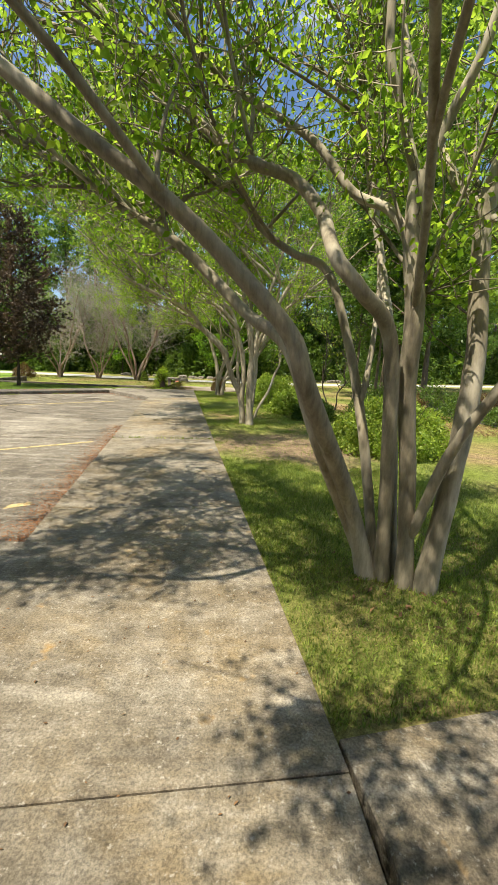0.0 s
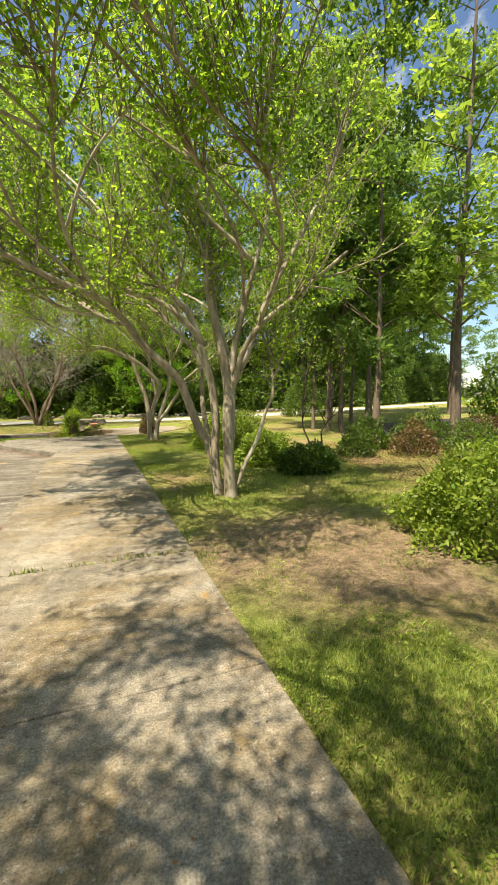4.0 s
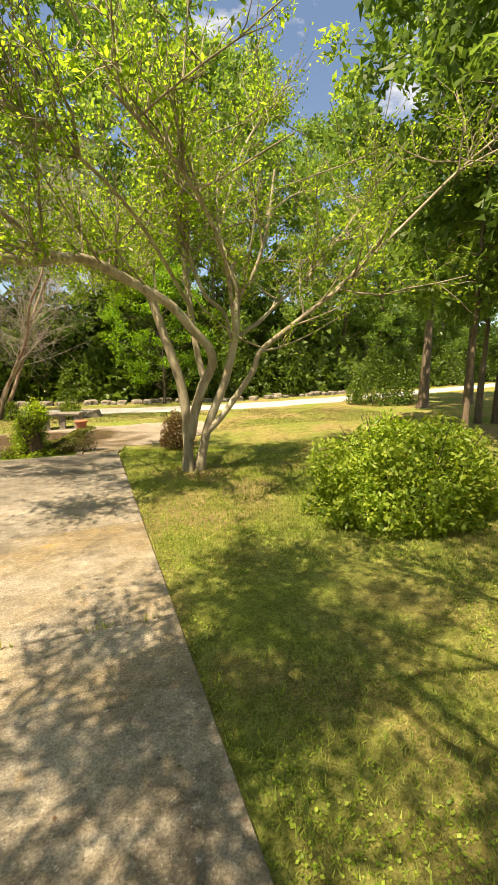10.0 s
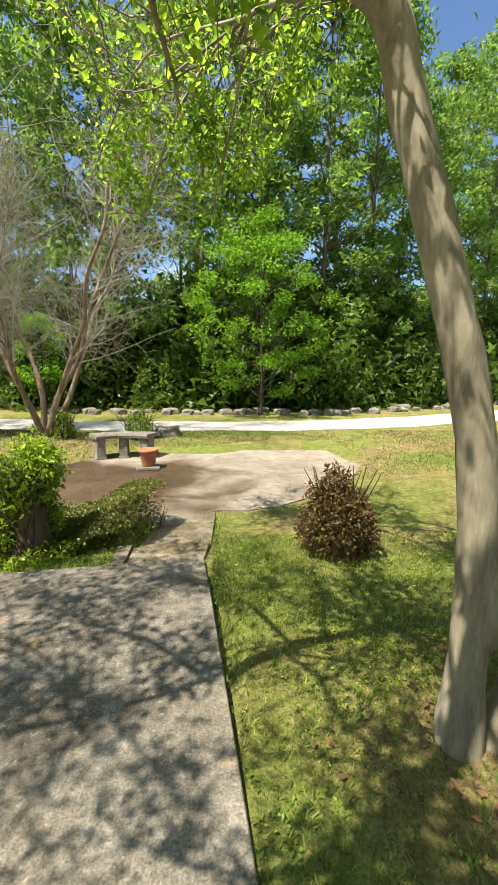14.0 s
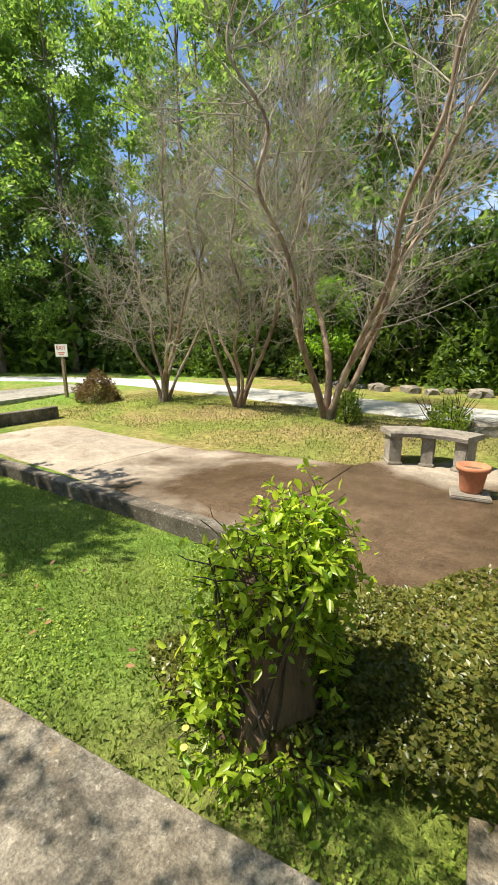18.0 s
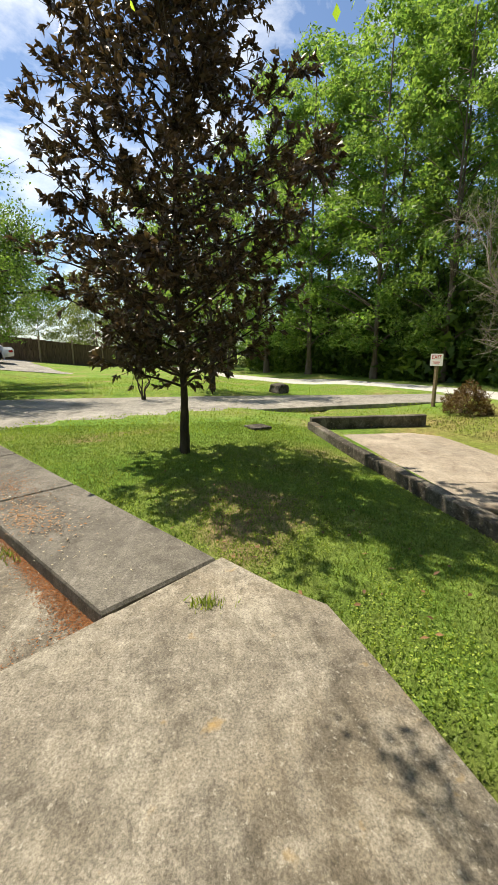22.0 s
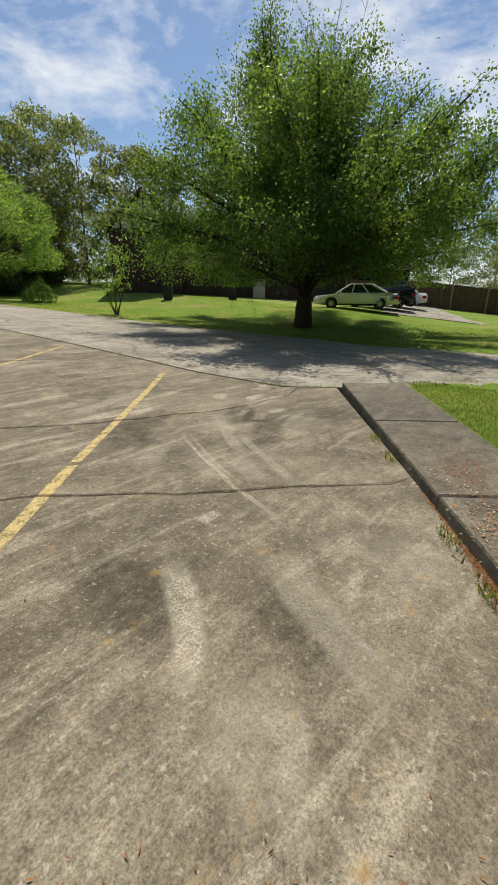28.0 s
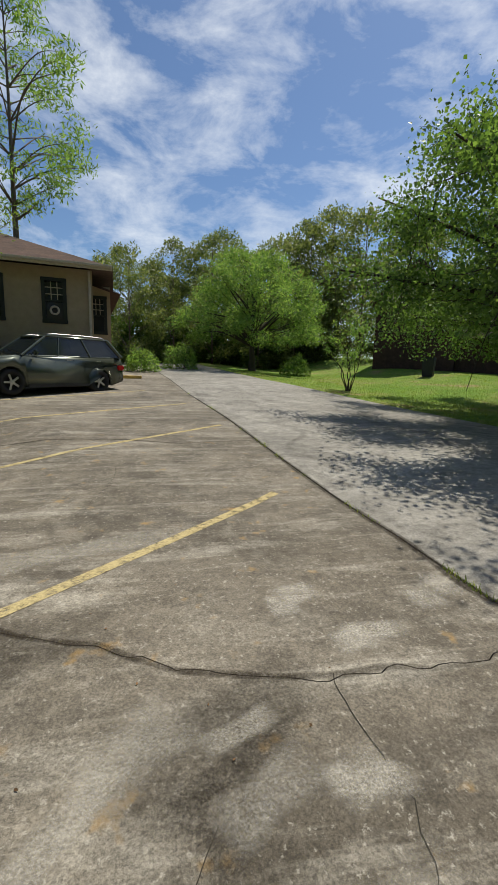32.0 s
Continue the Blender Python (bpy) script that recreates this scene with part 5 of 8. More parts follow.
T2 = [
    limb([(0.01, 9.64, -0.04), (-0.10, 9.72, 0.66), (-0.26, 9.77, 0.99), (-0.40, 9.76, 1.37), (-0.50, 9.70, 1.63), (-0.74, 9.63, 1.89), (-0.98, 9.56, 2.11), (-1.15, 9.39, 2.35), (-1.26, 9.18, 2.45), (-1.42, 8.92, 2.55), (-1.81, 8.75, 2.69), (-2.43, 8.59, 2.97)], 0.085, 0.022),
    limb([(0.00, 9.61, 0.01), (-0.05, 9.64, 0.62), (-0.03, 9.63, 1.11), (-0.08, 9.64, 1.61), (-0.21, 9.58, 2.04), (-0.25, 9.60, 2.24), (-0.38, 9.53, 2.54), (-0.50, 9.50, 2.65), (-0.75, 9.50, 2.89), (-1.14, 9.48, 3.42), (-1.43, 9.39, 4.33)], 0.08, 0.02),
    limb([(0.15, 9.50, -0.04), (0.11, 9.47, 1.01), (0.14, 9.55, 1.46), (0.09, 9.60, 1.93), (0.02, 9.69, 2.33), (-0.06, 9.73, 2.74), (-0.11, 9.72, 3.03), (-0.09, 9.71, 3.71), (-0.03, 9.70, 4.68)], 0.10, 0.02),
    limb([(0.17, 9.51, 0.89), (0.20, 9.57, 1.61), (0.25, 9.64, 2.08), (0.40, 9.65, 2.67), (0.52, 9.59, 3.13), (0.80, 9.53, 4.10), (1.01, 9.45, 4.90)], 0.07, 0.016),
    limb([(0.25, 9.50, 0.21), (0.36, 9.52, 0.48), (0.54, 9.58, 0.79), (0.68, 9.56, 1.22), (0.77, 9.54, 1.45), (0.78, 9.62, 1.87), (0.72, 9.66, 2.35)], 0.04, 0.015),
    limb([(0.21, 9.53, 1.58), (0.33, 9.42, 2.02), (0.55, 9.29, 2.36), (1.01, 9.10, 2.74), (1.61, 8.98, 3.24)], 0.055, 0.015),
    limb([(-0.10, 9.73, 0.69), (-0.18, 9.87, 1.29), (-0.18, 9.97, 1.78), (-0.24, 10.11, 2.04), (-0.50, 10.28, 2.39), (-0.88, 10.44, 2.76), (-1.34, 10.60, 3.03)], 0.05, 0.014),
    limb([(0.15, 9.67, 0.11), (0.21, 9.78, 0.74), (0.25, 9.86, 1.28), (0.23, 9.93, 1.78), (0.12, 10.04, 2.21), (0.03, 10.14, 3.13), (0.02, 10.22, 4.09)], 0.06, 0.015),
    limb([(-1.13, 9.49, 2.35), (-1.37, 9.58, 2.40), (-1.55, 9.59, 2.47), (-2.01, 9.56, 2.59), (-2.62, 9.50, 2.91)], 0.035, 0.012),
    limb([(-0.75, 9.50, 2.89), (-1.43, 9.06, 3.52), (-2.23, 8.58, 4.16), (-3.00, 8.00, 4.70)], 0.03, 0.012),
    limb([(-1.42, 8.92, 2.55), (-2.02, 8.36, 3.06), (-2.70, 7.95, 3.70), (-3.30, 7.75, 4.20)], 0.025, 0.012),
    limb([(-1.37, 9.58, 2.40), (-2.01, 9.97, 2.84), (-2.70, 10.25, 3.42), (-3.32, 10.39, 4.14)], 0.025, 0.012),
    limb([(0.26, 9.77, 1.57), (0.62, 10.07, 2.16), (1.10, 10.48, 2.74), (1.68, 10.79, 3.51)], 0.04, 0.012),
    limb([(-0.88, 10.44, 2.76), (-1.6, 11.2, 3.4), (-2.2, 12.0, 4.0), (-2.7, 12.7, 4.5)], 0.025, 0.01),
    limb([(0.03, 10.14, 3.13), (-0.2, 11.0, 4.2), (-0.6, 12.0, 4.9), (-1.0, 12.9, 5.3)], 0.025, 0.01),
    limb([(1.10, 10.48, 2.74), (1.8, 11.3, 3.7), (2.4, 12.0, 4.5)], 0.025, 0.01),
    limb([(-1.14, 9.48, 3.42), (-1.9, 10.2, 4.4), (-2.6, 11.0, 5.1), (-3.1, 11.7, 5.4)], 0.025, 0.01),
    limb([(-0.09, 9.71, 3.71), (-0.5, 9.2, 5.0), (-1.2, 8.6, 5.8)], 0.02, 0.01),
    limb([(-2.01, 9.56, 2.59), (-2.8, 9.3, 3.3), (-3.6, 9.1, 4.0), (-4.3, 9.0, 4.5)], 0.025, 0.01),
    limb([(-2.01, 9.97, 2.84), (-2.9, 10.6, 3.7), (-3.6, 11.0, 4.4), (-4.2, 11.3, 4.9)], 0.025, 0.01),
    limb([(0.45, 9.55, 3.28), (0.23, 9.50, 3.46), (-0.04, 9.45, 3.66), (-0.24, 9.40, 3.90), (-0.5, 9.3, 4.6)], 0.05, 0.012),
    limb([(0.35, 9.55, 1.86), (0.53, 9.50, 2.34), (0.75, 9.45, 2.87), (0.99, 9.40, 3.27), (1.22, 9.35, 3.72), (1.44, 9.30, 4.14), (1.7, 9.2, 4.9)], 0.06, 0.015),
    limb([(-0.21, 9.55, 2.18), (-0.50, 9.50, 2.49), (-0.78, 9.50, 2.67), (-1.10, 9.45, 2.75), (-1.31, 9.40, 2.81), (-1.68, 9.30, 2.86), (-2.1, 9.2, 2.95), (-2.7, 9.0, 3.2)], 0.055, 0.014),
    limb([(-0.50, 9.50, 2.49), (-0.57, 9.50, 2.78), (-0.45, 9.50, 3.11), (-0.55, 9.50, 3.45), (-0.65, 9.50, 3.97), (-0.8, 9.5, 4.8)], 0.045, 0.012),
    limb([(0.25, 9.86, 1.9), (0.1, 10.6, 2.7), (-0.3, 11.5, 3.2), (-0.8, 12.3, 3.4), (-1.2, 12.9, 3.3)], 0.035, 0.010),
    limb([(-0.3, 11.5, 3.2), (-1.3, 11.6, 3.6), (-2.2, 11.6, 3.8), (-3.0, 11.5, 4.0)], 0.025, 0.010),
    limb([(0.40, 9.65, 2.67), (0.2, 8.9, 3.2), (-0.3, 8.1, 3.6), (-0.7, 7.5, 3.8)], 0.03, 0.010),
    limb([(0.52, 9.29, 2.36), (0.6, 8.5, 3.0), (0.3, 7.8, 3.4), (-0.1, 7.1, 3.6)], 0.03, 0.010),
    limb([(-1.3, 11.6, 3.6), (-1.9, 10.9, 4.2), (-2.5, 10.4, 4.6)], 0.02, 0.010),
    limb([(-1.37, 9.58, 2.40), (-2.0, 10.2, 2.9), (-2.5, 10.9, 3.3), (-2.9, 11.4, 3.5), (-3.2, 11.8, 3.6)], 0.028, 0.010),
    limb([(-2.0, 10.2, 2.9), (-2.6, 10.3, 3.3), (-3.2, 10.4, 3.5)], 0.022, 0.010),
    limb([(-1.3, 11.6, 3.6), (-2.0, 12.2, 3.7), (-2.7, 12.6, 3.8)], 0.02, 0.010),
    limb([(-1.42, 8.92, 2.55), (-1.6, 8.2, 3.0), (-1.5, 7.4, 3.4), (-1.3, 6.7, 3.6)], 0.024, 0.010),
    limb([(-0.3, 8.1, 3.6), (-0.9, 7.4, 3.9), (-1.5, 6.8, 4.0), (-2.0, 6.4, 4.1)], 0.022, 0.010),
    limb([(0.3, 7.8, 3.4), (-0.4, 7.2, 3.7), (-0.9, 6.6, 3.8)], 0.022, 0.010),
    limb([(0.6, 8.5, 3.0), (0.0, 8.2, 3.5), (-0.6, 8.2, 3.9)], 0.022, 0.010),
    limb([(-0.3, 8.1, 3.6), (-0.9, 8.0, 3.9), (-1.4, 8.0, 4.1)], 0.020, 0.010),
    limb([(-1.6, 8.2, 3.0), (-1.3, 7.9, 3.5), (-0.9, 7.7, 3.9)], 0.020, 0.010),
    limb([(-2.02, 8.36, 3.06), (-2.1, 7.9, 3.5), (-2.0, 7.4, 3.8)], 0.020, 0.010),
    limb([(0.3, 7.8, 3.4), (0.0, 7.5, 3.8), (-0.3, 7.3, 4.1)], 0.020, 0.010),
    limb([(-1.5, 7.4, 3.4), (-2.1, 7.6, 3.7), (-2.7, 7.7, 3.9)], 0.020, 0.010),
    limb([(-2.1, 7.9, 3.5), (-2.5, 7.4, 3.7), (-2.7, 6.9, 3.8)], 0.020, 0.010),
    limb([(-1.5, 7.4, 3.4), (-2.0, 7.0, 3.7), (-2.4, 6.7, 3.9)], 0.020, 0.010),
]
tree("crape_myrtle", (0.10, 9.61, -0.03), "multi-stemmed crape myrtle with smooth tan bark and fresh leaves", slimmer(T2, 0.76), MYRTLE_BARK, MYRTLE_LEAF,
     3900, 0.052, 17, "crape myrtles along the walk", bare=SHADED_BOUGH_BARK, shoots=365, shoot_len=1.4, twig_len=0.5, low=0.68, sides=12, lift=0.10)

# bare roots that surface by the second tree
my_roots = bpy.data.objects["crape_myrtle.001"]
for pts in ([(-0.05, 9.75, -0.08, 0.04), (-0.30, 9.97, -0.035, 0.022), (-0.50, 9.90, -0.045, 0.018), (-0.80, 9.93, -0.07, 0.012)],
            [(0.0, 9.5, -0.10, 0.04), (-0.20, 8.95, -0.04, 0.02), (-0.31, 8.65, -0.045, 0.016), (-0.36, 8.40, -0.04, 0.013), (-0.40, 8.15, -0.06, 0.01)]):
    V, F = tubes(shifted([spline(pts, 6)], my_roots.matrix_world.translation), 8, 0.25)
    hold("root", raw("root", V, F, True), PINE_BARK, my_roots)

T3 = [
    limb([(-1.13, 17.52, -0.05), (-1.14, 17.51, 0.79), (-1.22, 17.49, 1.35), (-1.41, 17.47, 1.95), (-1.52, 17.49, 2.32), (-1.63, 17.45, 2.57), (-1.90, 17.40, 2.70), (-2.18, 17.35, 2.80), (-2.39, 17.30, 2.87), (-2.93, 17.13, 2.86), (-3.41, 16.93, 2.80)], 0.085, 0.02),
    limb([(-1.07, 17.48, 0.58), (-1.01, 17.48, 0.89), (-0.88, 17.40, 1.30), (-0.76, 17.32, 1.56), (-0.81, 17.22, 1.80), (-1.03, 17.11, 2.03), (-1.34, 16.95, 2.34), (-1.82, 16.80, 2.59), (-2.24, 16.55, 2.75), (-2.54, 16.35, 2.71), (-2.74, 16.20, 2.62), (-3.0, 15.9, 2.6)], 0.085, 0.030),
    limb([(-0.87, 17.40, 1.33), (-0.96, 17.44, 1.78), (-1.04, 17.47, 2.39), (-1.10, 17.48, 2.99), (-1.08, 17.44, 3.36), (-1.12, 17.40, 3.79), (-1.22, 17.41, 4.68)], 0.06, 0.016),
    limb([(-0.97, 17.54, -0.05), (-0.82, 17.45, 0.67), (-0.57, 17.32, 1.35), (-0.43, 17.25, 1.97), (-0.41, 17.23, 2.38), (-0.38, 17.22, 2.53), (-0.47, 17.27, 2.85), (-0.61, 17.39, 3.39), (-0.60, 17.50, 4.17)], 0.08, 0.016),
    limb([(-0.83, 17.45, 0.58), (-0.63, 17.35, 0.82), (-0.45, 17.25, 1.08), (-0.20, 17.11, 1.48), (-0.11, 17.06, 1.75), (0.20, 16.90, 2.02), (0.69, 16.70, 2.41), (1.18, 16.50, 2.79)], 0.06, 0.016),
    limb([(-0.44, 17.25, 1.93), (-0.24, 17.34, 2.06), (-0.04, 17.39, 2.19), (0.30, 17.50, 2.50), (0.88, 17.71, 2.98), (1.27, 17.81, 3.55)], 0.04, 0.012),
    limb([(-0.40, 17.22, 2.46), (-0.18, 17.19, 2.80), (0.02, 17.20, 3.38), (0.13, 17.20, 4.16)], 0.035, 0.012),
    limb([(-1.08, 17.47, 2.80), (-0.90, 17.69, 3.19), (-0.65, 18.00, 3.77), (-0.45, 18.22, 4.55)], 0.03, 0.01),
    limb([(-1.41, 17.47, 1.95), (-1.49, 17.64, 2.41), (-1.53, 17.98, 3.00), (-1.63, 18.21, 3.69)], 0.03, 0.01),
    limb([(-2.93, 17.13, 2.86), (-3.6, 16.7, 3.25), (-4.1, 16.45, 3.5), (-4.5, 16.3, 3.6)], 0.028, 0.01),
    limb([(-2.54, 16.35, 2.71), (-2.9, 15.5, 2.95), (-3.5, 14.9, 3.25), (-4.1, 14.5, 3.5)], 0.028, 0.01),
    limb([(-1.12, 17.40, 3.79), (-1.5, 17.2, 5.0), (-2.2, 16.9, 5.9)], 0.025, 0.01),
    limb([(-0.61, 17.39, 3.39), (-0.2, 17.7, 4.6), (0.4, 18.0, 5.5)], 0.025, 0.01),
    limb([(0.69, 16.70, 2.41), (1.5, 16.4, 3.2), (2.2, 16.2, 3.9), (2.8, 16.1, 4.4)], 0.025, 0.01),
    limb([(0.88, 17.71, 2.98), (1.6, 18.0, 3.8), (2.2, 18.3, 4.6)], 0.022, 0.01),
    limb([(-3.41, 16.93, 2.80), (-4.0, 17.0, 3.4), (-4.7, 17.1, 3.7)], 0.022, 0.008),
    limb([(-2.93, 17.13, 2.86), (-3.5, 17.4, 3.5), (-4.2, 17.5, 4.0)], 0.022, 0.008),
    limb([(-2.2, 16.9, 5.9), (-3.2, 16.8, 5.9), (-4.2, 16.8, 5.7)], 0.02, 0.008),
    limb([(-4.1, 16.45, 3.5), (-4.5, 16.8, 3.5), (-4.85, 17.1, 3.3), (-4.95, 17.22, 2.95)], 0.014, 0.004),
    limb([(-4.5, 16.3, 3.6), (-4.9, 17.1, 3.6), (-5.1, 17.7, 3.2)], 0.012, 0.004),
    limb([(-1.53, 17.98, 3.0), (-2.0, 18.8, 3.5), (-2.5, 19.5, 3.4), (-2.86, 19.8, 2.75)], 0.02, 0.004),
    limb([(-2.0, 18.8, 3.5), (-2.7, 19.3, 3.6), (-3.25, 19.7, 3.0)], 0.014, 0.004),
    limb([(-2.0, 18.8, 3.5), (-2.1, 19.4, 3.3), (-2.3, 19.83, 2.75)], 0.014, 0.004),
    limb([(-0.50, 17.25, 1.98), (-0.60, 17.20, 2.29), (-0.84, 17.10, 2.47), (-1.00, 17.00, 2.76), (-1.10, 16.90, 3.05), (-1.19, 16.80, 3.34), (-1.4, 16.6, 4.2)], 0.035, 0.012),
    limb([(-1.04, 17.47, 2.39), (-1.7, 16.4, 3.2), (-2.4, 15.6, 3.6), (-3.2, 15.2, 3.8)], 0.03, 0.010),
    limb([(-0.43, 17.25, 1.97), (-0.7, 16.4, 2.8), (-1.2, 15.5, 3.3), (-1.8, 14.9, 3.6)], 0.03, 0.010),
    limb([(-0.90, 17.69, 3.19), (-1.3, 18.6, 3.7), (-1.8, 19.3, 3.8), (-2.2, 19.9, 3.7)], 0.025, 0.010),
    limb([(-1.3, 18.6, 3.7), (-2.2, 18.9, 4.0), (-3.1, 19.2, 4.0)], 0.02, 0.010),
]
tree("crape_myrtle", (-1.05, 17.49, -0.03), "twin-stemmed crape myrtle with patchy pale bark where the walk ends", slimmer(T3, 0.86), MYRTLE_BARK, MYRTLE_LEAF,
     2600, 0.049, 16, "crape myrtles along the walk", bare=SHADED_BOUGH_BARK, shoots=320, shoot_len=1.2, twig_len=0.5, low=0.55, sides=12, lift=0.08,
     sprays=([(-1.53, 17.98, 3.0), (-1.65, 18.7, 3.5), (-1.9, 19.4, 3.3), (-2.05, 19.85, 2.9)], [(-2.0, 18.8, 3.5), (-2.3, 19.5, 3.35), (-2.45, 19.9, 3.0)],
             [(-2.0, 18.8, 3.5), (-2.8, 19.5, 3.4), (-3.1, 19.85, 3.05)], [(-4.1, 16.45, 3.5), (-4.7, 16.9, 3.4), (-5.0, 17.3, 2.95)], [(-4.2, 17.5, 4.0), (-4.7, 18.2, 3.3), (-5.0, 18.5, 2.75)]))


def vase(n, height, spread, r, seed, fork=0.12):
    """Stems that rise from one foot, fork low and lean apart in gnarled curves."""
    rnd = random.Random(seed)
    out = []
    for i in range(n):
        a = 2 * math.pi * i / n + rnd.uniform(-0.5, 0.5)
        s = spread * rnd.uniform(0.5, 1.1)
        h = height * rnd.uniform(0.75, 1.0)
        f = fork * rnd.uniform(0.5, 1.3)
        pts = []
        for k in range(9):
            u = k / 8
            d = 0.06 + 0.10 * min(u / f, 1) * r / 0.06 + s * max(0.0, (u - f) / (1 - f)) ** 0.8
            w = 0.20 * (0.2 + u)
            pts.append((math.cos(a) * d + rnd.uniform(-w, w), math.sin(a) * d + rnd.uniform(-w, w), h * u - 0.05))
        out.append(taper(pts, r * rnd.uniform(0.75, 1.0), r * 0.16))
    return out


def moved(stems, o):
    return [[(x + o[0], y + o[1], z + o[2], r) for x, y, z, r in s] for s in stems]


for k, (x, y, h, s, n, bark, what) in enumerate((
        (-6.66, 25.96, 7.6, 3.3, 6, PINK_BARK, "bare crape myrtle with pinkish peeling trunk beside the bench"),
        (-9.00, 26.05, 6.4, 2.3, 5, PINK_BARK, "slender bare crape myrtle with grey twigs by the gravel road"),
        (-11.26, 25.76, 6.0, 2.8, 6, PINK_BARK, "bushy bare crape myrtle with grey twigs by the gravel road"))):
    z = lawn_z(x, y)
    tree("bare_crape_myrtle", (x, y, z), what, moved(vase(n, h, s, (0.085, 0.06, 0.055)[k], 11 + k), (x, y, z)), bark, YELLOW_LEAF, 1300, 0.03, 1, "bare crape myrtles", shoots=200 if k else 280, shoot_len=1.3 if k else 2.0,
         twig_len=0.6 if k else 0.8, low=0.25, bare=TWIG_BARK, fine=2300 if k else 3600, lift=0.04, bias=(0, 0, 0.14), out=1.05, shoot_r=0.012, twig_r=0.005)


def crown_tree(name, loc, label, height, radius, clear, bark, leaf, leaf_size, n_leaf, trunk_r, seed, group="", lean=(0, 0), limbs=16, shape="round", aspect=0.55, droop=0.3, clumps=70, fall=0.0, category="tree", limb_up=0.5, far=False, lead=0.92):
    """A broad tree: tapered trunk, limbs to clumps of leaves over an uneven crown."""
    np.random.seed(seed)
    rnd = random.Random(seed)
    base = thing(name, loc, label, category, group)
    top = height * lead
    trunk = spline(taper([(0, 0, -0.15), (0.03, 0.02, clear * 0.5), (lean[0] * 0.4 + 0.05, lean[1] * 0.4, clear), (lean[0] * 0.7, lean[1] * 0.7, (clear + top) / 2), (lean[0], lean[1], top)], trunk_r, trunk_r * 0.12), 6)
    trunk[0, 3] *= 1.35
    V, F = tubes([trunk], 8 if far else 12, 0.12)
    hold("trunk", raw("trunk", V, F, True), bark, base)
    cents, paths = [], []
    for i in range(clumps):
        for _ in range(30):
            a, u, q = rnd.uniform(0, 2 * math.pi), rnd.random(), rnd.random() ** 0.5
            z = clear + (height - clear) * u
            if shape == "cone":
                rad = radius * (1 - u) ** 0.75 * (0.55 + 0.6 * min(1, u * 6)) * (0.8 + 0.3 * noise.noise((a * 1.5, u * 7, seed)))
            elif shape == "dome":
                rad = radius * math.sqrt(max(0.02, 1 - (u * 0.98) ** 2.2)) * (0.85 + 0.35 * noise.noise((math.cos(a) * 1.3, math.sin(a) * 1.3, u * 3 + seed)))
            else:
                rad = radius * math.sqrt(max(0.03, 1 - (2 * u - 0.95) ** 2)) * (0.85 + 0.45 * noise.noise((math.cos(a) * 1.3, math.sin(a) * 1.3, u * 3 + seed)))
            if q > 0.42:
                break
        cents.append((math.cos(a) * rad * q + lean[0] * u, math.sin(a) * rad * q + lean[1] * u, z - fall * q * q))
    for i in range(min(limbs * 3, clumps)):
        c = cents[i]
        h0 = max(clear * 0.85, min(c[2] - limb_up * math.hypot(c[0], c[1]), top * 0.95))
        j = int(np.argmin(np.abs(trunk[:, 2] - h0)))
        s = trunk[j, :3]
        m = (s + np.array(c)) / 2 + [rnd.uniform(-1, 1) * (0.1 + 0.06 * radius), rnd.uniform(-1, 1) * (0.1 + 0.06 * radius), rnd.uniform(0.02, 0.2) * math.hypot(c[0], c[1])]
        r = min(trunk[j, 3] * 0.6, trunk_r * (0.42 if i < limbs else 0.16))
        paths.append(spline([(*s, r), (*m, r * 0.6), (*c, r * 0.2)], 3 if far else 5))
    V, F = tubes(paths, 4 if far else 6, 0.05)
    hold("branch_frame", raw("branch_frame", V, F, True), bark, base)
    cents = np.array(cents)
    size = radius / math.sqrt(clumps) * 1.55
    k = np.random.randint(0, len(cents), n_leaf)
    off = np.random.randn(n_leaf, 3)
    off *= (np.random.rand(n_leaf, 1) ** 0.4) / (np.linalg.norm(off, axis=1)[:, None] + 1e-9) * size * np.array([1, 1, 0.7])
    V, F = scales(cents[k] + off, leaf_size) if far else leaves(cents[k] + off, leaf_size, aspect, droop)
    hold("crown", raw("crown", V, F), leaf, base)
    return base


def shrub(name, loc, label, rx, ry, h, leaf, size, n, seed, category="shrub", group="", aspect=0.5, lumps=9, lift=0.0, stems=14, far=False):
    """A rounded shrub of leaves over crossing stems, with an uneven outline."""
    np.random.seed(seed)
    base = thing(name, loc, label, category, group)
    st = []
    for _ in range(stems):
        a, q = np.random.rand() * 6.283, np.random.rand() ** 0.5
        st.append(wander((0.15 * rx * math.cos(a), 0.15 * ry * math.sin(a), -0.03), (rx * q * math.cos(a), ry * q * math.sin(a), h), h * 0.95, 0.012, 0.003, 5, 0.3))
    V, F = tubes(st, 4)
    tagged(hold("stem_mass", raw("stem_mass", V, F), DARK_BARK, base), kind="stuff")
    d = np.random.randn(n, 3)
    d /= np.linalg.norm(d, axis=1)[:, None]
    d[:, 2] = np.abs(d[:, 2]) * (1 - lift) + lift * np.random.rand(n)
    r = np.array([0.8 + 0.32 * noise.noise((v[0] * lumps * 0.25 + seed, v[1] * lumps * 0.25, v[2] * lumps * 0.25)) for v in d]) * (0.55 + 0.45 * np.random.rand(n) ** 0.35)
    p = d * r[:, None] * [rx, ry, h] + [0, 0, 0.04]
    V, F = scales(p, size) if far else leaves(p, size, aspect, 0.0)
    hold("foliage", raw("foliage", V, F), leaf, base)
    return base


# magnolia, oak and other single trees
mz = lawn_z(-9.53, 17.82)


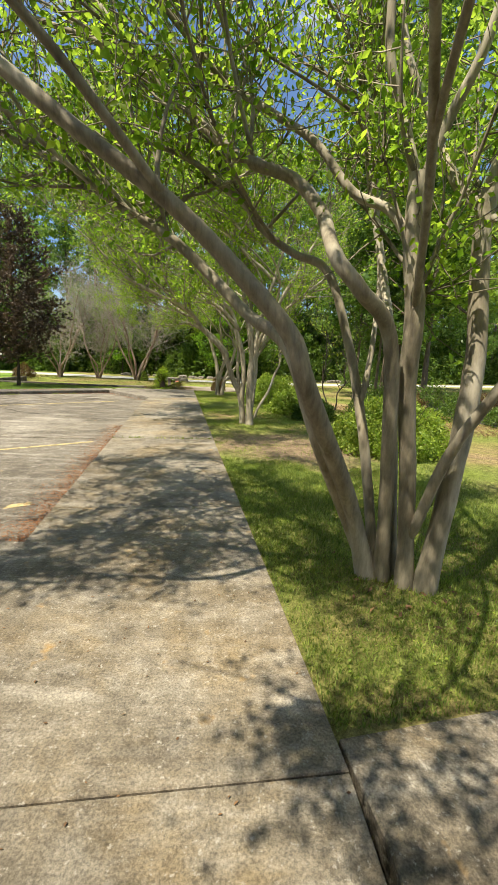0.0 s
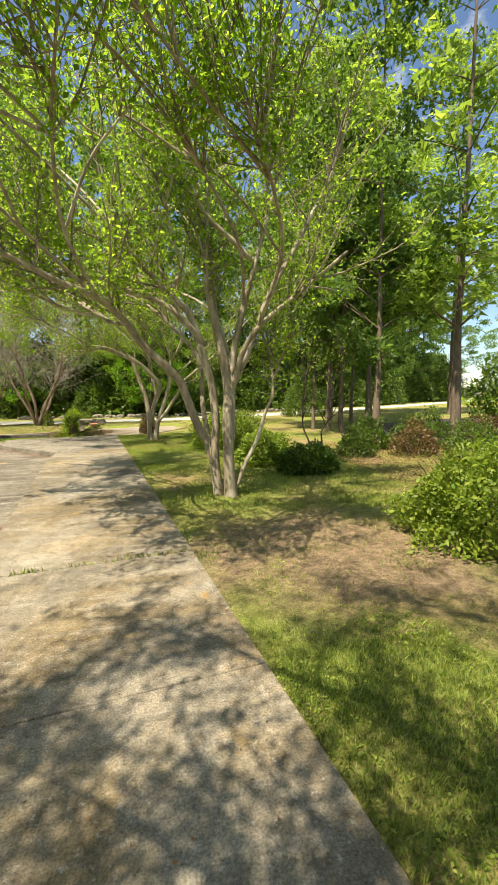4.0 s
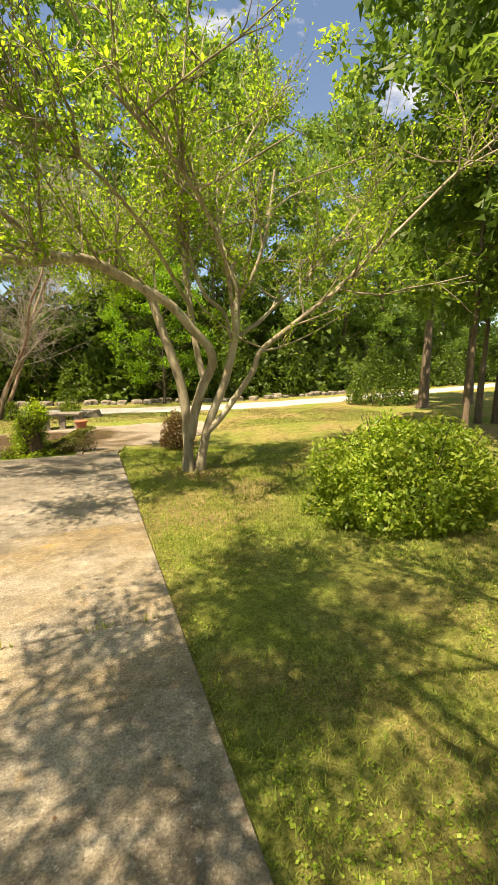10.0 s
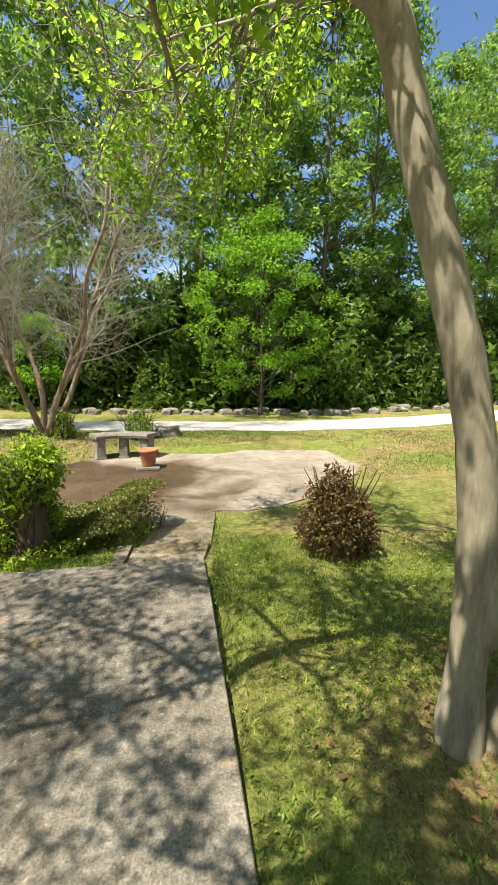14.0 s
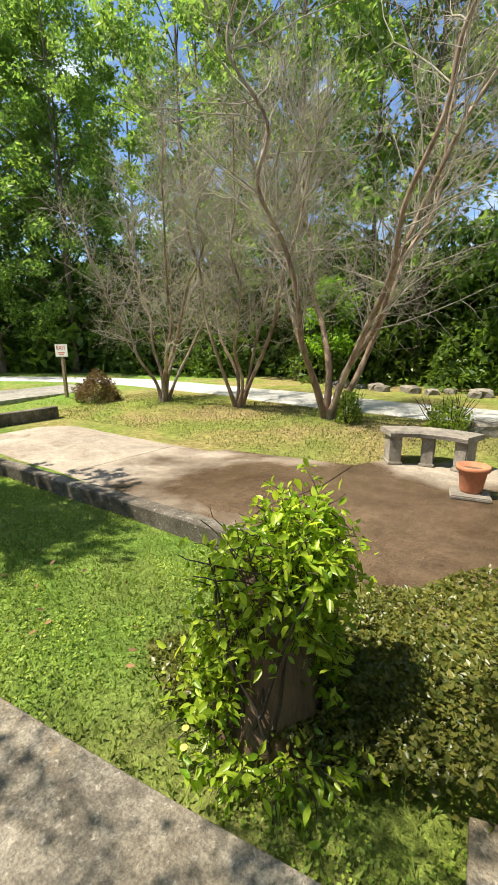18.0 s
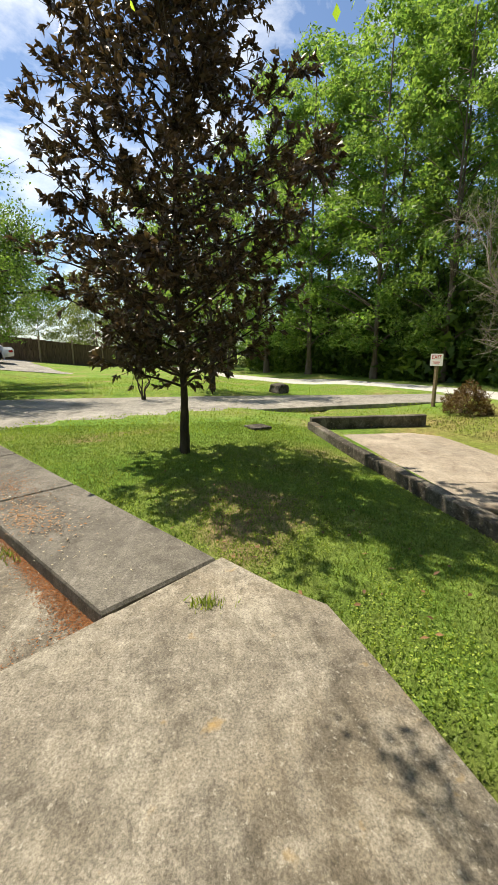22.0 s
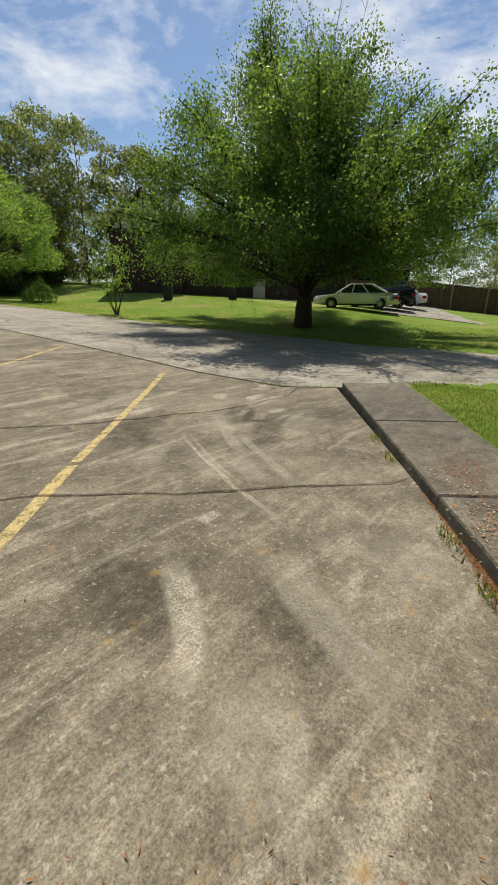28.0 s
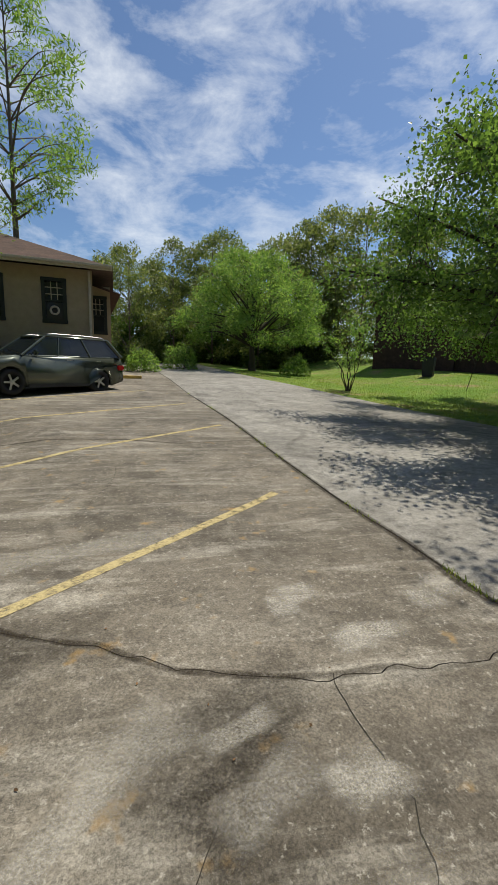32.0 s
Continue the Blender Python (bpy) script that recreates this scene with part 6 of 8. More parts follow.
def magnolia(loc):
    """A conical young tree: limbs in tiers, with whorls of long leaves at the shoot ends."""
    np.random.seed(5)
    base = thing("magnolia", loc, "young magnolia with dark bronze leaves on the lawn", "tree")
    trunk = spline(taper([(0, 0, -0.15), (0.02, 0.01, 0.5), (0.04, 0.02, 1.0), (0.01, -0.03, 2.6), (-0.02, 0.02, 4.6), (0, 0, 7.1)], 0.085, 0.012), 8)
    trunk[0, 3] *= 1.4
    V, F = tubes([trunk], 12, 0.15)
    hold("trunk", raw("trunk", V, F, True), DARK_BARK, base)
    limbs, ends = [], []
    for k in range(105):
        u = ((k + np.random.rand()) / 105) ** 1.25
        z = 1.0 + 6.0 * u
        reach = np.interp(z, [0.8, 1.6, 2.6, 3.4, 4.2, 5.5, 6.6, 7.2], [0.9, 1.6, 2.0, 2.1, 1.75, 1.2, 0.55, 0.15]) * np.random.uniform(0.7, 1.08)
        a = k * 2.4 + np.random.rand() * 0.8
        j = int(np.argmin(np.abs(trunk[:, 2] - z)))
        up = np.interp(z, [0.8, 2.5, 7], [0.35, 0.3, 0.8])
        limbs.append(wander(trunk[j, :3], (math.cos(a), math.sin(a), up), reach * 1.12, min(0.022, trunk[j, 3] * 0.6), 0.005, 6, 0.22, 0.02))
    for p in limbs:
        V, F = tubes([p], 5)
        hold("branch", raw("branch", V, F, True), DARK_BARK, base)
    shoots = sprout(limbs, 2500, 0.30, 0.006, 0.3, 0.85, 0.06, 0.3, (0, 0, 0.12), 4)
    V, F = tubes(shoots, 4)
    tagged(hold("twig_mass", raw("twig_mass", V, F), DARK_BARK, base), kind="stuff")
    tips = [(p[-1, :3], p[-1, :3] - p[-2, :3]) for p in shoots + limbs] + [(p[2, :3], p[3, :3] - p[2, :3]) for p in shoots[::3]]
    V, F = [], []
    for c, d in tips:
        d = d / (np.linalg.norm(d) + 1e-9)
        e1 = np.cross(d, [0.3, 0.2, 1.0])
        e1 /= np.linalg.norm(e1)
        e2 = np.cross(d, e1)
        n = np.random.randint(8, 13)
        turn = np.random.rand() * 6.283
        for i in range(n):
            a = turn + 2.4 * i
            out = (e1 * math.cos(a) + e2 * math.sin(a)) * np.random.uniform(0.3, 1.0) + d * np.random.uniform(0.4, 1.3) + np.random.randn(3) * 0.2
            out[2] -= 0.15
            out /= np.linalg.norm(out)
            s = np.random.uniform(0.06, 0.12)
            foot = c - d * 0.11 * np.random.rand() ** 1.5
            side = np.cross(out, d + np.random.randn(3) * 0.3)
            side = side / (np.linalg.norm(side) + 1e-9) * s * 0.23
            mid, tip, b0 = foot + out * s * 0.5, foot + out * s + [0, 0, -0.012], len(V)
            lift = np.cross(side, out) * 0.35
            V += [foot, foot + out * s * 0.25 + side * 0.75 + lift, mid + side + lift, tip, mid - side + lift, foot + out * s * 0.25 - side * 0.75 + lift]
            F += [(b0, b0 + 1, b0 + 2), (b0, b0 + 2, b0 + 3), (b0, b0 + 3, b0 + 4), (b0, b0 + 4, b0 + 5)]
    hold("crown", raw("crown", V, F), MAGNOLIA_LEAF, base)


magnolia((-9.55, 17.81, mz))


def oak(loc):
    """A broad dome on a short trunk that parts into many rising limbs, with leafy spires on top."""
    np.random.seed(7)
    base = thing("oak", loc, "broad spreading oak with a dark trunk beside the drive lane", "tree")
    trunk = spline(taper([(0, 0, -0.2), (0.02, 0, 0.7), (0.05, 0.03, 1.2), (0.08, 0.05, 1.7), (0.1, 0.08, 2.3)], 0.42, 0.22), 6)
    trunk[0, 3] *= 1.35
    V, F = tubes([trunk], 14, 0.12)
    hold("trunk", raw("trunk", V, F, True), DARK_BARK, base)
    mains = []
    for k in range(44):
        a = k * 2.4 + np.random.rand() * 0.5
        steep = 0.02 + 0.95 * (k / 43) ** 1.25
        end = np.array([math.cos(a) * 7.6 * math.cos(steep * 1.5), math.sin(a) * 7.6 * math.cos(steep * 1.5), 3.1 + 5.6 * math.sin(steep * 1.5)])
        z0 = 1.2 + 1.0 * np.random.rand()
        mid = np.array([end[0] * 0.42, end[1] * 0.42, z0 + (end[2] - z0) * (0.52 + 0.1 * np.random.rand())]) + np.random.randn(3) * 0.25
        r = 0.16 - 0.05 * np.random.rand()
        mains.append(spline([(0.08, 0.05, z0, r), (*(mid * 0.5 + [0.04, 0.02, z0 * 0.5]), r * 0.8), (*mid, r * 0.55), (*end, r * 0.14)], 5))
    mains.append(spline([(0.1, 0.1, 2.8, 0.12), (0.6, -1.0, 6.0, 0.08), (0.9, -1.4, 8.4, 0.05), (1.1, -1.6, 10.6, 0.012)], 6))
    for p in mains:
        V, F = tubes([p], 7, 0.08)
        hold("limb", raw("limb", V, F, True), DARK_BARK, base)
    side = sprout(mains, 640, 1.8, 0.018, 0.45, 0.95, 0.03, 0.35, (0, 0, 0.0))
    fine = sprout(side + side + [p[int(len(p) * 0.55):] for p in mains] * 3 + [p[int(len(p) * 0.8):] for p in mains] * 3, 3700, 0.9, 0.010, 0.25, 1.0, -0.05, 0.4, (0, 0, -0.15), 4)
    V, F = tubes(side, 4)
    tagged(hold("branch_mass", raw("branch_mass", V, F), DARK_BARK, base), kind="stuff")
    V, F = tubes(fine, 3)
    tagged(hold("twig_mass", raw("twig_mass", V, F), DARK_BARK, base), kind="stuff")
    # bare sprigs that stand out of the top
    bare = [wander((-0.6 + 0.5 * k, 0.9 - 0.3 * k, 8.0), (np.random.randn() * 0.2, np.random.randn() * 0.2, 1), 3.0, 0.02, 0.004, 6, 0.2) for k in range(4)]
    bare += sprout(bare, 26, 0.8, 0.006, 0.3, 0.7, 0.08, 0.2, (0, 0, 0.3))
    V, F = tubes(bare, 4)
    tagged(hold("bare_sprigs", raw("bare_sprigs", V, F), PINE_BARK, base), kind="stuff")
    pts = along(fine + side[::2] + [p[int(len(p) * 0.6):] for p in mains] * 9, 72, 0.1, 0.22)
    pts = pts[pts[:, 2] > 1.7]
    V, F = leaves(pts, 0.085, 0.75, 0.6)
    tagged(hold("crown", raw("crown", V, F), OAK_LEAF, base), kind="stuff")


oak((-20.0, 6.1, lawn_z(-20.0, 6.1)))
crown_tree("round_tree", (-14.9, -15.9, lawn_z(-14.9, -15.9)), "round bright green tree beside the back drive", 7.9, 6.4, 2.0, DARK_BARK, FOREST_LEAF, 0.15, 34000, 0.30, 8, shape="dome", clumps=150, limb_up=0.9)

# woods: a few grown trees, repeated at other turns and sizes
WOODS = "woods beyond the gravel road"
rnd = random.Random(4)


def wood_set(protos, spots):
    for i, (x, y, s) in enumerate(spots):
        k = i % len(protos)
        m = Matrix.LocRotScale((x, y, lawn_z(x, y) - 0.05), Euler((0, 0, rnd.uniform(0, 6.28))), (s * rnd.uniform(0.9, 1.1), s * rnd.uniform(0.9, 1.1), s))
        if protos[k].get("used"):
            copy_thing(protos[k], m)
        else:
            protos[k].matrix_world = m
            protos[k]["used"] = 1


tall = [crown_tree("forest_tree", (0, 0, 0), "tall fresh green broadleaf tree in the woods", 18.0, 4.2, 2.4, PINE_BARK, FOREST_LEAF, 0.22, 11000, 0.22, 21 + k, WOODS, clumps=120, limbs=14, far=True) for k in range(3)]
thin = [crown_tree("forest_tree", (0, 0, 0), "tall slender tree with sparse young yellow-green leaves", 20.0, 3.6, 5.0, PINE_BARK, YELLOW_LEAF, 0.20, 9000, 0.17, 31 + k, WOODS, clumps=90, limbs=16, far=True) for k in range(2)]
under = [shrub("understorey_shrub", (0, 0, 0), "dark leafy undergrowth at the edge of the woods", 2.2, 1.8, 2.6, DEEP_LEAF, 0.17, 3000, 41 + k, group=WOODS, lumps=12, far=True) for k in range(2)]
spots = []
for k in range(26):
    x = -34 + k * 2.7 + rnd.uniform(-0.8, 0.8)
    y0 = 33.5 + (max(0, x - 2) * 0.55) + (max(0, -18 - x) * -0.45)
    spots.append((x, y0 + rnd.uniform(0, 3.5), rnd.uniform(0.85, 1.2)))
wood_set(tall, spots)
spots = []
for k in range(22):
    x = -36 + k * 3.3 + rnd.uniform(-1, 1)
    y0 = 38 + (max(0, x - 2) * 0.5) + (max(0, -18 - x) * -0.4)
    spots.append((x, y0 + rnd.uniform(0, 6), rnd.uniform(0.9, 1.3)))
wood_set(thin, spots)
spots = []
for k in range(40):
    x = -40 + k * 1.95 + rnd.uniform(-0.5, 0.5)
    y0 = 32.6 + (max(0, x - 2) * 0.55) + (max(0, -18 - x) * -0.45)
    spots.append((x, y0 + rnd.uniform(0, 2.5), rnd.uniform(0.8, 1.25)))
    spots.append((x + 0.8, y0 + rnd.uniform(3.0, 6), rnd.uniform(1.2, 1.8)))
wood_set(under, spots)
for x, y, s in ((14, 16, 1.1), (16.5, 21, 1.3), (13, 12, 1.0), (19, 18, 1.3), (-12, -27, 1.6), (-15, -27.5, 1.6), (-18, -28, 1.7), (-21, -28, 1.6), (-9, -27, 1.6), (-6, -26, 1.5), (-24, -29, 1.7), (-3, -25, 1.5)):
    copy_thing(under[0], Matrix.LocRotScale((x, y, lawn_z(x, y) - 0.05), Euler((0, 0, x)), (s, s, s)))
for x, y, s in ((45, 62, 1.1), (40, 67, 1.2), (51, 56, 1.1), (34, 66, 1.2), (28, 61, 1.1), (57, 50, 1.1), (22, 58, 1.1)):
    copy_thing(tall[rnd.randrange(3)], Matrix.LocRotScale((x, y, 0), Euler((0, 0, x)), (s * 1.3, s * 1.3, s)))
# a bright maple at the wood's edge
crown_tree("maple", (-1.34, 30.81, -0.1), "young maple with bright lime-green leaves at the wood's edge", 6.6, 2.7, 0.8, DARK_BARK, LIME_LEAF, 0.12, 11000, 0.10, 51, clumps=110, limbs=24)
crown_tree("maple", (-9.08, 31.18, -0.1), "young maple with bright lime-green leaves at the wood's edge", 3.4, 1.1, 1.2, DARK_BARK, LIME_LEAF, 0.16, 1300, 0.05, 52, clumps=25)
# trees behind the drive lane and the far lawn
side = [(-25.73, 28.24, 1.1), (-30.30, 25.82, 1.15), (-34.92, 23.90, 1.2), (-40.57, 21.63, 1.1), (-28.24, 30.55, 1.2), (-33.82, 28.25, 1.3), (-46.39, 17.61, 1.1), (-51.30, 13.56, 1.1)]
airy = crown_tree("forest_tree", (-22.6, 30.4, -0.1), "tall airy broadleaf tree in the woods", 17.0, 4.0, 1.6, PINE_BARK, FOREST_LEAF, 0.17, 13000, 0.2, 35, WOODS, clumps=110, limbs=16, far=True)
for x, y, s in side:
    copy_thing(airy, Matrix.LocRotScale((x, y, lawn_z(x, y)), Euler((0, 0, rnd.uniform(0, 6))), (s * 1.2, s * 1.2, s * 0.95)))
for x, y, s in [(7.58, 14.34, 0.8), (8.45, 25.65, 1.0), (11.58, 26.98, 0.95), (15.26, 12.46, 0.9), (11.48, 8.37, 0.8), (16.20, 25.65, 1.0)]:
    copy_thing(thin[rnd.randrange(2)], Matrix.LocRotScale((x, y, lawn_z(x, y)), Euler((0, 0, rnd.uniform(0, 6))), (s * 1.4, s * 1.4, s)))

# a belt of distant trees that closes the horizon
BELT = "distant belt of trees"
belt = [crown_tree("distant_tree", (0, 0, 0), "distant leafy tree in a belt of trees", 9.5 + 1.5 * k, 5.2, 0.2, PINE_BARK, BELT_LEAF, 0.23, 8500, 0.22, 121 + k, BELT, clumps=95, limbs=8, far=True) for k in range(3)]
ring = [(-47, 24), (-56, 15), (-62, 4), (-62, -8), (-56, -20), (-46, -30), (-34, -38), (-22, -42), (-12, -38), (-4, -34), (4, -30), (12, -24), (18, -12)]
spots = []
for (x0, y0), (x1, y1) in zip(ring, ring[1:]):
    n = max(1, round(math.hypot(x1 - x0, y1 - y0) / 4.3))
    for i in range(n):
        u = i / n
        spots.append((x0 + (x1 - x0) * u + rnd.uniform(-1.5, 1.5), y0 + (y1 - y0) * u + rnd.uniform(-1.5, 1.5), rnd.uniform(0.75, 1.15)))
spots += [(-33, -23.5, 1.3), (-28, -25.5, 1.4), (-22.6, -26, 1.3), (-40, -16, 1.2), (-47, -9.5, 1.2), (-51, 8.5, 1.0), (-51, 14, 1.0), (-26, -29, 1.5), (-17, -23, 1.0), (-21, -25, 1.15), (-13, -25, 1.1), (-9.5, -24, 1.0), (-6, -21, 0.9), (-15, -30, 1.3), (-24, -30, 1.3)]
spots += [(x, y, k * 1.35) for x, y, k in [(-21.97, -27.79, 0.75), (-18.13, -32.01, 0.7), (-13.21, -34.56, 0.75), (-7.50, -31.69, 0.7), (-32.89, -22.92, 0.9), (-2.84, -30.53, 0.7), (-16.53, -39.66, 0.9), (-9.33, -25.82, 0.55)]]
wood_set(belt, spots)

# shrubs along the walk
shrub("azalea_bush", (2.65, 7.35, -0.03), "large rounded azalea bush with fresh leaves on the lawn", 1.3, 1.1, 1.15, AZALEA_LEAF, 0.056, 18000, 61)
shrub("azalea_bush", (1.03, 15.09, -0.03), "large rounded azalea bush with bright new growth", 1.3, 0.95, 1.2, AZALEA_LEAF, 0.056, 18000, 62)
shrub("azalea_bush", (1.36, 12.30, -0.03), "low spreading azalea bush with fallen leaves under it", 0.8, 0.75, 0.78, AZALEA_LEAF, 0.07, 6500, 63)
shrub("azalea_bush", (1.90, 11.11, -0.03), "low azalea bush, tree shade put into its darker leaf colour", 0.7, 0.5, 0.6, DEEP_LEAF, 0.075, 4500, 64)
shrub("twiggy_shrub", (-1.21, 19.40, -0.06), "dense twiggy reddish shrub where the walk ends", 0.38, 0.36, 0.85, RED_LEAF, 0.04, 5600, 65, stems=14, lift=0.1)
shrub("small_shrub", (-6.13, 25.70, -0.1), "small leafy shrub at a tree foot", 0.3, 0.3, 0.75, AZALEA_LEAF, 0.06, 1100, 66)
shrub("small_shrub", (-4.37, 25.59, -0.1), "small leafy shrub behind the bench", 0.42, 0.36, 0.85, AZALEA_LEAF, 0.06, 1300, 67, lift=0.4)
shrub("red_tipped_bush", (-13.06, 25.01, lawn_z(-13.06, 25.01)), "rounded bush with reddish tips beside the exit sign", 0.75, 0.7, 0.85, RED_LEAF, 0.06, 4500, 68)
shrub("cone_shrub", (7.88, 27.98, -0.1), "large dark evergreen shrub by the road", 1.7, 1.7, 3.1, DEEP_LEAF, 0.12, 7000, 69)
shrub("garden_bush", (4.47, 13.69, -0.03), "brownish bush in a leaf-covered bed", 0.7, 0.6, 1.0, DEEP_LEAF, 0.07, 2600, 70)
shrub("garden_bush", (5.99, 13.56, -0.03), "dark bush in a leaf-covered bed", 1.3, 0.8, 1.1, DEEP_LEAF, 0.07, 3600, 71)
for k, (x, y, r, h) in enumerate(((3.6, 12.6, 0.55, 0.9), (5.0, 12.4, 0.7, 0.95), (6.4, 12.2, 0.8, 1.0), (7.4, 12.9, 0.9, 1.1), (7.2, 11.2, 0.7, 0.8))):
    shrub("garden_bush", (x, y, lawn_z(x, y)), "brownish bush in a leaf-covered bed", r, r * 0.9, h, RED_LEAF if k % 2 else DEEP_LEAF, 0.06, 2400, 140 + k)


# ---- beds, pots and other small things by the walk ----
def ivy_stump():
    loc = (-3.86, 19.44, lawn_z(-3.86, 19.44))
    base = thing("ivy_stump", loc, "old tree stump smothered in glossy green ivy", "stump")
    bm = lathe([(0.26, -0.05), (0.20, 0.08), (0.155, 0.25), (0.14, 0.45), (0.15, 0.62), (0.13, 0.70), (0.05, 0.72)], 18, 0.35)
    part("stump", bm, ROTTEN, base, "grey-brown rotting wood", True)
    np.random.seed(5)
    vines = []
    for k in range(13):
        a = np.random.rand() * 6.283
        vines.append(wander((0.20 * math.cos(a), 0.20 * math.sin(a), 0.0), (-0.25 * math.cos(a), -0.25 * math.sin(a), 1.2), 0.8, 0.009, 0.004, 7, 0.5, 0.05))
    for k in range(16):
        a = np.random.rand() * 6.283
        vines.append(wander((0.1 * math.cos(a), 0.1 * math.sin(a), 0.66), (math.cos(a), math.sin(a), 0.9), 0.3, 0.005, 0.002, 7, 0.9, -0.06))
    for p in vines:
        V, F = tubes([p], 5)
        hold("vine", raw("vine", V, F, True), DARK_BARK, base)
    # leafy sprays: a mantle down the sunny side, a ragged cap, trailers over the ground
    spots = []
    while len(spots) < 470:
        a, h = np.random.rand() * 6.283, np.random.rand()
        open_side = math.cos(a + 0.72)
        if open_side > 0.55 and 0.02 < h < 0.55:
            continue
        if noise.noise((math.cos(a) * 2.2, math.sin(a) * 2.2, h * 4.0)) < -0.28:
            continue
        wide = np.interp(h, [0, 0.1, 0.35, 0.6, 0.8, 1.0], [0.36, 0.28, 0.23, 0.21, 0.20, 0.08]) * (1.15 if math.cos(a - 2.6) > 0 else 0.9) * (0.55 + 0.5 * np.random.rand())
        lean = 0.13 * smooth((h - 0.55) / 0.4)
        spots.append((math.cos(a) * wide + lean * 0.8, math.sin(a) * wide + lean * 0.3, 0.05 + 0.86 * h + 0.05 * np.random.randn()))
    sprigs = [wander(q, (q[0] + np.random.randn() * 0.2, q[1] + np.random.randn() * 0.2, np.random.randn() * 0.25), 0.13, 0.003, 0.0015, 4, 0.6, -0.03) for q in spots]
    for _ in range(46):
        a = np.random.uniform(3.4, 6.6)
        sprigs.append(wander((math.cos(a) * 0.3, math.sin(a) * 0.25, 0.06), (math.cos(a), math.sin(a), 0.1), 0.2, 0.003, 0.0015, 6, 0.7, -0.02))
    sprigs = [np.column_stack([p[:, :2], np.maximum(p[:, 2], 0.02), p[:, 3]]) for p in sprigs]
    V, F = tubes(sprigs, 3)
    tagged(hold("runner_mass", raw("runner_mass", V, F), DARK_BARK, base), kind="stuff")
    V, F = full_leaves(along(sprigs, 12, 0.0, 0.026), 0.045, 0.48, 0.35, 0.9, 0.7)
    tagged(hold("ivy_foliage", raw("ivy_foliage", V, F), IVY_LEAF, base, "glossy green pointed leaves"), kind="stuff")
    # iron hoop hanging from the vines
    ring = np.array([(0.065 * math.cos(a), 0.47 + 0.03 * math.cos(a), 0.53 + 0.065 * math.sin(a), 0.005) for a in np.linspace(0, 2 * math.pi, 25)])
    V, F = tubes([ring], 6)
    h = thing("iron_ring", loc, "rusty iron ring ornament beside the stump", "ornament")
    hold("ring", raw("ring", V, F, True), RUST, h)
    rod = np.array([(0.0, 0.47, -0.02, 0.005), (0.004, 0.47, 0.2, 0.005), (0.0, 0.47, 0.468, 0.005)])
    V, F = tubes([rod], 6)
    hold("rod", raw("rod", V, F, True), RUST, h)


ivy_stump()


def clipped_bed():
    loc = (-3.32, 19.92, lawn_z(-3.32, 19.92))
    base = thing("clipped_groundcover", loc, "low clipped groundcover bed with small glossy leaves", "hedge")
    np.random.seed(8)
    poly = [(-2.85, 20.41), (-2.98, 19.49), (-3.47, 19.34), (-4.26, 19.20), (-4.51, 19.34), (-4.06, 19.96), (-3.86, 20.39), (-3.22, 20.65)]
    pts = []
    while len(pts) < 22000:
        x, y = np.random.uniform(-4.55, -2.75), np.random.uniform(19.1, 20.75)
        if not inside((x, y), poly):
            continue
        h = 0.20 + 0.26 * smooth((x + 3.75) / 0.8) * smooth((y - 19.25) / 0.5) + 0.05 * noise.noise((x * 4, y * 4, 0))
        pts.append((x - loc[0], y - loc[1], h * (1 if np.random.rand() < 0.7 else np.random.rand()) - 0.02))
    V, F = leaves(np.array(pts), 0.029, 0.6, -0.1, 0.6, 0.8)
    tagged(hold("foliage", raw("foliage", V, F), HEDGE_LEAF, base), kind="stuff")
    st = []
    for _ in range(240):
        x, y = np.random.uniform(-4.4, -2.8), np.random.uniform(19.2, 20.65)
        if inside((x, y), poly):
            st.append(wander((x - loc[0], y - loc[1], -0.02), (np.random.randn() * 0.4, np.random.randn() * 0.4, 1), 0.25, 0.005, 0.002, 4, 0.6))
    V, F = tubes(st, 4)
    tagged(hold("stem_mass", raw("stem_mass", V, F), DARK_BARK, base), kind="stuff")


clipped_bed()


def pot():
    loc = (-3.64, 23.15, patio_z(-3.64, 23.15))
    base = thing("flower_pot", (loc[0], loc[1], loc[2] + 0.043), "weathered terracotta flower pot on a small stone", "pot")
    part("body", lathe([(0.105, 0.0), (0.113, 0.02), (0.144, 0.235), (0.148, 0.24), (0.168, 0.245), (0.173, 0.27), (0.170, 0.295), (0.152, 0.30), (0.144, 0.24), (0.01, 0.235)], 32), TERRACOTTA, base, "", True)
    part("soil", lathe([(0.142, 0.240), (0.13, 0.246), (0.01, 0.25)], 24), ROTTEN, base, "dry soil")
    st = thing("flat_stone", loc, "flat pale stone under the pot", "stone")
    bm = boxed(0.0, -0.05, 0.02, 0.40, 0.34, 0.045, 12, 0.012)
    part("stone", bm, STONE, st)


pot()


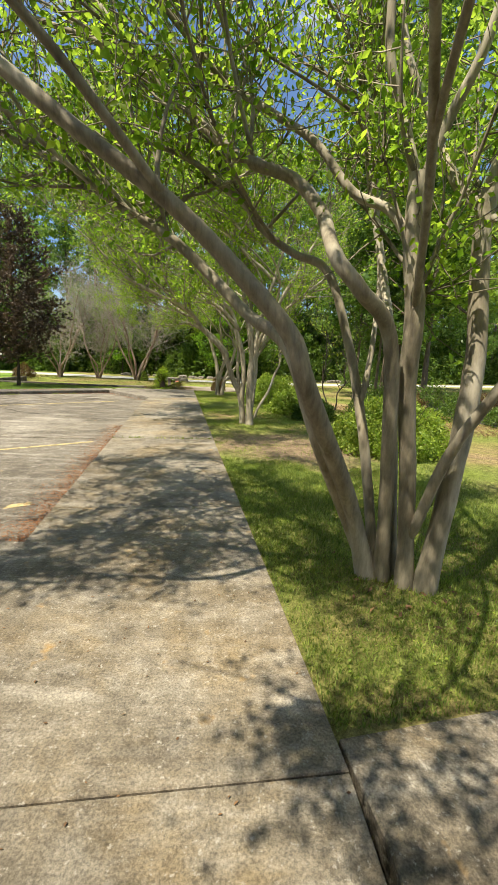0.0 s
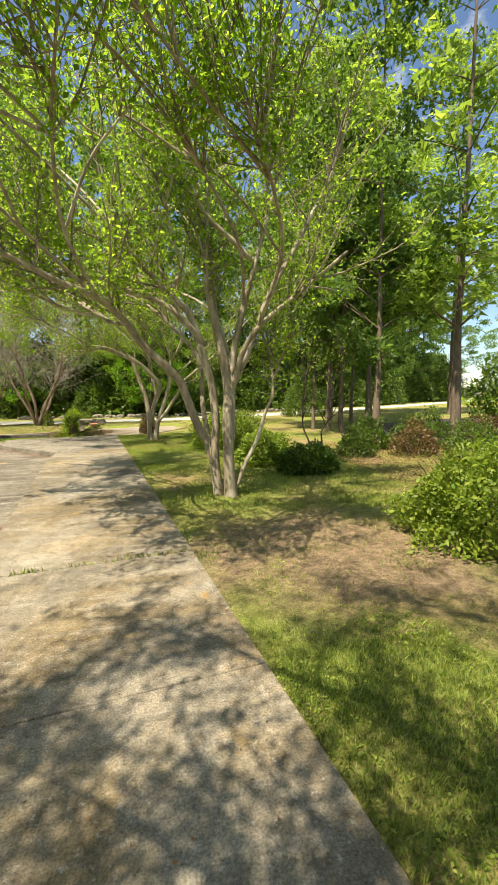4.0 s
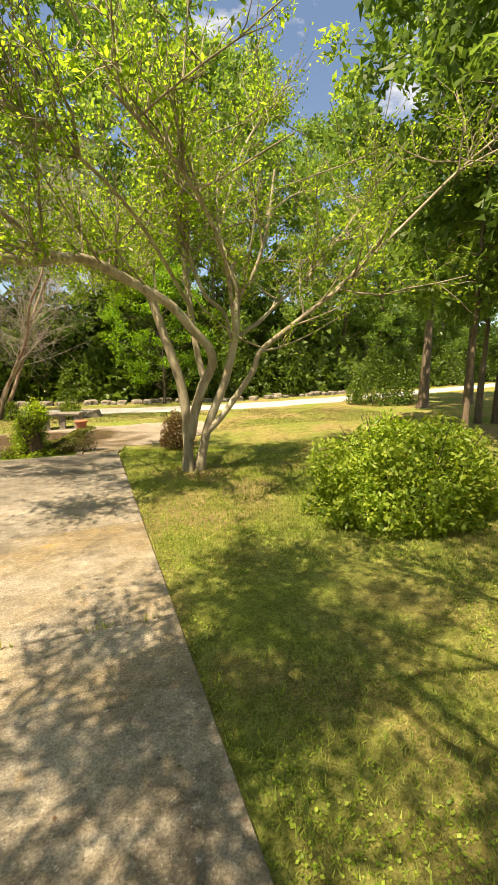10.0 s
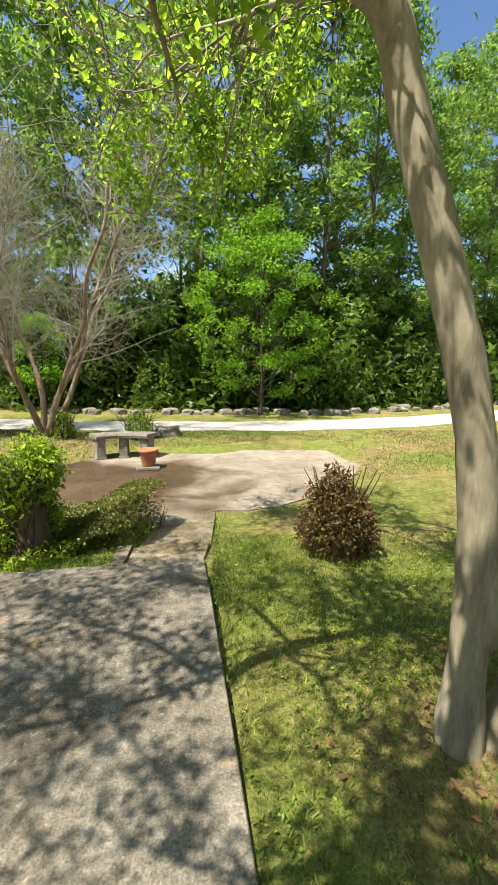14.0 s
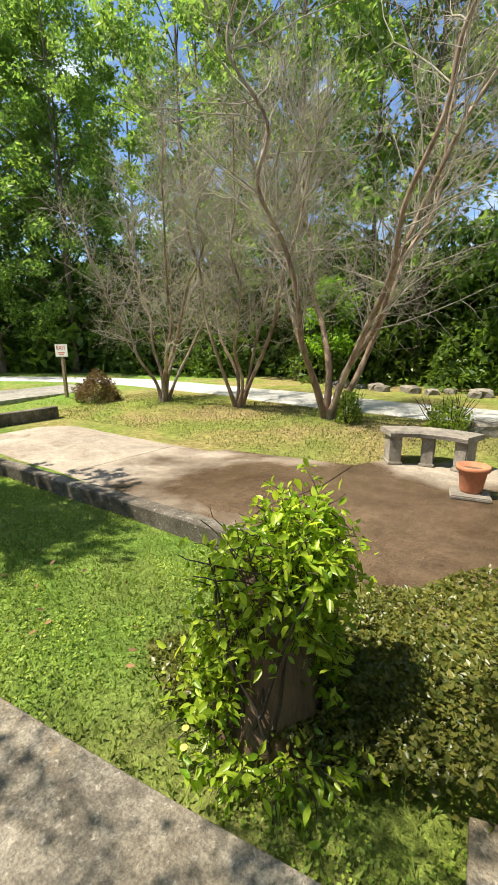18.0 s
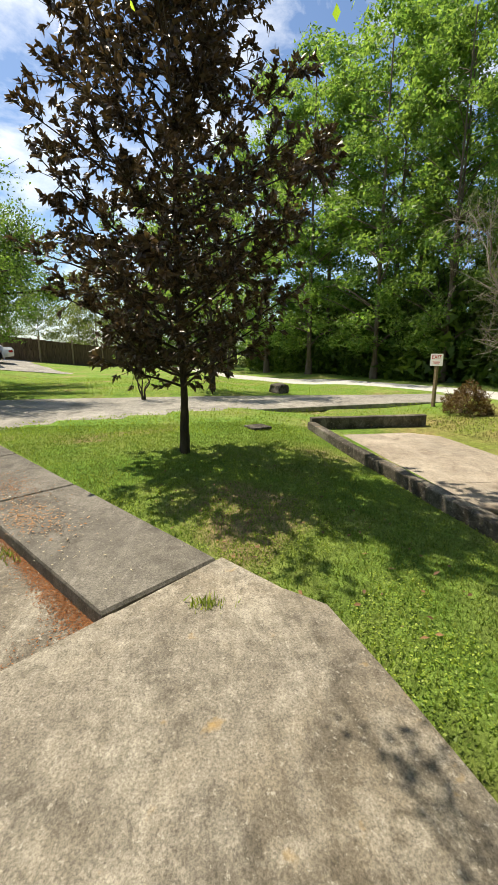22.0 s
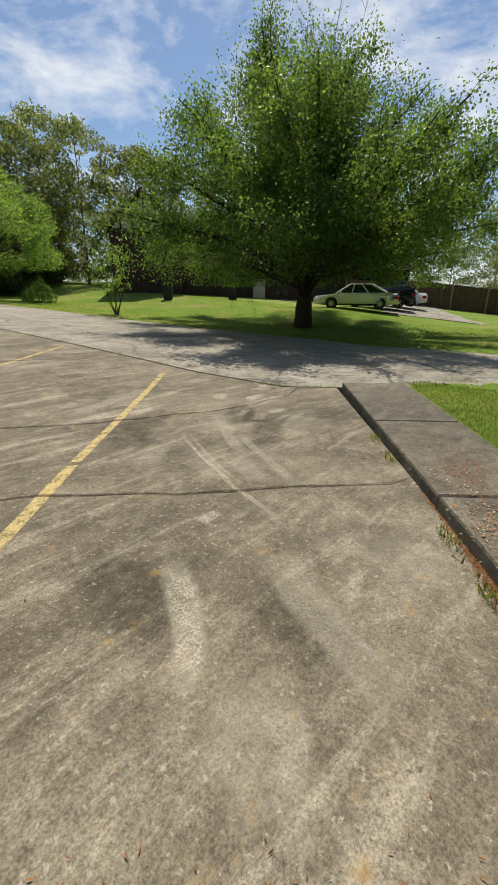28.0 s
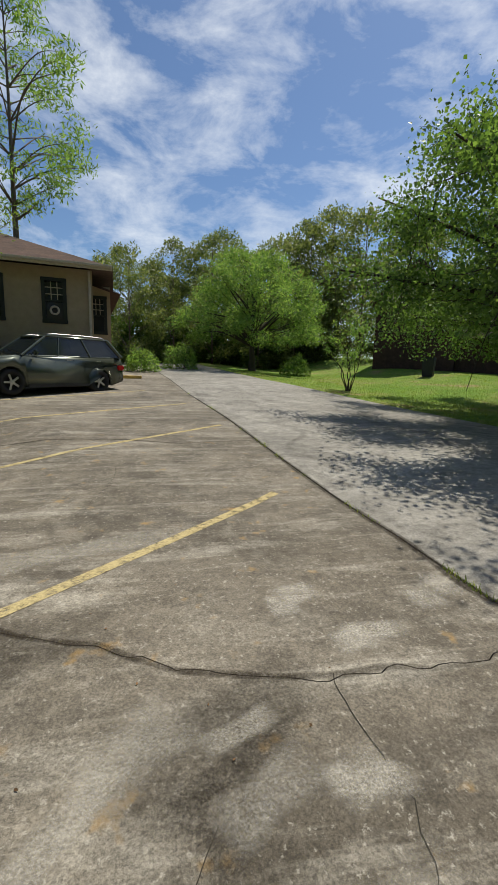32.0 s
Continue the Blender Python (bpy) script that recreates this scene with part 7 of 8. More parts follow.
def bench():
    """A curved bench: a bowed top on three stout legs."""
    loc = (-4.49, 24.03, patio_z(-4.49, 24.03))
    base = thing("garden_bench", loc, "curved weathered concrete garden bench on stout legs", "bench")
    bm = bmesh.new()
    cx, cy, R = 0.35, -1.05, 1.15
    rings = []
    for k in range(17):
        a = radians(70 + 58 * k / 16)
        ring = []
        for r, z in ((R - 0.2, 0.40), (R - 0.21, 0.45), (R - 0.19, 0.475), (R + 0.19, 0.475), (R + 0.21, 0.45), (R + 0.2, 0.40)):
            ring.append(bm.verts.new((cx + r * math.cos(a), cy + r * math.sin(a), z + 0.004 * noise.noise((a * 4, r * 4, 0)))))
        rings.append(ring)
    for lo, hi in zip(rings, rings[1:]):
        for i in range(6):
            bm.faces.new((lo[i], hi[i], hi[(i + 1) % 6], lo[(i + 1) % 6]))
    bm.faces.new(rings[0])
    bm.faces.new(rings[-1][::-1])
    bmesh.ops.recalc_face_normals(bm, faces=bm.faces)
    part("seat", bm, STONE, base, "mossy tan concrete seat slab")
    for a in (76, 99, 122):
        x, y = cx + R * math.cos(radians(a)), cy + R * math.sin(radians(a))
        bm = boxed(x, y, 0.2, 0.30, 0.16, 0.40, a, 0.012)
        box(bm, x, y, 0.02, 0.34, 0.2, 0.04, a, 0.008)
        part("leg", bm, STONE, base)


bench()


def rock(name, loc, sx, sy, sz, label, seed, mat=STONE, category="boulder", turn=20, cuts=3):
    base = bmesh.new()
    bmesh.ops.create_icosphere(base, subdivisions=cuts, radius=1)
    for v in base.verts:
        d = v.co.normalized()
        k = 1 + 0.22 * noise.noise(d * 1.6 + Vector((seed, 0, 0))) + 0.08 * noise.noise(d * 5 + Vector((0, seed, 0)))
        q = Vector((max(-0.8, min(0.8, d.x * 1.1)), max(-0.8, min(0.8, d.y * 1.1)), max(-0.5, min(0.72, d.z))))
        v.co = Vector((q.x * k * sx, q.y * k * sy, q.z * k * sz))
    ob = part(name, base, mat)
    ob.matrix_world = pose(*loc, 0, 0, turn)
    return tagged(ob, label, category)


rock("boulder", (-3.80, 25.97, -0.02), 0.36, 0.28, 0.26, "pale flat-topped boulder behind the bench", 2)
rock("boulder", (-20.07, 21.60, -0.08), 0.5, 0.32, 0.3, "dark mossy boulder beside the lane", 5, WALLC)
rr = random.Random(9)
for k in range(46):
    x = -9 + k * 0.46 + rr.uniform(-0.2, 0.2)
    y = 31.3 + max(0, x - 2) * 0.55 + rr.uniform(-0.35, 0.35)
    s = rr.uniform(0.14, 0.3)
    tagged(rock("fieldstone", (x, y, -0.02), s * 1.2, s, s * 0.8, "grey fieldstone in a low heap along the woods", k, STONE, "stone", rr.uniform(0, 180), 2), group="fieldstones along the woods")


def exit_sign():
    x, y = -14.48, 24.94
    z = lawn_z(x, y)
    base = thing("exit_sign", (x, y, z), "white sign with red lettering on a wooden post", "sign", "", 22)
    part("post", boxed(0.0, 0, 0.62, 0.085, 0.085, 1.36, 0, 0.006), POST, base)
    panel = part("panel", boxed(0.02, -0.052, 1.33, 0.40, 0.014, 0.34, 0, 0.004), WHITE, base)
    cu = bpy.data.curves.new("lettering", "FONT")
    cu.body, cu.size, cu.extrude, cu.align_x = "EXIT", 0.15, 0.002, "CENTER"
    cu.materials.append(RED_INK)
    ob = new("lettering", cu)
    ob.parent = panel
    ob.matrix_local = pose(0.02, -0.0615, 1.36, 90, 0, 0)
    part("text_bar", boxed(0.02, -0.061, 1.27, 0.22, 0.003, 0.022), RED_INK, panel)
    part("text_bar", boxed(0.02, -0.061, 1.22, 0.16, 0.003, 0.014), RED_INK, panel)


exit_sign()
hz = lawn_z(-11.41, 19.25)
tagged(part("utility_cover", boxed(-11.41, 19.25, hz + 0.03, 0.42, 0.4, 0.05, 20, 0.008), WALLC), "small grey concrete utility cover in the grass", "cover")


# thin young trees beyond the lane
def slim(name, x, y, label, h, n, seed, leaf, per, spread=0.6, twigs=120, size=0.07, r=0.03):
    z = lawn_z(x, y)
    tree(name, (x, y, z), label, moved(vase(n, h, spread, r, seed), (x, y, z)), DARK_BARK, leaf, twigs, size, per, shoots=40, shoot_len=0.7, twig_len=0.4, low=0.3, sides=6)


slim("young_tree", -15.9, -1.8, "spindly young tree with sparse leaves at the lane", 2.9, 6, 71, FOREST_LEAF, 9, 0.9, 160, 0.10)
slim("sapling", -17.67, 16.43, "cluster of thin saplings beyond the lane", 2.6, 5, 72, FOREST_LEAF, 6, 0.5, 60)
slim("sapling", 2.75, 12.98, "thin crooked sapling in the leafy bed", 3.0, 2, 73, AZALEA_LEAF, 6, 0.5, 60)
crown_tree("lane_tree", (-19.89, 18.86, lawn_z(-19.89, 18.86)), "leafy tree beyond the lane", 7.5, 2.6, 1.6, DARK_BARK, FOREST_LEAF, 0.14, 6500, 0.14, 75, clumps=60)

# tall trunks on the shaded side of the drive
for x, y, h, r, k in ((5.67, 15.47, 13, 0.15, 0), (5.34, 18.28, 12, 0.10, 1), (5.03, 19.14, 12, 0.085, 2), (7.05, 21.11, 14, 0.11, 3), (7.52, 21.01, 14, 0.10, 4), (5.50, 17.61, 11, 0.085, 5)):
    crown_tree("shade_tree", (x, y, lawn_z(x, y)), "tall straight tree with grey-brown bark beside the drive", h, 3.0, 2.7, PINE_BARK, OAK_LEAF, 0.19, 7500, r, 80 + k, "tall trees beside the drive", clumps=60, limbs=12, far=True)


# ---- vehicles ----
def outline_car(L, wheels, R, sill, pts):
    """Side outline with wheel arches; pts run along the top from nose to tail."""
    out = list(pts)
    for wx in sorted(wheels):
        out.append((wx - R, sill))
        out += [(wx + R * math.cos(a), R * 0.9 + R * math.sin(a) * 0.98) for a in (radians(160 - 20 * k) for k in range(8))]
        out.append((wx + R, sill))
    return out


def car(name, loc, turn, label, top, cabin, L, W, wheels, tyre, paint, rails=False, spokes=5, lift=0.2):
    base = thing(name, loc, label, "car", "", turn)
    R = tyre * 1.17
    side = outline_car(L, wheels, R, lift, top)
    bm = bmesh.new()
    left = [bm.verts.new((x, W / 2 - 0.10 * smooth((abs(x) - L * 0.36) / (L * 0.16)) - (0.05 if z > 0.88 else 0), z)) for x, z in side]
    right = [bm.verts.new((v.co.x, -v.co.y, v.co.z)) for v in left]
    n = len(side)
    for i in range(n):
        bm.faces.new((left[i], left[(i + 1) % n], right[(i + 1) % n], right[i]))
    fl, fr = bm.faces.new(left[::-1]), bm.faces.new(right)
    bmesh.ops.triangulate(bm, faces=[fl, fr])
    bmesh.ops.recalc_face_normals(bm, faces=bm.faces)
    sharp = [e for e in bm.edges if len(e.link_faces) == 2 and e.calc_face_angle(0) > 1.0]
    bmesh.ops.bevel(bm, geom=sharp, offset=0.035, segments=3, affect="EDGES")
    body = part("body", bm, paint, base, "", True)
    # glasshouse: glass block under a painted roof
    (x0, z0), (x1, z1), (x2, z2), (x3, z3) = cabin
    wb, wt = W / 2 - 0.07, W / 2 - 0.24
    bm = bmesh.new()
    lo = [bm.verts.new((x, s * wb, z)) for s in (1, -1) for x, z in ((x0, z0), (x3, z3))]
    hi = [bm.verts.new((x, s * wt, z)) for s in (1, -1) for x, z in ((x1, z1), (x2, z2))]
    for f in ((lo[0], lo[1], hi[1], hi[0]), (lo[3], lo[2], hi[2], hi[3]), (lo[2], lo[0], hi[0], hi[2]), (lo[1], lo[3], hi[3], hi[1]), (hi[0], hi[1], hi[3], hi[2]), (lo[0], lo[2], lo[3], lo[1])):
        bm.faces.new(f)
    bmesh.ops.recalc_face_normals(bm, faces=bm.faces)
    part("window_glass", bm, CAR_GLASS, base, "dark tinted glass")
    bm = bmesh.new()
    box(bm, (x1 + x2) / 2, 0, (z1 + z2) / 2 + 0.012, abs(x1 - x2) + 0.10, 2 * wt + 0.06, 0.05, 0, 0.02)
    part("roof", bm, paint, base, "", True)
    for s in (1, -1):
        for a, b, w in (((x0, z0), (x1, z1), 0.035), ((x3, z3), (x2, z2), 0.06), ((x0 * 0.35 + x3 * 0.65, z0), (x1 * 0.45 + x2 * 0.55, z1), 0.03), ((x0 * 0.68 + x3 * 0.32, z0), (x1 * 0.8 + x2 * 0.2, z1), 0.022)):
            p = np.array([(a[0], s * (wb + 0.004), a[1], w), ((a[0] + b[0]) / 2, s * (wb + wt) / 2 + s * 0.004, (a[1] + b[1]) / 2, w), (b[0], s * (wt + 0.004), b[1], w)])
            V, F = tubes([p], 8)
            hold("pillar", raw("pillar", V, F, True), paint, base)
        if rails:
            p = spline([(x1 - 0.1, s * wt * 0.92, z1 + 0.03, 0.018), (x1 - 0.3, s * wt * 0.92, z1 + 0.085, 0.018), (x2 + 0.3, s * wt * 0.92, z2 + 0.085, 0.018), (x2 + 0.05, s * wt * 0.92, z2 + 0.03, 0.018)], 6)
            V, F = tubes([p], 8)
            hold("roof_rail", raw("roof_rail", V, F, True), ALLOY, base, "silver roof rail")
        part("door_mirror", boxed(x0 * 0.9 + x3 * 0.1, s * (W / 2 + 0.08), z0 + 0.08, 0.13, 0.2, 0.13, 0, 0.04), paint, base)
        for k in (0.42, 0.72):
            part("door_handle", boxed(x0 * (1 - k) + x3 * k, s * (W / 2 + 0.008), z0 - 0.09, 0.17, 0.03, 0.025, 0, 0.008), ALLOY, base)
        part("sill_trim", boxed(0, s * (W / 2 - 0.02), lift + 0.05, abs(wheels[0] - wheels[1]) - 2 * R, 0.06, 0.10, 0, 0.015), BLACK_TRIM, base)
        part("head_lamp", boxed(L / 2 - 0.12, s * (W / 2 - 0.24), top[1][1] - 0.1, 0.16, 0.34, 0.12, 0, 0.03), LAMP_CLEAR, base)
        part("tail_lamp", boxed(-L / 2 + 0.13, s * (W / 2 - 0.2), top[-2][1] - 0.12, 0.26, 0.32, 0.16, 0, 0.03), LAMP_RED, base)
        for wx in wheels:
            w = part("wheel", lathe([(tyre * 0.62, -0.09), (tyre * 0.95, -0.10), (tyre, -0.06), (tyre, 0.06), (tyre * 0.95, 0.10), (tyre * 0.62, 0.09), (tyre * 0.6, 0.0)], 28), RUBBER, base, "black tyre", True)
            w.matrix_local = pose(wx, s * (W / 2 - 0.13), tyre, -90 * s, 0, 0)
            bm = lathe([(tyre * 0.18, 0.05), (tyre * 0.18, 0.085), (tyre * 0.05, 0.09)], 16)
            for k in range(spokes):
                a = 360 * k / spokes
                box(bm, tyre * 0.36 * math.cos(radians(a)), tyre * 0.36 * math.sin(radians(a)), 0.07, tyre * 0.5, tyre * 0.16, 0.025, a, 0.006)
            part("rim", bm, ALLOY, w, "silver alloy rim")
    part("bumper", boxed(-L / 2 + 0.08, 0, 0.42, 0.14, W - 0.28, 0.22, 0, 0.04), BLACK_TRIM if rails else paint, base)
    return base


SUV_TOP = [(2.26, 0.35), (2.28, 0.72), (2.15, 0.92), (1.2, 1.06), (0.95, 1.08), (-1.9, 1.12), (-2.22, 1.1), (-2.3, 0.9), (-2.3, 0.35)]
sx, sy = -4.87, 0.47
car("suv", (sx, sy, lot_z(sx - 0.4, sy + 0.4)), 42, "grey-green compact SUV parked in front of the house", SUV_TOP,
    ((1.05, 1.06), (0.28, 1.62), (-1.75, 1.62), (-2.18, 1.1)), 4.6, 1.82, (1.335, -1.335), 0.35, CAR_GREEN, True)
SEDAN_TOP = [(2.42, 0.3), (2.45, 0.58), (2.3, 0.72), (1.1, 0.88), (0.9, 0.9), (-1.6, 0.93), (-2.3, 0.9), (-2.42, 0.75), (-2.42, 0.3)]
cx, cy = -28.6, 4.0
car("sedan", (cx, cy, lawn_z(cx, cy) + 0.02), math.degrees(math.atan2(-0.89, 0.46)), "silver four-door sedan parked on the grass", SEDAN_TOP,
    ((1.15, 0.88), (0.35, 1.36), (-0.85, 1.38), (-1.75, 0.92)), 4.9, 1.78, (1.38, -1.38), 0.31, CAR_SILVER, spokes=9)
cx, cy = -31.7, 3.9
car("dark_car", (cx, cy, lawn_z(cx, cy) + 0.02), math.degrees(math.atan2(-0.89, 0.46)), "dark blue wagon parked behind the sedan", SUV_TOP,
    ((1.05, 1.06), (0.28, 1.55), (-1.6, 1.55), (-2.18, 1.1)), 4.6, 1.8, (1.335, -1.335), 0.33, CAR_DARK)
cx, cy = -34.7, 3.5
car("grey_car", (cx, cy, lawn_z(cx, cy) + 0.02), math.degrees(math.atan2(-0.89, 0.46)), "small grey car parked at the end of the row", SEDAN_TOP,
    ((1.15, 0.88), (0.35, 1.36), (-0.85, 1.38), (-1.75, 0.92)), 4.7, 1.76, (1.38, -1.38), 0.31, CAR_SILVER)


# ---- buildings ----
def frame_at(ox, oy, ux, uy):
    """A pose whose x runs along a wall and whose y points out of it."""
    a = math.degrees(math.atan2(uy, ux))
    return pose(ox, oy, 0, 0, 0, a)


def near_house():
    base = thing("house", (0, 0, 0), "tan stucco house with a low brown hipped roof", "house")
    base.matrix_world = pose(0, 0, -0.36) @ frame_at(-6.04, -2.16, 0.988, 0.156)
    g0 = 0.3

    def wall_with(name, x0, x1, y, z0, z1, holes):
        """A wall along x whose openings go through it."""
        bm = bmesh.new()
        xs = sorted({x0, x1, *[h[0] for h in holes], *[h[1] for h in holes]})
        zs = sorted({z0, z1, *[h[2] for h in holes], *[h[3] for h in holes]})
        for a, b in zip(xs, xs[1:]):
            for c, d in zip(zs, zs[1:]):
                mx, mz = (a + b) / 2, (c + d) / 2
                if any(h[0] < mx < h[1] and h[2] < mz < h[3] for h in holes):
                    continue
                box(bm, mx, y - 0.1, mz, b - a, 0.2, d - c)
        bmesh.ops.remove_doubles(bm, verts=bm.verts, dist=0.001)
        return part(name, bm, STUCCO, base)

    def window(x0, x1, z0, z1, y, mullions):
        w = part("window", boxed((x0 + x1) / 2, y - 0.12, (z0 + z1) / 2, x1 - x0 - 0.02, 0.012, z1 - z0 - 0.02), PANE, base, "dark window glass")
        for cxx, czz, sxx, szz in (((x0 + x1) / 2, z1 + 0.03, x1 - x0 + 0.22, 0.12), ((x0 + x1) / 2, z0 - 0.03, x1 - x0 + 0.22, 0.12), (x0 - 0.04, (z0 + z1) / 2, 0.12, z1 - z0), (x1 + 0.04, (z0 + z1) / 2, 0.12, z1 - z0), ((x0 + x1) / 2, (z0 + z1) / 2, x1 - x0, 0.05)):
            part("frame", boxed(cxx, y + 0.012, czz, sxx, 0.06, szz, 0, 0.006), TRIM_DARK, w)
        for k in range(1, mullions):
            part("mullion", boxed(x0 + (x1 - x0) * k / mullions, y - 0.09, (z0 * 0.25 + z1 * 0.75), 0.025, 0.03, (z1 - z0) / 2), TRIM_LIGHT, w)
        for k in (1, 2):
            part("mullion", boxed((x0 + x1) / 2, y - 0.085, z1 - (z1 - z0) / 2 * k / 3, x1 - x0 - 0.04, 0.03, 0.025), TRIM_LIGHT, w)
        part("curtain", boxed((x0 + x1) / 2, y - 0.17, z0 + (z1 - z0) * 0.62, x1 - x0 - 0.06, 0.03, (z1 - z0) * 0.7), TRIM_LIGHT, w, "pale curtain")
        return w

    h1, h0, h2 = (1.02, 1.62, 3.2, 4.55), (2.95, 3.6, 3.2, 4.55), (-0.38, 0.08, 3.0, 4.3)
    wall_with("wall", 0.06, 9.0, 0, g0, 5.0, [h1, h0])
    wall_with("wall", -0.62, 0.26, -1.6, g0, 4.75, [h2])
    part("wall", boxed(0.16, -0.9, 2.6, 0.2, 1.4, 4.7), STUCCO, base)
    part("wall", boxed(-0.52, -5.2, 2.5, 0.2, 7.0, 4.4), STUCCO, base)
    part("wall", boxed(4.2, -8.8, 2.6, 9.6, 0.2, 4.7), STUCCO, base)
    part("wall", boxed(8.9, -4.5, 2.6, 0.2, 8.6, 4.7), STUCCO, base)
    for x0, x1, z0, z1 in (h1, h0):
        window(x0, x1, z0, z1, 0, 3)
    window(h2[0], h2[1], h2[2], h2[3], -1.6, 3)
    # wreath on the lower sash
    ring = np.array([(1.32 + 0.13 * math.cos(a), 0.03, 3.55 + 0.13 * math.sin(a), 0.035) for a in np.linspace(0, 2 * math.pi, 21)])
    V, F = tubes([ring], 8, 0.3)
    hold("wreath", raw("wreath", V, F, True), TRIM_LIGHT, base, "pale round wreath")
    # hipped roof with fascia and gutter
    bm = bmesh.new()
    e = [bm.verts.new(p) for p in ((-0.62, 0.55, 5.08), (9.6, 0.55, 5.08), (9.6, -9.4, 5.08), (-1.2, -9.4, 5.08))]
    r = [bm.verts.new(p) for p in ((3.6, -4.4, 7.0), (5.2, -4.4, 7.0))]
    for f in ((e[0], e[1], r[1], r[0]), (e[1], e[2], r[1]), (e[2], e[3], r[0], r[1]), (e[3], e[0], r[0]), (e[3], e[2], e[1], e[0])):
        bm.faces.new(f)
    part("roof", bm, ROOF, base, "brown shingle roof")
    bm = bmesh.new()
    e = [bm.verts.new(p) for p in ((0.2, -1.1, 4.8), (-1.0, -1.1, 4.45), (-1.0, -9.0, 4.45), (0.2, -9.0, 4.8))]
    f = bm.faces.new(e)
    bmesh.ops.solidify(bm, geom=[f], thickness=0.12)
    part("roof", bm, ROOF, base, "lower brown lean-to roof")
    part("fascia", boxed(4.5, 0.57, 5.02, 10.2, 0.06, 0.15, 0, 0.01), TRIM_LIGHT, base)
    part("gutter", boxed(4.5, 0.64, 5.07, 10.2, 0.1, 0.09, 0, 0.02), TRIM_LIGHT, base)
    part("downspout", boxed(0.16, 0.05, 2.7, 0.08, 0.07, 4.5, 0, 0.012), TRIM_LIGHT, base)
    part("vent_pipe", lathe([(0.11, 5.0), (0.11, 5.75), (0.16, 5.78), (0.16, 5.9), (0.05, 5.95)], 14), TRIM_LIGHT, base, "grey roof vent").matrix_local = pose(0.35, -2.2, -0.2)
    # small porch rail at the entry
    for k in range(9):
        part("baluster", boxed(3.4 + k * 0.16, 0.75, 3.05, 0.05, 0.05, 0.9), ROTTEN, base)
    part("porch_rail", boxed(4.1, 0.75, 3.52, 1.7, 0.09, 0.07, 0, 0.01), ROTTEN, base)
    part("porch_deck", boxed(4.1, 0.6, 1.4, 1.7, 1.1, 2.4), ROTTEN, base)


near_house()


def brick_house():
    base = thing("brick_building", (0, 0, 0), "long dark brick building with a half-timbered gable", "building")
    base.matrix_world = pose(0, 0, -0.1) @ frame_at(-20.86, -15.33, -0.74, 0.67)
    z0 = 0.6
    bm = bmesh.new()
    pts = [(3.0, z0), (8.2, z0), (8.2, 6.2), (5.6, 8.6), (3.0, 6.2)]
    near = [bm.verts.new((x, 0, z)) for x, z in pts]
    far = [bm.verts.new((x, 9, z)) for x, z in pts]
    bm.faces.new(near[::-1]), bm.faces.new(far)
    for i in range(5):
        bm.faces.new((near[i], near[(i + 1) % 5], far[(i + 1) % 5], far[i]))
    bmesh.ops.recalc_face_normals(bm, faces=bm.faces)
    part("wall", bm, BRICK, base, "dark red-brown brick")
    part("gable_panel", prism([(3.15, 6.1), (8.05, 6.1), (5.6, 8.4)], 0.0, 0.05), TRIM_LIGHT, base, "cream gable panel").matrix_local = pose(0, 0.0, 0, 90, 0, 0)
    for k in range(5):
        x = 3.9 + k * 0.85
        top = 6.1 + 2.3 * (1 - abs(x - 5.6) / 2.45)
        part("timber", boxed(x, -0.08, (6.1 + top) / 2, 0.14, 0.06, top - 6.1), TRIM_DARK, base)
    part("timber", boxed(5.6, -0.08, 6.1, 5.0, 0.07, 0.2), TRIM_DARK, base)
    for s in (1, -1):
        bm = boxed(0, 4.4, 0, 4.0, 10.0, 0.18, 0, 0.01)
        part("roof", bm, ROOF, base, "brown gable roof").matrix_local = pose(5.6 + s * 1.42, 0, 7.38, 0, s * 42.7, 0)
    part("wing", boxed(17.5, 4.2, 2.2, 18.5, 7.5, 3.2), BRICK, base, "long low brick wing")
    bm = bmesh.new()
    v = [bm.verts.new(p) for p in ((7.9, -0.2, 3.75), (27.3, -0.2, 3.75), (27.3, 8.6, 3.75), (7.9, 8.6, 3.75), (7.9, 4.2, 5.9), (26.0, 4.2, 5.9))]
    for f in ((v[0], v[1], v[5], v[4]), (v[2], v[3], v[4], v[5]), (v[1], v[2], v[5]), (v[3], v[0], v[4]), (v[3], v[2], v[1], v[0])):
        bm.faces.new(f)
    part("roof", bm, ROOF, base, "low brown wing roof")
    part("fascia", boxed(18.6, -0.22, 3.7, 17.2, 0.06, 0.2), TRIM_LIGHT, base)
    for x in (12.5, 16.0, 19.5, 23.0):
        w = part("window", boxed(x, 0.42, 2.35, 1.0, 0.06, 1.3), PANE, base)
        part("frame", boxed(x, 0.40, 3.04, 1.2, 0.1, 0.1), TRIM_DARK, w)
        part("frame", boxed(x, 0.40, 1.66, 1.2, 0.1, 0.1), TRIM_DARK, w)
    part("door", boxed(14.2, 0.43, 1.75, 0.95, 0.08, 2.1), TRIM_LIGHT, base)


brick_house()
for x, y, t in ((-26.85, -4.51, 0), (-23.13, -6.95, 0)):
    b = thing("waste_bin", (x, y, lawn_z(x, y)), "dark wheeled bin against the brick wall", "bin")
    part("body", lathe([(0.38, 0.0), (0.46, 0.95), (0.44, 1.0)], 4), BLACK_TRIM, b)
    part("lid", boxed(0, 0, 1.03, 0.68, 0.68, 0.07, 45, 0.02), BLACK_TRIM, b)


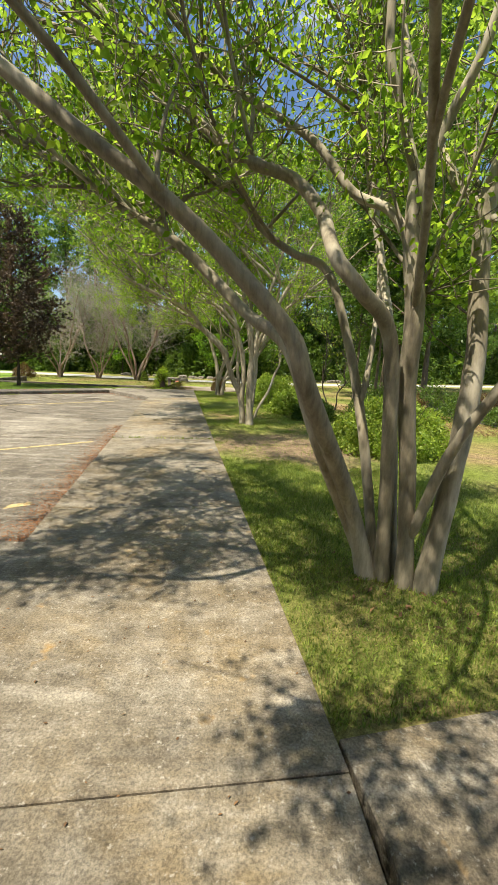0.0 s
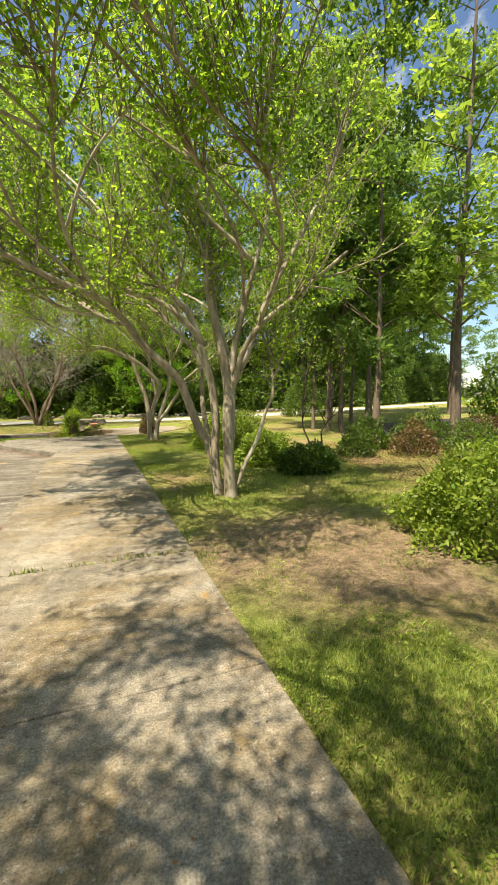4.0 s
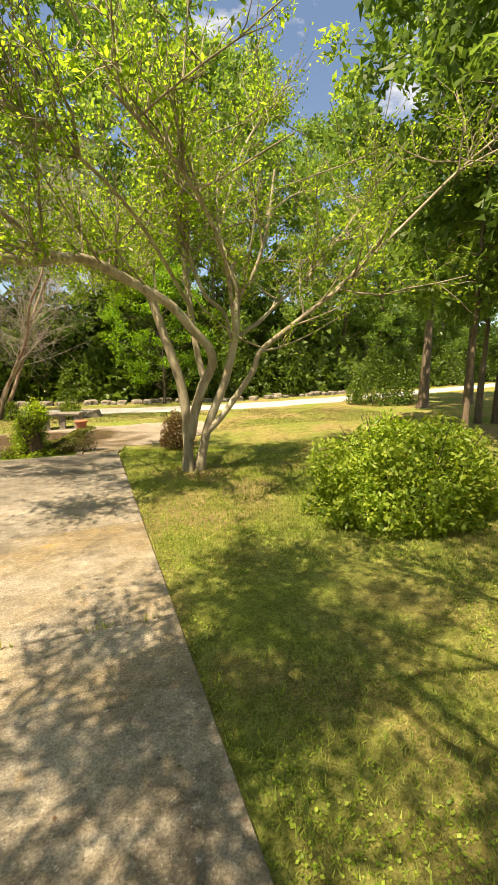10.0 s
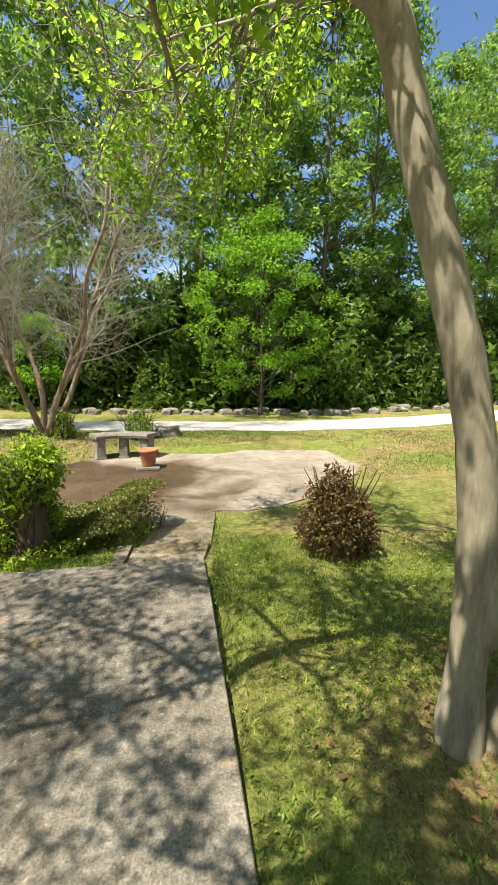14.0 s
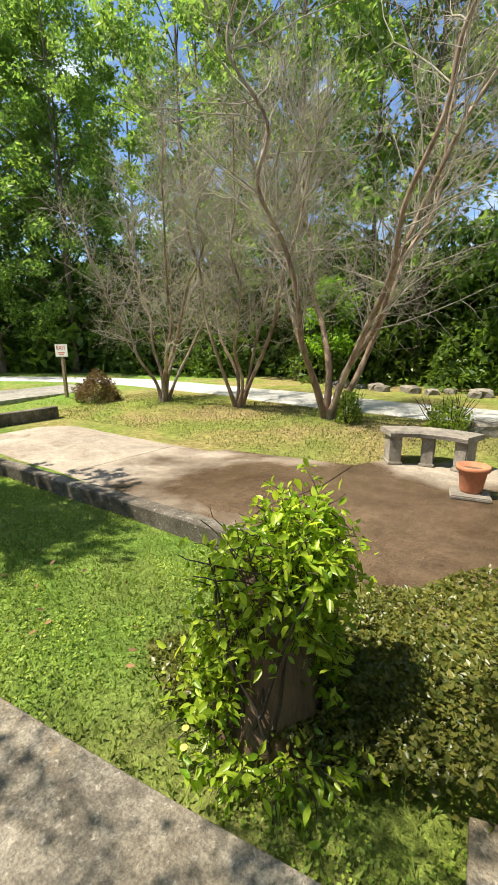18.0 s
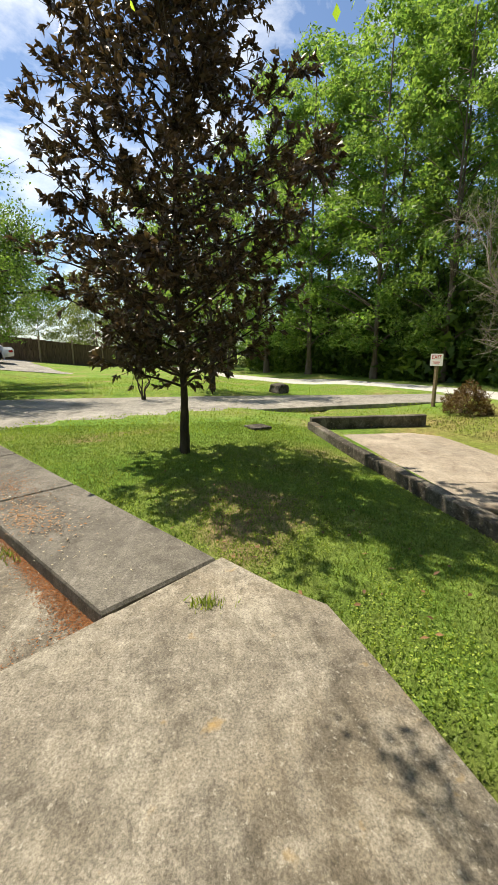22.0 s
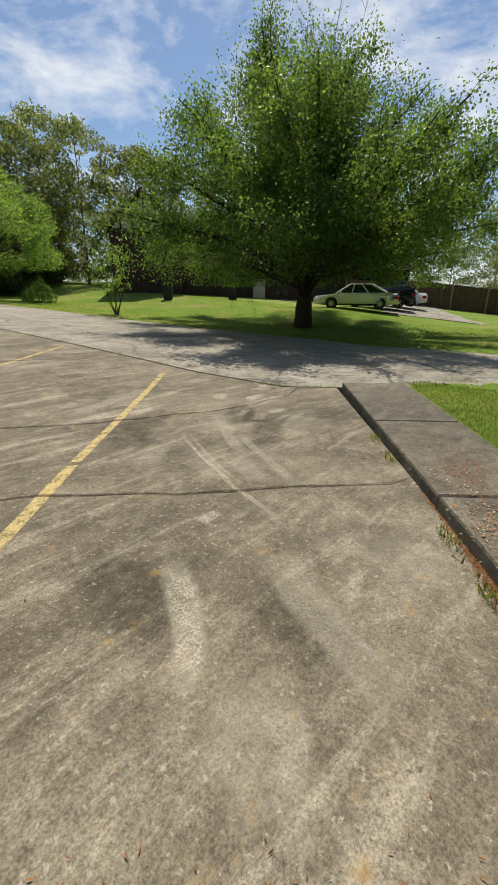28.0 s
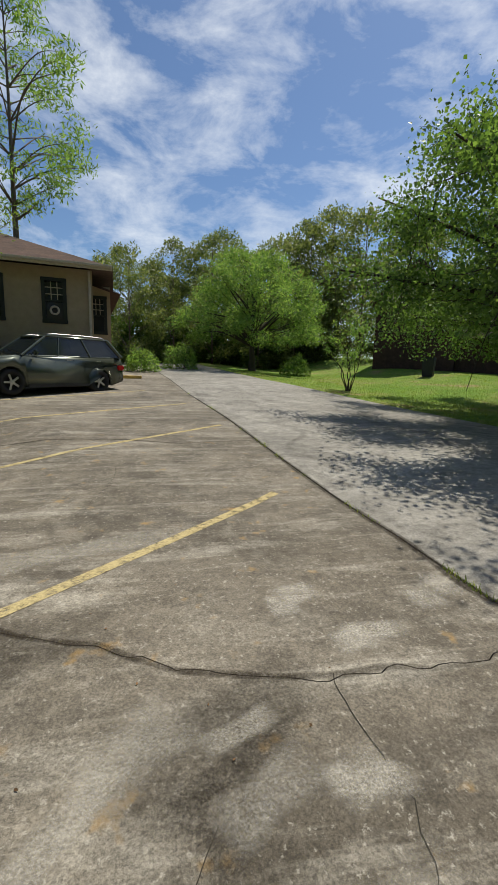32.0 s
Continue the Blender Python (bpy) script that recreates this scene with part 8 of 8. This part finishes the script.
def fence():
    base = thing("fence", (0, 0, 0), "dark board fence behind the parked cars", "fence")
    a, b = Vector((-36.72, -0.75)), Vector((-51.76, 19.74))
    n = 46
    for i in range(n):
        p = a + (b - a) * i / n
        q = part("board", boxed(p.x, p.y, lawn_z(p.x, p.y) + 0.9, 0.62, 0.05, 1.9, math.degrees(math.atan2(b.y - a.y, b.x - a.x))), ROTTEN, base)
    for i in range(0, n, 5):
        p = a + (b - a) * (i - 0.5) / n
        part("post", boxed(p.x + 0.1, p.y, lawn_z(p.x, p.y) + 1.05, 0.12, 0.12, 2.2), POST, base)


fence()


def far_house():
    base = thing("far_house", (0, 0, 0), "pale house with a grey roof across the road", "house")
    base.matrix_world = pose(37.4, 53.2, -0.6, 0, 0, -38)
    part("wall", boxed(0, 2.5, 1.2, 7.5, 5, 2.6), SIDING, base)
    bm = bmesh.new()
    v = [bm.verts.new(p) for p in ((-4.3, -0.5, 2.35), (4.3, -0.5, 2.35), (4.3, 5.5, 2.35), (-4.3, 5.5, 2.35), (-4.3, 2.5, 4.2), (4.3, 2.5, 4.2))]
    for f in ((v[0], v[1], v[5], v[4]), (v[2], v[3], v[4], v[5]), (v[1], v[2], v[5]), (v[3], v[0], v[4]), (v[3], v[2], v[1], v[0])):
        bm.faces.new(f)
    part("roof", bm, ROOF_GREY, base, "grey shingle roof")
    part("gable", prism([(0.6, 2.2), (4.4, 2.2), (2.5, 3.7)], 0, 0.2), WHITE, base).matrix_local = pose(0, -0.6, 0, 90, 0, 0)
    for x in (-2.4, 0.0, 2.5):
        w = part("window", boxed(x, -0.03, 1.4, 1.0, 0.06, 1.2), PANE, base)
        part("frame", boxed(x, -0.05, 2.04, 1.2, 0.08, 0.1), WHITE, w)
        part("frame", boxed(x, -0.05, 0.76, 1.2, 0.08, 0.1), WHITE, w)
    for x in (4.6, 6.2, 7.8):
        part("carport_post", boxed(x, -0.2, 1.1, 0.14, 0.14, 2.3), WHITE, base)
    part("carport_roof", boxed(6.2, 1.5, 2.35, 4.0, 4.4, 0.2), WHITE, base)


far_house()
b = thing("blue_bin", (25.2, 46.2, lawn_z(25.2, 46.2)), "blue wheeled bin at the roadside", "bin")
part("body", lathe([(0.34, 0.0), (0.42, 0.95), (0.40, 1.0)], 4), BLUE, b)
part("lid", boxed(0, 0, 1.03, 0.62, 0.62, 0.07, 45, 0.02), BLUE, b)
for k in range(6):
    shrub("far_hedge", (26.5 + k * 1.1, 37.8 - k * 1.0, -0.1), "clipped bright green hedge before the far house", 1.1, 0.9, 1.0, IVY_LEAF, 0.12, 900, 90 + k, "hedge", "hedge before the far house")
crown_tree("pine", (-1.94, -8.08, 0.9), "tall pine with open branches behind the house", 17.0, 4.2, 7.5, PINE_BARK, FOREST_LEAF, 0.26, 8000, 0.22, 95, clumps=60, aspect=0.25, droop=0.0)
for k, (x, y, s) in enumerate(((-4.99, -8.37, 1.5), (-7.32, -9.85, 1.3), (-9.64, -13.69, 1.6), (-4.34, -10.79, 2.0), (-17.29, -13.09, 1.4))):
    shrub("yard_shrub", (x, y, lawn_z(x, y) - 0.05), "leafy shrub at the edge of the back drive", 0.9 * s, 0.9 * s, 1.2 * s, FOREST_LEAF, 0.14, 1800, 100 + k)
# low yellow kerb at the end of the lot
part("parking_kerb", boxed(-6.04, -4.42, lot_z(-6.04, -4.42) + 0.06, 3.0, 0.18, 0.14, 8, 0.02), YELLOW)
tagged(bpy.data.objects["parking_kerb"], "low yellow painted kerb at the end of the lot", "kerb", kind="structure")


# ---- grass, litter and weeds ----
def blades(name, spots, height, mat, label, width=0.006):
    """Short grass blades, three or four to a tuft."""
    p = np.array(spots)
    n = len(p)
    a = np.random.rand(n) * 6.283
    h = height * (0.45 + 0.8 * np.random.rand(n, 1))
    side = np.stack([np.cos(a), np.sin(a), np.zeros(n)], 1) * width * (0.7 + 0.6 * np.random.rand(n, 1))
    lean = np.random.randn(n, 3) * 0.45
    lean[:, 2] = 1
    lean /= np.linalg.norm(lean, axis=1)[:, None]
    V = np.stack([p - side, p + side, p + lean * h], 1).reshape(-1, 3)
    F = np.arange(n * 3).reshape(-1, 3)
    return tagged(hold(name, raw(name, V, F), mat), label, "grass", kind="stuff")


def on_lawn(x, y):
    if inside((x, y), LOT_POLY) or inside((x, y), LANE_POLY) or inside((x, y), PATIO_POLY):
        return False
    if edge_l(y) < x < edge_r(y) + 0.015 and y < 18.95:
        return False
    if 0.4 < x < 3.85 and y < 1.48 + 0.19 * (x - 0.45):
        return False
    along_kerb, off_kerb = (x - KERB_A[0]) * ku.x + (y - KERB_A[1]) * ku.y, (x - KERB_A[0]) * kn.x + (y - KERB_A[1]) * kn.y
    if -0.3 < along_kerb < 7.2 and -0.5 < off_kerb < 0.93:
        return False
    if inside((x, y), END_POLY) or inside((x, y), RAISED_POLY):
        return False
    return True


END_POLY = [(-2.0, 15.3), WALK_R[1], (-2.27, 19.2), (-2.27, 20.5), (-2.86, 20.5), (-3.0, 19.1), (-3.97, 18.94), (-4.35, 18.88), (-4.85, 18.80), (-5.45, 18.68), (-6.3, 18.0), (-5.7, 17.2), (-4.9, 16.6), (-3.5, 15.1)]
ra, rb = Vector(KERB_A), Vector(KERB_B)
RAISED_POLY = [tuple(ra), tuple(rb), tuple(rb + kn * 1.14), tuple(ra + kn * 0.93)]


def sow(x0, x1, y0, y1, count, bare=0.47):
    out = []
    pts = np.random.rand(count, 2) * [x1 - x0, y1 - y0] + [x0, y0]
    for x, y in pts:
        k = 0.5 + 0.5 * noise.noise((x * 0.55, y * 0.55, 7.0)) + 0.25 * noise.noise((x * 2.3, y * 2.3, 3.0))
        worn = math.hypot((x - 0.9) / 1.9, (y - 7.4) / 1.5) + 0.5 * noise.noise((x * 1.2, y * 1.2, 2.0))
        rooty = math.hypot((x + 0.35) / 0.55, (y - 8.5) / 1.0) + 0.7 * noise.noise((x * 2.6, y * 2.6, 4.0))
        if rooty < 0.9 and np.random.rand() < 0.72:
            continue
        if k < bare - 0.25 * np.random.rand() or (worn < 0.95 and np.random.rand() > 0.10 + 0.5 * max(0.0, noise.noise((x * 2.5, y * 2.5, 8.0)))) or not on_lawn(x, y):
            continue
        out.append((x, y, lawn_z(x, y) + 0.012 * noise.noise((x * 0.9, y * 0.9, 0)) - 0.002))
    return out


np.random.seed(12)
near = sow(-2.4, 3.2, 1.3, 20.0, 270000, 0.5) + sow(-0.2, 2.6, 1.3, 6.0, 75000, 0.2)
blades("lawn_grass", near, 0.04, GRASS, "patchy yellow-green lawn grass in tree shade", 0.0045)
west = sow(-12.2, -3.0, 12.6, 20.8, 150000, 0.2)
blades("lawn_grass", west, 0.034, GRASS_FAR, "bright green mown lawn grass")
far = sow(-28, -11, -14, 25, 60000, 0.1)
blades("lawn_grass", far, 0.05, GRASS_LIT, "green lawn grass beyond the lane, its sunlit brightness put into the colour", 0.016)
blades("lawn_grass", sow(-13, 6, 22.5, 27.0, 45000, 0.5), 0.04, GRASS_DRY, "thin patchy grass on the strip before the gravel road", 0.009)


def clover(spots, label):
    """Low broad-leaved lawn weeds in clumps."""
    V, F = leaves(np.array(spots), 0.015, 0.75, -0.25, 0.5, 1.6)
    return tagged(hold("lawn_clover", raw("lawn_clover", V, F), CLOVER_LEAF), label, "lawn weed", kind="stuff")


np.random.seed(13)
pts = [(x, y, z + 0.004 + 0.022 * np.random.rand()) for x, y, z in sow(-2.4, 2.4, 1.3, 20.0, 190000, 0.42) if noise.noise((x * 1.7, y * 1.7, 11.0)) + 0.5 * noise.noise((x * 6, y * 6, 4.0)) > 0.12]
clover(pts, "patches of low bright green clover in the lawn")
pts = [(x, y, z + 0.004 + 0.02 * np.random.rand()) for x, y, z in sow(-9.0, -3.0, 15.0, 20.6, 90000, 0.1) if noise.noise((x * 1.5, y * 1.5, 21.0)) + 0.5 * noise.noise((x * 5, y * 5, 4.0)) > 0.1]
clover(pts, "patches of low bright green clover beside the patio")


def litter(name, centres, size, mat, label, flat=0.25, aspect=0.45, category="leaf litter"):
    V, F = leaves(np.array(centres), size, aspect, 0.0, flat, 2.0)
    return tagged(hold(name, raw(name, V, F), mat), label, category, kind="stuff")


np.random.seed(15)
# rust-coloured needles in the gutters
g = []
for _ in range(7500):
    u = np.random.rand()
    y = 3.2 + 6.0 * u ** 1.2
    x = edge_l(y) - abs(np.random.randn()) * 0.17
    g.append((x, y, lot_z(x, y) + 0.008))
for _ in range(4200):
    s = abs(np.random.randn()) * 1.1
    q = ra + ku * s - kn * abs(np.random.randn()) * 0.085 * max(0.15, 1 - s / 3)
    g.append((q.x, q.y, lot_z(q.x, q.y) + 0.008))
for _ in range(1500):
    s = np.random.rand()
    q = Vector(WALK_L1).lerp(ra, s) + Vector((-0.7, -0.7)) * abs(np.random.randn()) * 0.16
    g.append((q.x, q.y, lot_z(q.x, q.y) + 0.008))
for _ in range(900):
    q = ra + ku * (2.9 + 0.35 * np.random.randn()) + kn * (0.38 + 0.15 * np.random.randn())
    g.append((q.x, q.y, 0.006))
litter("needle_litter", g, 0.022, NEEDLES, "rust-coloured dry needles along the kerb and gutter", 0.15, 0.25)
g = []
for _ in range(9500):
    x, y = np.random.uniform(3.0, 6.9), np.random.uniform(9.3, 15.0)
    g.append((x, y, lawn_z(x, y) + 0.02))
for _ in range(260):
    x, y = 1.1 + np.random.randn() * 0.5, 11.6 + np.random.randn() * 0.5
    g.append((x, y, lawn_z(x, y) + 0.02))
for cx, cy, k in ((-1.05, 17.4, 160), (0.1, 9.5, 90), (1.1, 2.6, 50)):
    for _ in range(k):
        a, q = np.random.rand() * 6.283, 0.15 + abs(np.random.randn()) * 0.3
        x, y = cx + q * math.cos(a), cy + q * math.sin(a)
        if on_lawn(x, y):
            g.append((x, y, lawn_z(x, y) + 0.02))
for _ in range(160):
    x, y = np.random.uniform(-9, -4.5), np.random.uniform(17.5, 19.8)
    if on_lawn(x, y):
        g.append((x, y, lawn_z(x, y) + 0.03))
litter("dry_leaf_litter", g, 0.042, DRY_LEAF, "dry brown leaves lying on the beds and lawn", 0.2, 0.5)
g = []
for _ in range(330):
    s = 2.0 + np.random.rand() * 2.6
    q = ra + ku * s + kn * (0.3 + 0.5 * np.random.rand())
    g.append((q.x, q.y, 0.01 - 0.004 * s))
for _ in range(420):
    y = np.random.uniform(1.0, 17.5)
    x = np.random.uniform(edge_l(min(y, 14.8)), edge_r(y))
    g.append((x, y, 0.006))
for _ in range(160):
    x, y = np.random.uniform(-9.3, -4.0), np.random.uniform(9.5, 15.0)
    if inside((x, y), LOT_POLY):
        g.append((x, y, lot_z(x, y) + 0.006))
litter("scattered_bits", g, 0.018, DRY_LEAF, "small dry leaf bits scattered on the concrete", 0.1, 0.5)
# fallen needles and pale flecks on the raised walk
for name, count, spread, size, mat, label in (("needle_litter", 520, (0.30, 0.12), 0.026, RUST_FLECK, "rust-coloured dry needles drifted on the raised walk"),
                                              ("petal_flecks", 300, (0.70, 0.20), 0.019, PALE_FLECK, "small pale petals scattered on the raised walk")):
    g = []
    for _ in range(count):
        u, v = np.random.randn() * spread[0], np.clip(np.random.randn() * spread[1], -0.38, 0.38)
        x, y = -7.15 + ku.x * u + kn.x * v, 16.42 + ku.y * u + kn.y * v
        g.append((x, y, 0.016 - 0.004 * math.dist((x, y), KERB_A)))
    litter(name, g, size, mat, label, 0.12, 0.4)
# weeds in the joints
g = []
for a, b, k in (((edge_l(7.43), 7.43), (edge_r(7.67), 7.67), 110), ((edge_l(13.44), 13.44), (edge_r(13.68), 13.68), 30)):
    for _ in range(k):
        u = np.random.rand()
        g.append((a[0] + (b[0] - a[0]) * u, a[1] + (b[1] - a[1]) * u + np.random.randn() * 0.01, 0.0))
for _ in range(260):
    s = (1.5, 2.1, 3.6, 4.2)[np.random.randint(4)] + np.random.randn() * 0.10
    q = ra + ku * s - kn * (0.03 + 0.10 * np.random.rand())
    if s > 0.4:
        g.append((q.x, q.y, lot_z(q.x, q.y)))
for _ in range(750):
    i = np.random.randint(0, 5)
    u = np.random.rand()
    x, y = JOINT[i][0] * (1 - u) + JOINT[i + 1][0] * u, JOINT[i][1] * (1 - u) + JOINT[i + 1][1] * u
    if noise.noise((y * 1.3, 5, 0)) > 0.05:
        g.append((x + np.random.randn() * 0.02, y, lot_z(x, y)))
for _ in range(420):
    y = np.random.uniform(19.6, 20.9)
    x = -2.33 + 0.07 * np.random.randn()
    if noise.noise((x * 6, y * 6, 2)) > -0.15:
        g.append((x, y, lawn_z(x, y)))
for _ in range(90):
    g.append((-5.58 + np.random.randn() * 0.03, 17.96 + np.random.randn() * 0.06, 0.0))
blades("joint_weeds", g, 0.06, GRASS, "green weeds growing in the concrete joints", 0.006)
# dandelions by the stump
for x, y in ((-4.02, 19.10), (-3.97, 19.04)):
    d = thing("dandelion", (x, y, lawn_z(x, y)), "small yellow dandelion flower in the grass", "flower")
    V, F = tubes([np.array([(0, 0, 0, 0.002), (0.004, 0, 0.05, 0.002), (0.0, 0.004, 0.10, 0.002)])], 5)
    hold("stalk", raw("stalk", V, F), IVY_LEAF, d)
    part("bloom", lathe([(0.003, 0.098), (0.012, 0.103), (0.014, 0.108), (0.003, 0.111)], 10), YELLOW, d, "yellow bloom")
